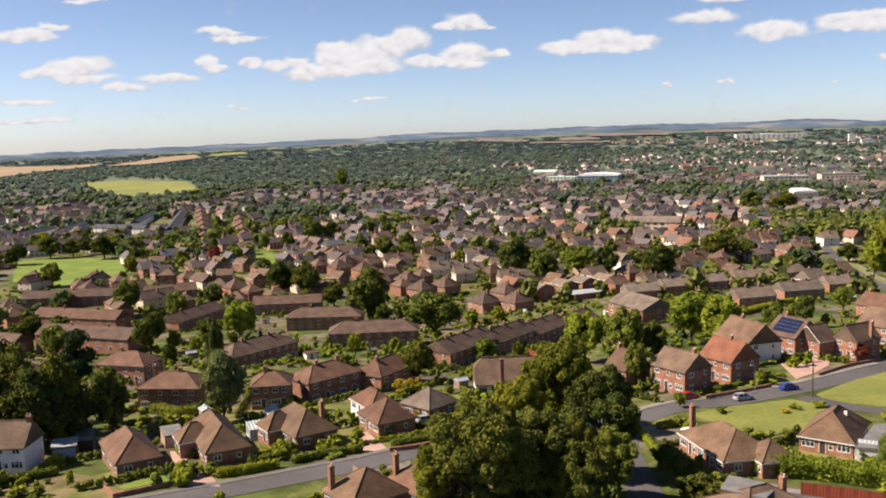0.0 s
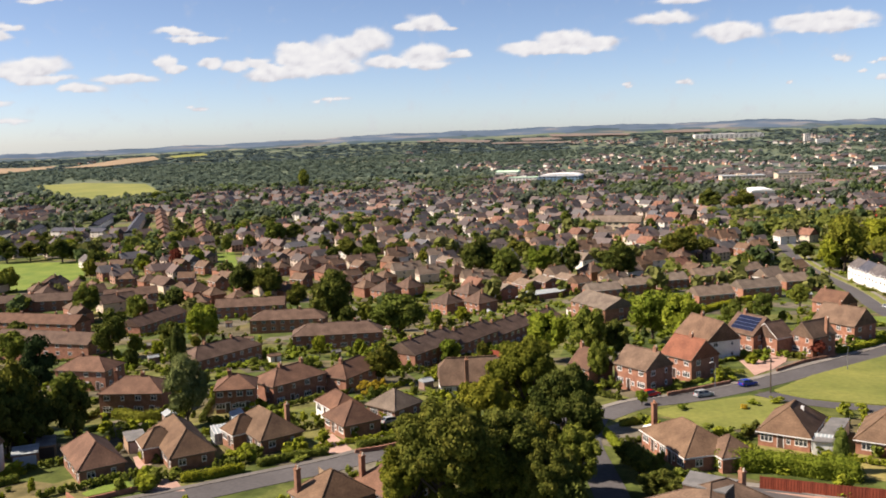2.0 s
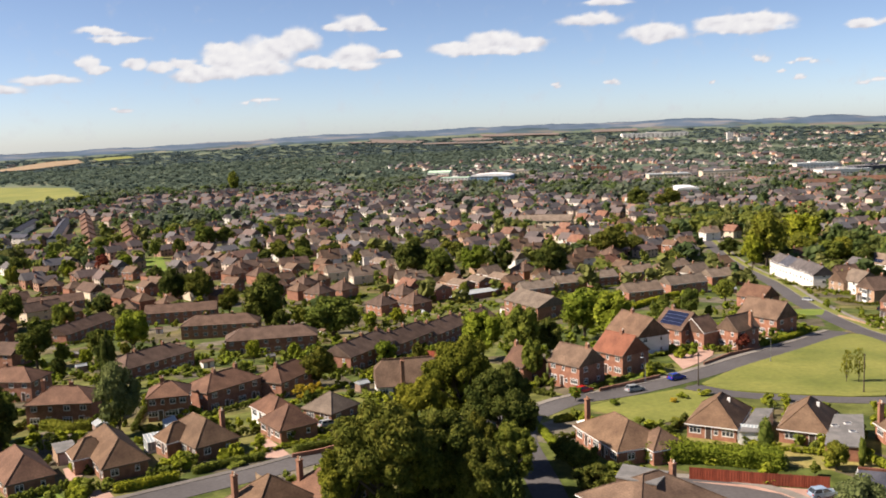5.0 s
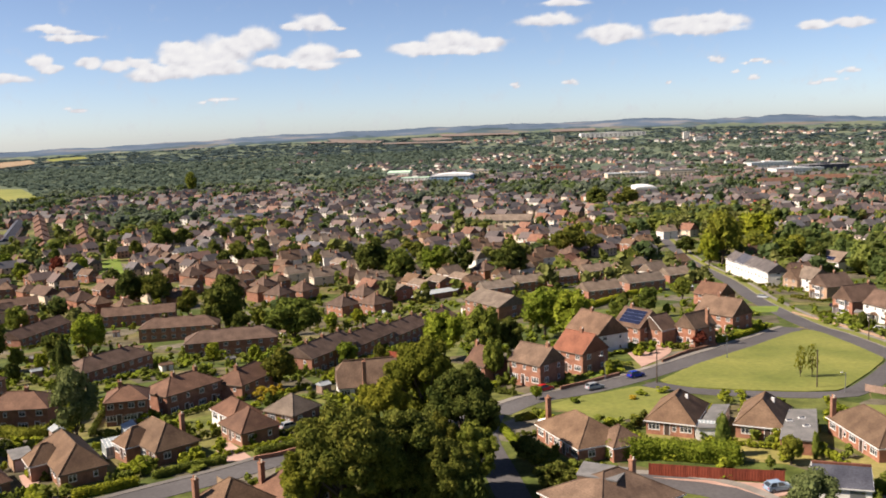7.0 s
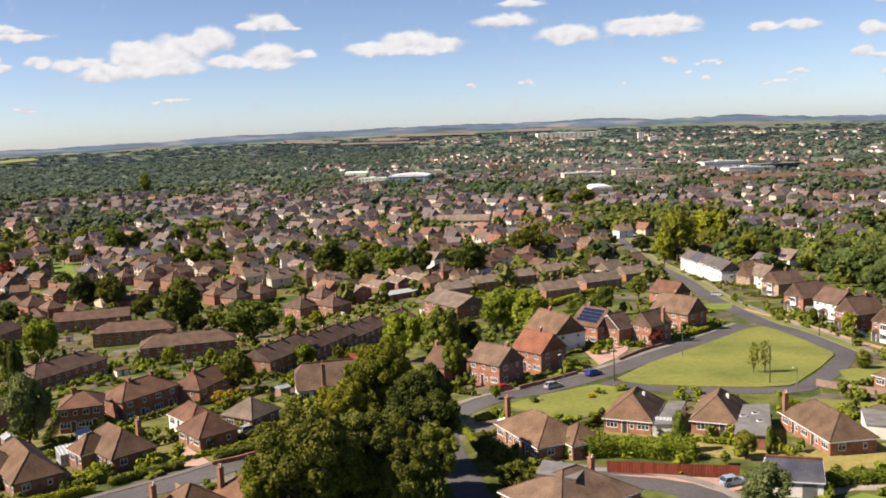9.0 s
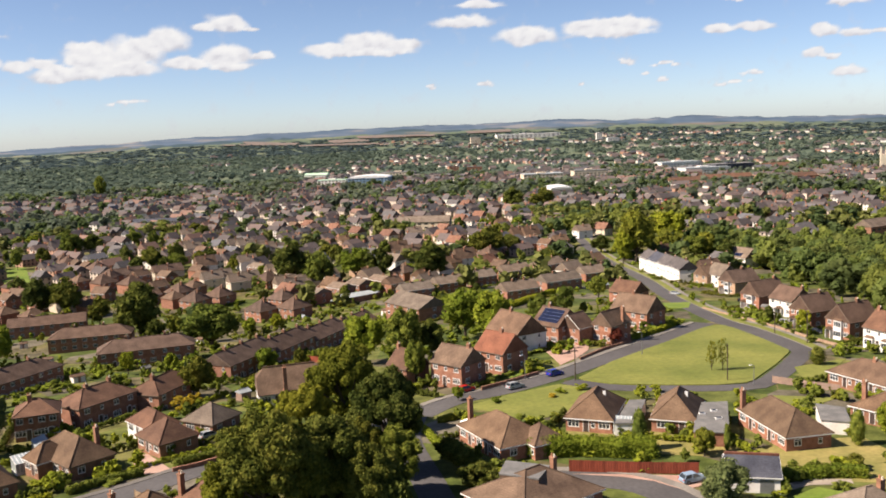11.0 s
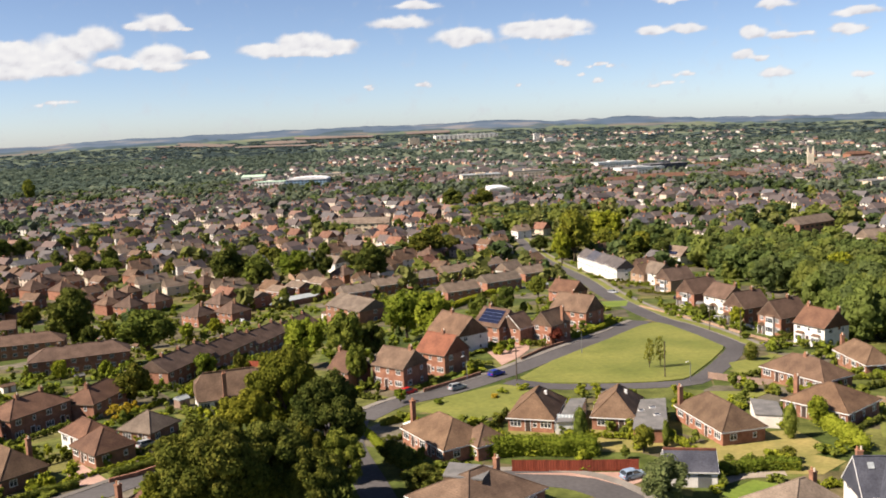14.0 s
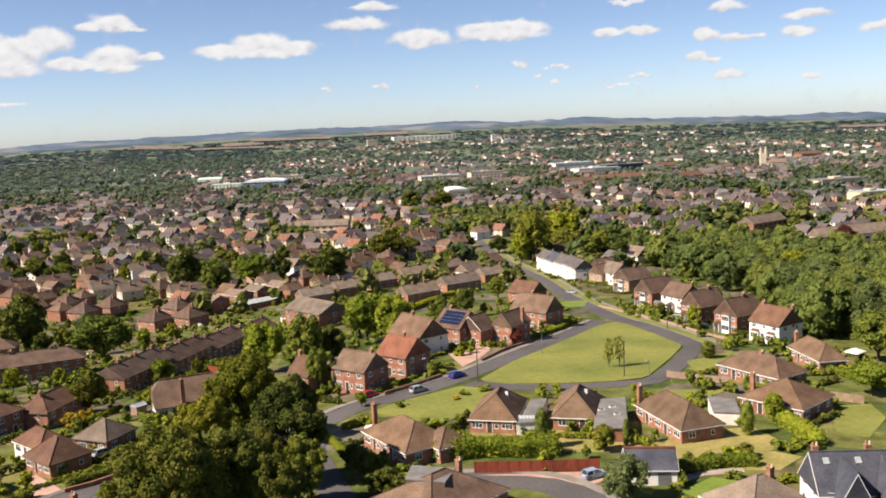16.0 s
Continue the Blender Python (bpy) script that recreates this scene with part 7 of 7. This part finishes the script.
def far_house(x, y, turn, w, d, he, rise):
    c, s = math.cos(turn), math.sin(turn)
    z = land(x, y)
    put = lambda px, py, pz: (x + px * c - py * s, y + px * s + py * c, pz + z)
    a, b, o = w / 2, d / 2, 0.35
    walls_.append([put(-a, -b, -1), put(a, -b, -1), put(a, b, -1), put(-a, b, -1), put(-a, -b, he), put(a, -b, he), put(a, b, he), put(-a, b, he), put(-a, 0, he + rise), put(a, 0, he + rise)])
    r = math.hypot(x, y)
    cuboid = lambda x0, x1, y0, y1, z0, z1: [put(px, py, pz) for pz in (z0, z1) for px, py in ((x0, y0), (x1, y0), (x1, y1), (x0, y1))]
    if r < 900:
        n = max(2, round(w / 3.2))
        for side in (-1, 1):
            for z0 in (0.9, he - 1.7):
                for i in range(n):
                    u = -a + w * (i + 0.5) / n
                    panes_.append(cuboid(u - 0.65, u + 0.65, side * b - 0.05, side * b + 0.05, z0, z0 + 1.25))
                for v in (-0.22 * d, 0.22 * d):
                    panes_.append(cuboid(side * a - 0.05, side * a + 0.05, v - 0.6, v + 0.6, z0, z0 + 1.25))
    if r < 1300 and rng.uniform() < 0.75:
        u = rng.choice([-0.92, 0.92, 0.2]) * a
        stacks_.append(cuboid(u - 0.4, u + 0.4, -0.55, 0.55, he + rise * 0.5, he + rise + 1.5))
    roofs.append([put(-a - o, -b - o, he - 0.3), put(a + o, -b - o, he - 0.3), put(a + o, b + o, he - 0.3), put(-a - o, b + o, he - 0.3), put(-a - o, 0, he + rise + 0.15), put(a + o, 0, he + rise + 0.15)])


mid_made = 0
for step in range(10500):
    x, y = polar(430, 1500, -38, 38) if step < 5500 else polar(1000, 3400, -38, 38)
    az, r = math.degrees(math.atan2(x, y)), math.hypot(x, y)
    if wooded(x, y) > (0.5 if r < 640 else 0.46 if r < 1300 else 0.42 if az < -4 else 0.48):
        continue
    turn = -0.7 + 1.3 * noise.noise((x * 0.0014, y * 0.0014, 8.0))
    c, s = math.cos(turn), math.sin(turn)
    u, v = x * c + y * s, -x * s + y * c
    u, v = round(u / 17) * 17, round(v / 52) * 52 + rng.choice([-12, 12])
    x, y = u * c - v * s + rng.uniform(-1.5, 1.5), u * s + v * c + rng.uniform(-2.5, 2.5)
    r = math.hypot(x, y)
    if r < 430 or (az > 18 and r < 590) or not free(x, y, 6.0, kerb=10):
        continue
    FEET_XY = np.vstack([FEET_XY, (x, y, 5.0)])
    if r < 540 and mid_made < 55:
        key = rng.choice(["hip", "gable", "pyramid", "long", "hip", "gable"] if x < -60 else ["white", "cream", "cream", "red", "gable", "white"])
        copy_thing(KINDS[key], pose(x, y, land(x, y), 0, 0, math.degrees(turn) + rng.choice([0, 180, 90])))
        mid_made += 1
    else:
        far_house(x, y, turn + (math.pi / 2 if rng.uniform() < 0.65 else 0.0), rng.uniform(8, 14), rng.uniform(7.5, 10), rng.uniform(4.6, 5.6), rng.uniform(2.6, 4.0))


# the shopping streets of the town centre
for _ in range(90):
    x, y = polar(1000, 1420, 12, 29)
    if free(x, y, 7.0):
        FEET_XY = np.vstack([FEET_XY, (x, y, 8.0)])
        far_house(x, y, rng.uniform(-0.2, 0.25), rng.uniform(14, 28), rng.uniform(10, 15), rng.uniform(6, 9), rng.uniform(1.2, 3.0))


def by_island(name, stops):
    m, n, l, b = material(name, 0.9, 0, 0.2)
    geo = n.new("ShaderNodeNewGeometry")
    r = ramp(n, stops)
    r.color_ramp.interpolation = "CONSTANT"
    l.new(geo.outputs["Random Per Island"], r.inputs[0])
    n2 = noise_tex(n, l, 0.5, 4)
    r2 = ramp(n, [(0.3, (0.65, 0.65, 0.65)), (0.7, (1, 1, 1))])
    l.new(n2.outputs[0], r2.inputs[0])
    l.new(mix(n, l, "MULTIPLY", 0.7, r.outputs[0], r2.outputs[0]), b.inputs["Base Color"])
    return m


FAR_ROOF = by_island("town_roof_tiles", [(0, (0.09, 0.077, 0.076)), (0.25, (0.122, 0.1, 0.096)), (0.46, (0.14, 0.105, 0.096)), (0.6, (0.112, 0.105, 0.107)), (0.8, (0.2, 0.125, 0.1)), (0.85, (0.115, 0.095, 0.092)), (0.93, (0.112, 0.112, 0.124))])
FAR_WALL = by_island("town_house_walls", [(0, (0.3, 0.16, 0.11)), (0.16, (0.38, 0.23, 0.165)), (0.3, (0.5, 0.38, 0.3)), (0.44, (0.66, 0.63, 0.58)), (0.74, (0.56, 0.47, 0.4))])


def many(name, lots, faces, mat, label):
    vs = np.array(lots).reshape(-1, 3)
    k = len(lots[0])
    me = bpy.data.meshes.new(name)
    me.from_pydata(vs.tolist(), [], [tuple(i + j * k for i in f) for j in range(len(lots)) for f in faces])
    me.materials.append(mat)
    return tagged(new(name, me), label, "houses", kind="stuff")


many("town_walls", walls_, ((0, 1, 5, 4), (2, 3, 7, 6), (1, 2, 6, 9, 5), (3, 0, 4, 8, 7)), FAR_WALL, "brick and rendered walls of hundreds of distant town houses")
many("town_roofs", roofs, ((0, 1, 5, 4), (2, 3, 4, 5), (1, 2, 5), (3, 0, 4), (3, 2, 1, 0)), FAR_ROOF, "brown and red tiled roofs of hundreds of distant town houses")
CUBOID = ((0, 1, 5, 4), (1, 2, 6, 5), (2, 3, 7, 6), (3, 0, 4, 7), (4, 5, 6, 7))
many("town_windows", panes_, CUBOID, GLASS, "dark windows of the distant town houses")
many("town_chimneys", stacks_, CUBOID, BRICK_RED, "brick chimneys of the distant town houses")

near_t, outer_t, mid_t, far_t = [], [], [], []
for i in range(15000):
    x, y = polar(400, 1450, -41, 41)
    wd = wooded(x, y)
    r = math.hypot(x, y)
    if r < 640 and math.atan2(x, y) < radians(14):
        wd = min(wd, 0.2)
    patch = 0.5 + 0.8 * noise.noise((x * 0.011, y * 0.011, 6.0))
    if rng.uniform() < (0.1 * patch + 0.4 * wd if r < 640 else 0.14 + 0.95 * wd ** 1.5) and free(x, y, -1.2, kerb=9):
        h = rng.uniform(8, 16) if wd > 0.45 or patch > 0.6 else rng.uniform(5, 11)
        (near_t if r < 820 + 80 * noise.noise((x * 0.01, y * 0.01, 0)) else outer_t).append((x, y, h, h * rng.uniform(0.45, 0.7)))
for i in range(14000):
    x, y = polar(1350, 2800, -41, 41)
    wd = wooded(x, y)
    if rng.uniform() < (0.25 if x < -60 else 0.04) + 0.9 * wd * wd and free(x, y, -1.5):
        mid_t.append((x, y, rng.uniform(6, 11), rng.uniform(7, 14)))
for i in range(6000):
    x, y = polar(2700, 3900, -42, 42)
    if rng.uniform() < 1.2 * wooded(x, y) - 0.2 and free(x, y, 0.5):
        far_t.append((x, y, rng.uniform(5, 9), rng.uniform(13, 30)))
for mat, words, k in ((WOOD_DEEP, "dark green trees among the town houses", 0), (LEAF_OLIVE, "deep green trees among the town houses", 1), (WOODLAND, "fresh green trees among the town houses", 2)):
    growth("town_trees", near_t[k::3], MEDIUM, mat, words, "trees")
growth("town_trees", outer_t[0::3], SMALL, WOOD_DEEP, "green trees among the further houses", "trees")
growth("town_trees", outer_t[1::3] + outer_t[2::3], SMALL, HAZE_TINTED_WOOD, "grey-green trees of the outer town, painted haze in their colour", "trees")
growth("distant_trees", mid_t, COARSE, HAZE_TINTED_WOOD, "dark woods and garden trees in the distance, tinted for haze", "trees")
growth("horizon_woods", far_t, COARSE, HAZE_TINTED_HORIZON_WOOD, "woods of the far countryside below the downs, tinted blue for haze", "trees")


# ---- the downs: two far ridges behind the last woods ----
def edge(a, r):
    return land(r * math.sin(radians(a)), r * math.cos(radians(a)))


def ridge(name, radius, lift, rough, mat, label):
    vs, fs = [], []
    az = [a * 0.25 for a in range(-190, 191)]
    for a in az:
        top = edge(a, radius) + lift + rough * (noise.fractal((a * 0.22, radius, 0), 1.0, 2.0, 3) + 0.35 * noise.noise((a * 1.7, radius, 5)))
        for r, z in ((radius - 600, edge(a, radius - 600) - 3), (radius - 120, edge(a, radius - 120) + (top - edge(a, radius)) * 0.7), (radius, top), (radius + 60, -30)):
            vs.append((r * math.sin(radians(a)), r * math.cos(radians(a)), z))
    for i in range(len(az) - 1):
        for j in range(3):
            k = i * 4 + j
            fs.append((k, k + 4, k + 5, k + 1))
    me = bpy.data.meshes.new(name)
    me.from_pydata(vs, [], fs)
    me.materials.append(mat)
    me.polygons.foreach_set("use_smooth", [True] * len(fs))
    return tagged(new(name, me), label, "hills", kind="structure")


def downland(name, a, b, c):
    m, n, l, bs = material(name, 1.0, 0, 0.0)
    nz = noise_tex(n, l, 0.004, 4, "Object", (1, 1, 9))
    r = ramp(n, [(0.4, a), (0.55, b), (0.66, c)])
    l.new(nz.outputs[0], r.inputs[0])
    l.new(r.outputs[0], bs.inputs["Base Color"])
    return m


# Both ridges carry the blue of distance haze in their base colours.
ridge("backdrop_near_downs", 4400, 2, 6, downland("haze_blue_wooded_downs", (0.05, 0.075, 0.092), (0.066, 0.093, 0.11), (0.14, 0.13, 0.115)), "dark wooded ridge in the distance")
ridge("backdrop_far_downs", 4700, 12, 13, downland("haze_blue_far_downs", (0.065, 0.095, 0.14), (0.085, 0.115, 0.16), (0.16, 0.165, 0.18)), "pale blue chalk downs on the horizon")


# ---- the sky's clouds: a backdrop far behind everything ----
CLOUDS = (
    [(-8.59, 6.70, 1.43, 0.64), (-10.04, 6.46, 0.79, 0.32), (-7.24, 6.40, 0.79, 0.21)],
    [(-12.20, 5.77, 1.43, 0.86), (-14.07, 5.20, 1.97, 1.07), (-16.39, 4.75, 1.72, 0.93), (-17.74, 3.89, 2.51, 0.50), (-14.80, 4.16, 2.15, 0.57), (-16.82, 5.31, 1.07, 0.43)],
    [(-8.88, 4.82, 1.72, 0.64), (-11.12, 4.41, 1.79, 0.43), (-6.64, 4.80, 1.00, 0.21), (-8.74, 4.24, 1.61, 0.32)],
    [(-20.52, 4.32, 0.86, 0.43), (-19.26, 4.56, 1.07, 0.39), (-18.34, 4.22, 0.90, 0.36)],
    [(-21.96, 4.50, 0.86, 0.39)],
    [(-23.97, 4.36, 0.79, 0.29)],
    [(-22.64, 5.98, 1.86, 0.21)],
    [(-22.85, 1.92, 0.79, 0.14)],
    [(-14.62, 2.21, 1.15, 0.11)],
    [(-0.15, 5.36, 2.08, 0.72), (-2.45, 4.97, 1.79, 0.39), (1.95, 5.14, 1.50, 0.57), (-0.35, 4.75, 3.58, 0.29)],
    [(5.65, 6.33, 2.15, 0.47)],
    [(9.58, 5.31, 2.15, 0.68)],
    [(13.46, 5.62, 1.72, 0.57), (15.59, 5.68, 2.15, 0.57), (14.77, 5.24, 2.86, 0.32)],
    [(6.71, 7.34, 1.79, 0.29)],
    [(3.51, 2.53, 0.47, 0.14)],
    [(7.01, 2.55, 0.57, 0.14)],
    [(12.93, 2.24, 0.29, 0.11)],
    [(15.59, 3.54, 0.57, 0.18)],
    [(18.01, 3.23, 1.43, 0.11)],
    [(16.66, 2.82, 0.32, 0.14)],
    [(17.75, 2.33, 0.36, 0.14)],
    [(21.05, 5.11, 1.07, 0.32), (22.90, 5.06, 1.43, 0.32)],
    [(22.26, 6.82, 1.43, 0.21)],
    [(27.97, 6.13, 1.22, 0.32)],
    [(32.46, 5.37, 1.50, 0.29)],
    [(35.99, 4.42, 1.22, 0.32)],
    [(26.84, 4.59, 0.93, 0.47), (28.44, 4.41, 1.07, 0.25), (29.86, 4.37, 0.72, 0.14)],
    [(31.86, 4.44, 1.15, 0.29)],
    [(26.35, 3.31, 0.72, 0.32), (27.22, 3.12, 0.72, 0.18)],
    [(28.12, 2.21, 1.00, 0.29)],
    [(32.79, 1.86, 0.64, 0.25)],
    [(21.84, 2.03, 1.22, 0.11)],
    [(22.86, 2.41, 0.79, 0.14)],
    [(-34.43, 6.04, 1.97, 0.50), (-32.61, 6.63, 1.00, 0.21)],
    [(-31.72, 4.42, 1.97, 0.64), (-33.27, 3.98, 1.79, 0.43), (-31.47, 3.72, 2.15, 0.25)],
    [(-26.74, 3.68, 2.15, 0.36), (-29.34, 3.11, 1.61, 0.32)],
    [(-34.57, 2.40, 1.79, 0.25)],
    [(-23.69, 6.37, 1.65, 0.25)],
    [(-24.55, 4.72, 0.72, 0.29)],
    [(-31.15, 8.06, 1.29, 0.18)],
    [(-34.36, 1.34, 2.51, 0.21)],
)


def cloud_backdrop():
    az, el = np.arange(-46, 46.01, 0.15), np.arange(0.2, 19.01, 0.15)
    na, ne = len(az), len(el)
    A, E = np.meshgrid(az, el)
    W1 = np.array([[noise.fractal((a * 0.55, e * 0.8, 1.0), 1.0, 2.1, 4) for a in az] for e in el])
    W2 = np.array([[noise.fractal((a * 0.55, e * 0.8, 9.0), 1.0, 2.1, 4) for a in az] for e in el])
    W3 = np.array([[noise.fractal((a * 1.6, e * 2.2, 4.0), 1.0, 2.1, 3) for a in az] for e in el])
    X, Y = A + 0.32 * W1 + 0.1 * W3, E + 0.22 * W2 + 0.08 * W3
    cover, body = np.zeros_like(A), np.zeros_like(A)
    for bank in CLOUDS:
        for a, e, ra, re in bank:
            dy = np.where(Y > e, (Y - e) / (re * 1.15), (Y - e) / (re * 0.9))
            d = 1 - np.hypot((X - a) / (ra * 1.12), dy)
            cover = np.maximum(cover, d)
            body = np.maximum(body, np.clip(d * 3, 0, 1) * np.clip(0.55 + 0.55 * dy + 0.5 * W3, 0, 1))
    veil = 0.1 * np.clip(W1 + 0.2, 0, 1) * np.clip((8 - E) / 8, 0, 1)
    R = 4850.0
    a = np.radians(A)
    pts = np.stack([R * np.sin(a), R * np.cos(a), 54 + R * np.tan(np.radians(E))], -1).reshape(-1, 3)
    idx = np.arange(na * ne).reshape(ne, na)
    quads = np.stack([idx[:-1, :-1], idx[:-1, 1:], idx[1:, 1:], idx[1:, :-1]], -1).reshape(-1, 4)
    me = bpy.data.meshes.new("backdrop")
    me.from_pydata(pts.tolist(), [], quads.tolist())
    for name, val in (("cover", cover + veil), ("lit", body)):
        at = me.attributes.new(name, "FLOAT", "POINT")
        at.data.foreach_set("value", val.ravel().astype(np.float32))
    m = bpy.data.materials.new("clouds")
    m.use_nodes = True
    n, l = m.node_tree.nodes, m.node_tree.links
    n.remove(n["Principled BSDF"])
    c, b = n.new("ShaderNodeAttribute"), n.new("ShaderNodeAttribute")
    c.attribute_name, b.attribute_name = "cover", "lit"
    fine = noise_tex(n, l, 0.012, 6, "Object")
    add = n.new("ShaderNodeMath")
    add.operation, add.inputs[1].default_value, add.inputs[2].default_value = "MULTIPLY_ADD", 0.5, -0.25
    l.new(fine.outputs[0], add.inputs[0])
    tot = n.new("ShaderNodeMath")
    l.new(c.outputs["Fac"], tot.inputs[0])
    l.new(add.outputs[0], tot.inputs[1])
    alpha = n.new("ShaderNodeMapRange")
    alpha.interpolation_type = "SMOOTHSTEP"
    alpha.inputs[1].default_value, alpha.inputs[2].default_value, alpha.inputs[4].default_value = 0.02, 0.42, 0.97
    l.new(tot.outputs[0], alpha.inputs[0])
    # Sunlit tops and shaded undersides are painted into the clouds' glow colour.
    col = ramp(n, [(0.0, (0.68, 0.67, 0.71)), (0.45, (0.88, 0.87, 0.88)), (1.0, (1.0, 0.985, 0.96))])
    l.new(b.outputs["Fac"], col.inputs[0])
    em, tr, mx = n.new("ShaderNodeEmission"), n.new("ShaderNodeBsdfTransparent"), n.new("ShaderNodeMixShader")
    em.inputs[1].default_value = CLOUD_GLOW
    l.new(col.outputs[0], em.inputs[0])
    l.new(alpha.outputs[0], mx.inputs[0])
    l.new(tr.outputs[0], mx.inputs[1])
    l.new(em.outputs[0], mx.inputs[2])
    l.new(mx.outputs[0], n["Material Output"].inputs[0])
    me.materials.append(m)
    return tagged(new("backdrop", me), "small white cumulus clouds in a blue sky", "clouds", kind="structure")


CLOUD_GLOW = 0.4
cloud_backdrop()
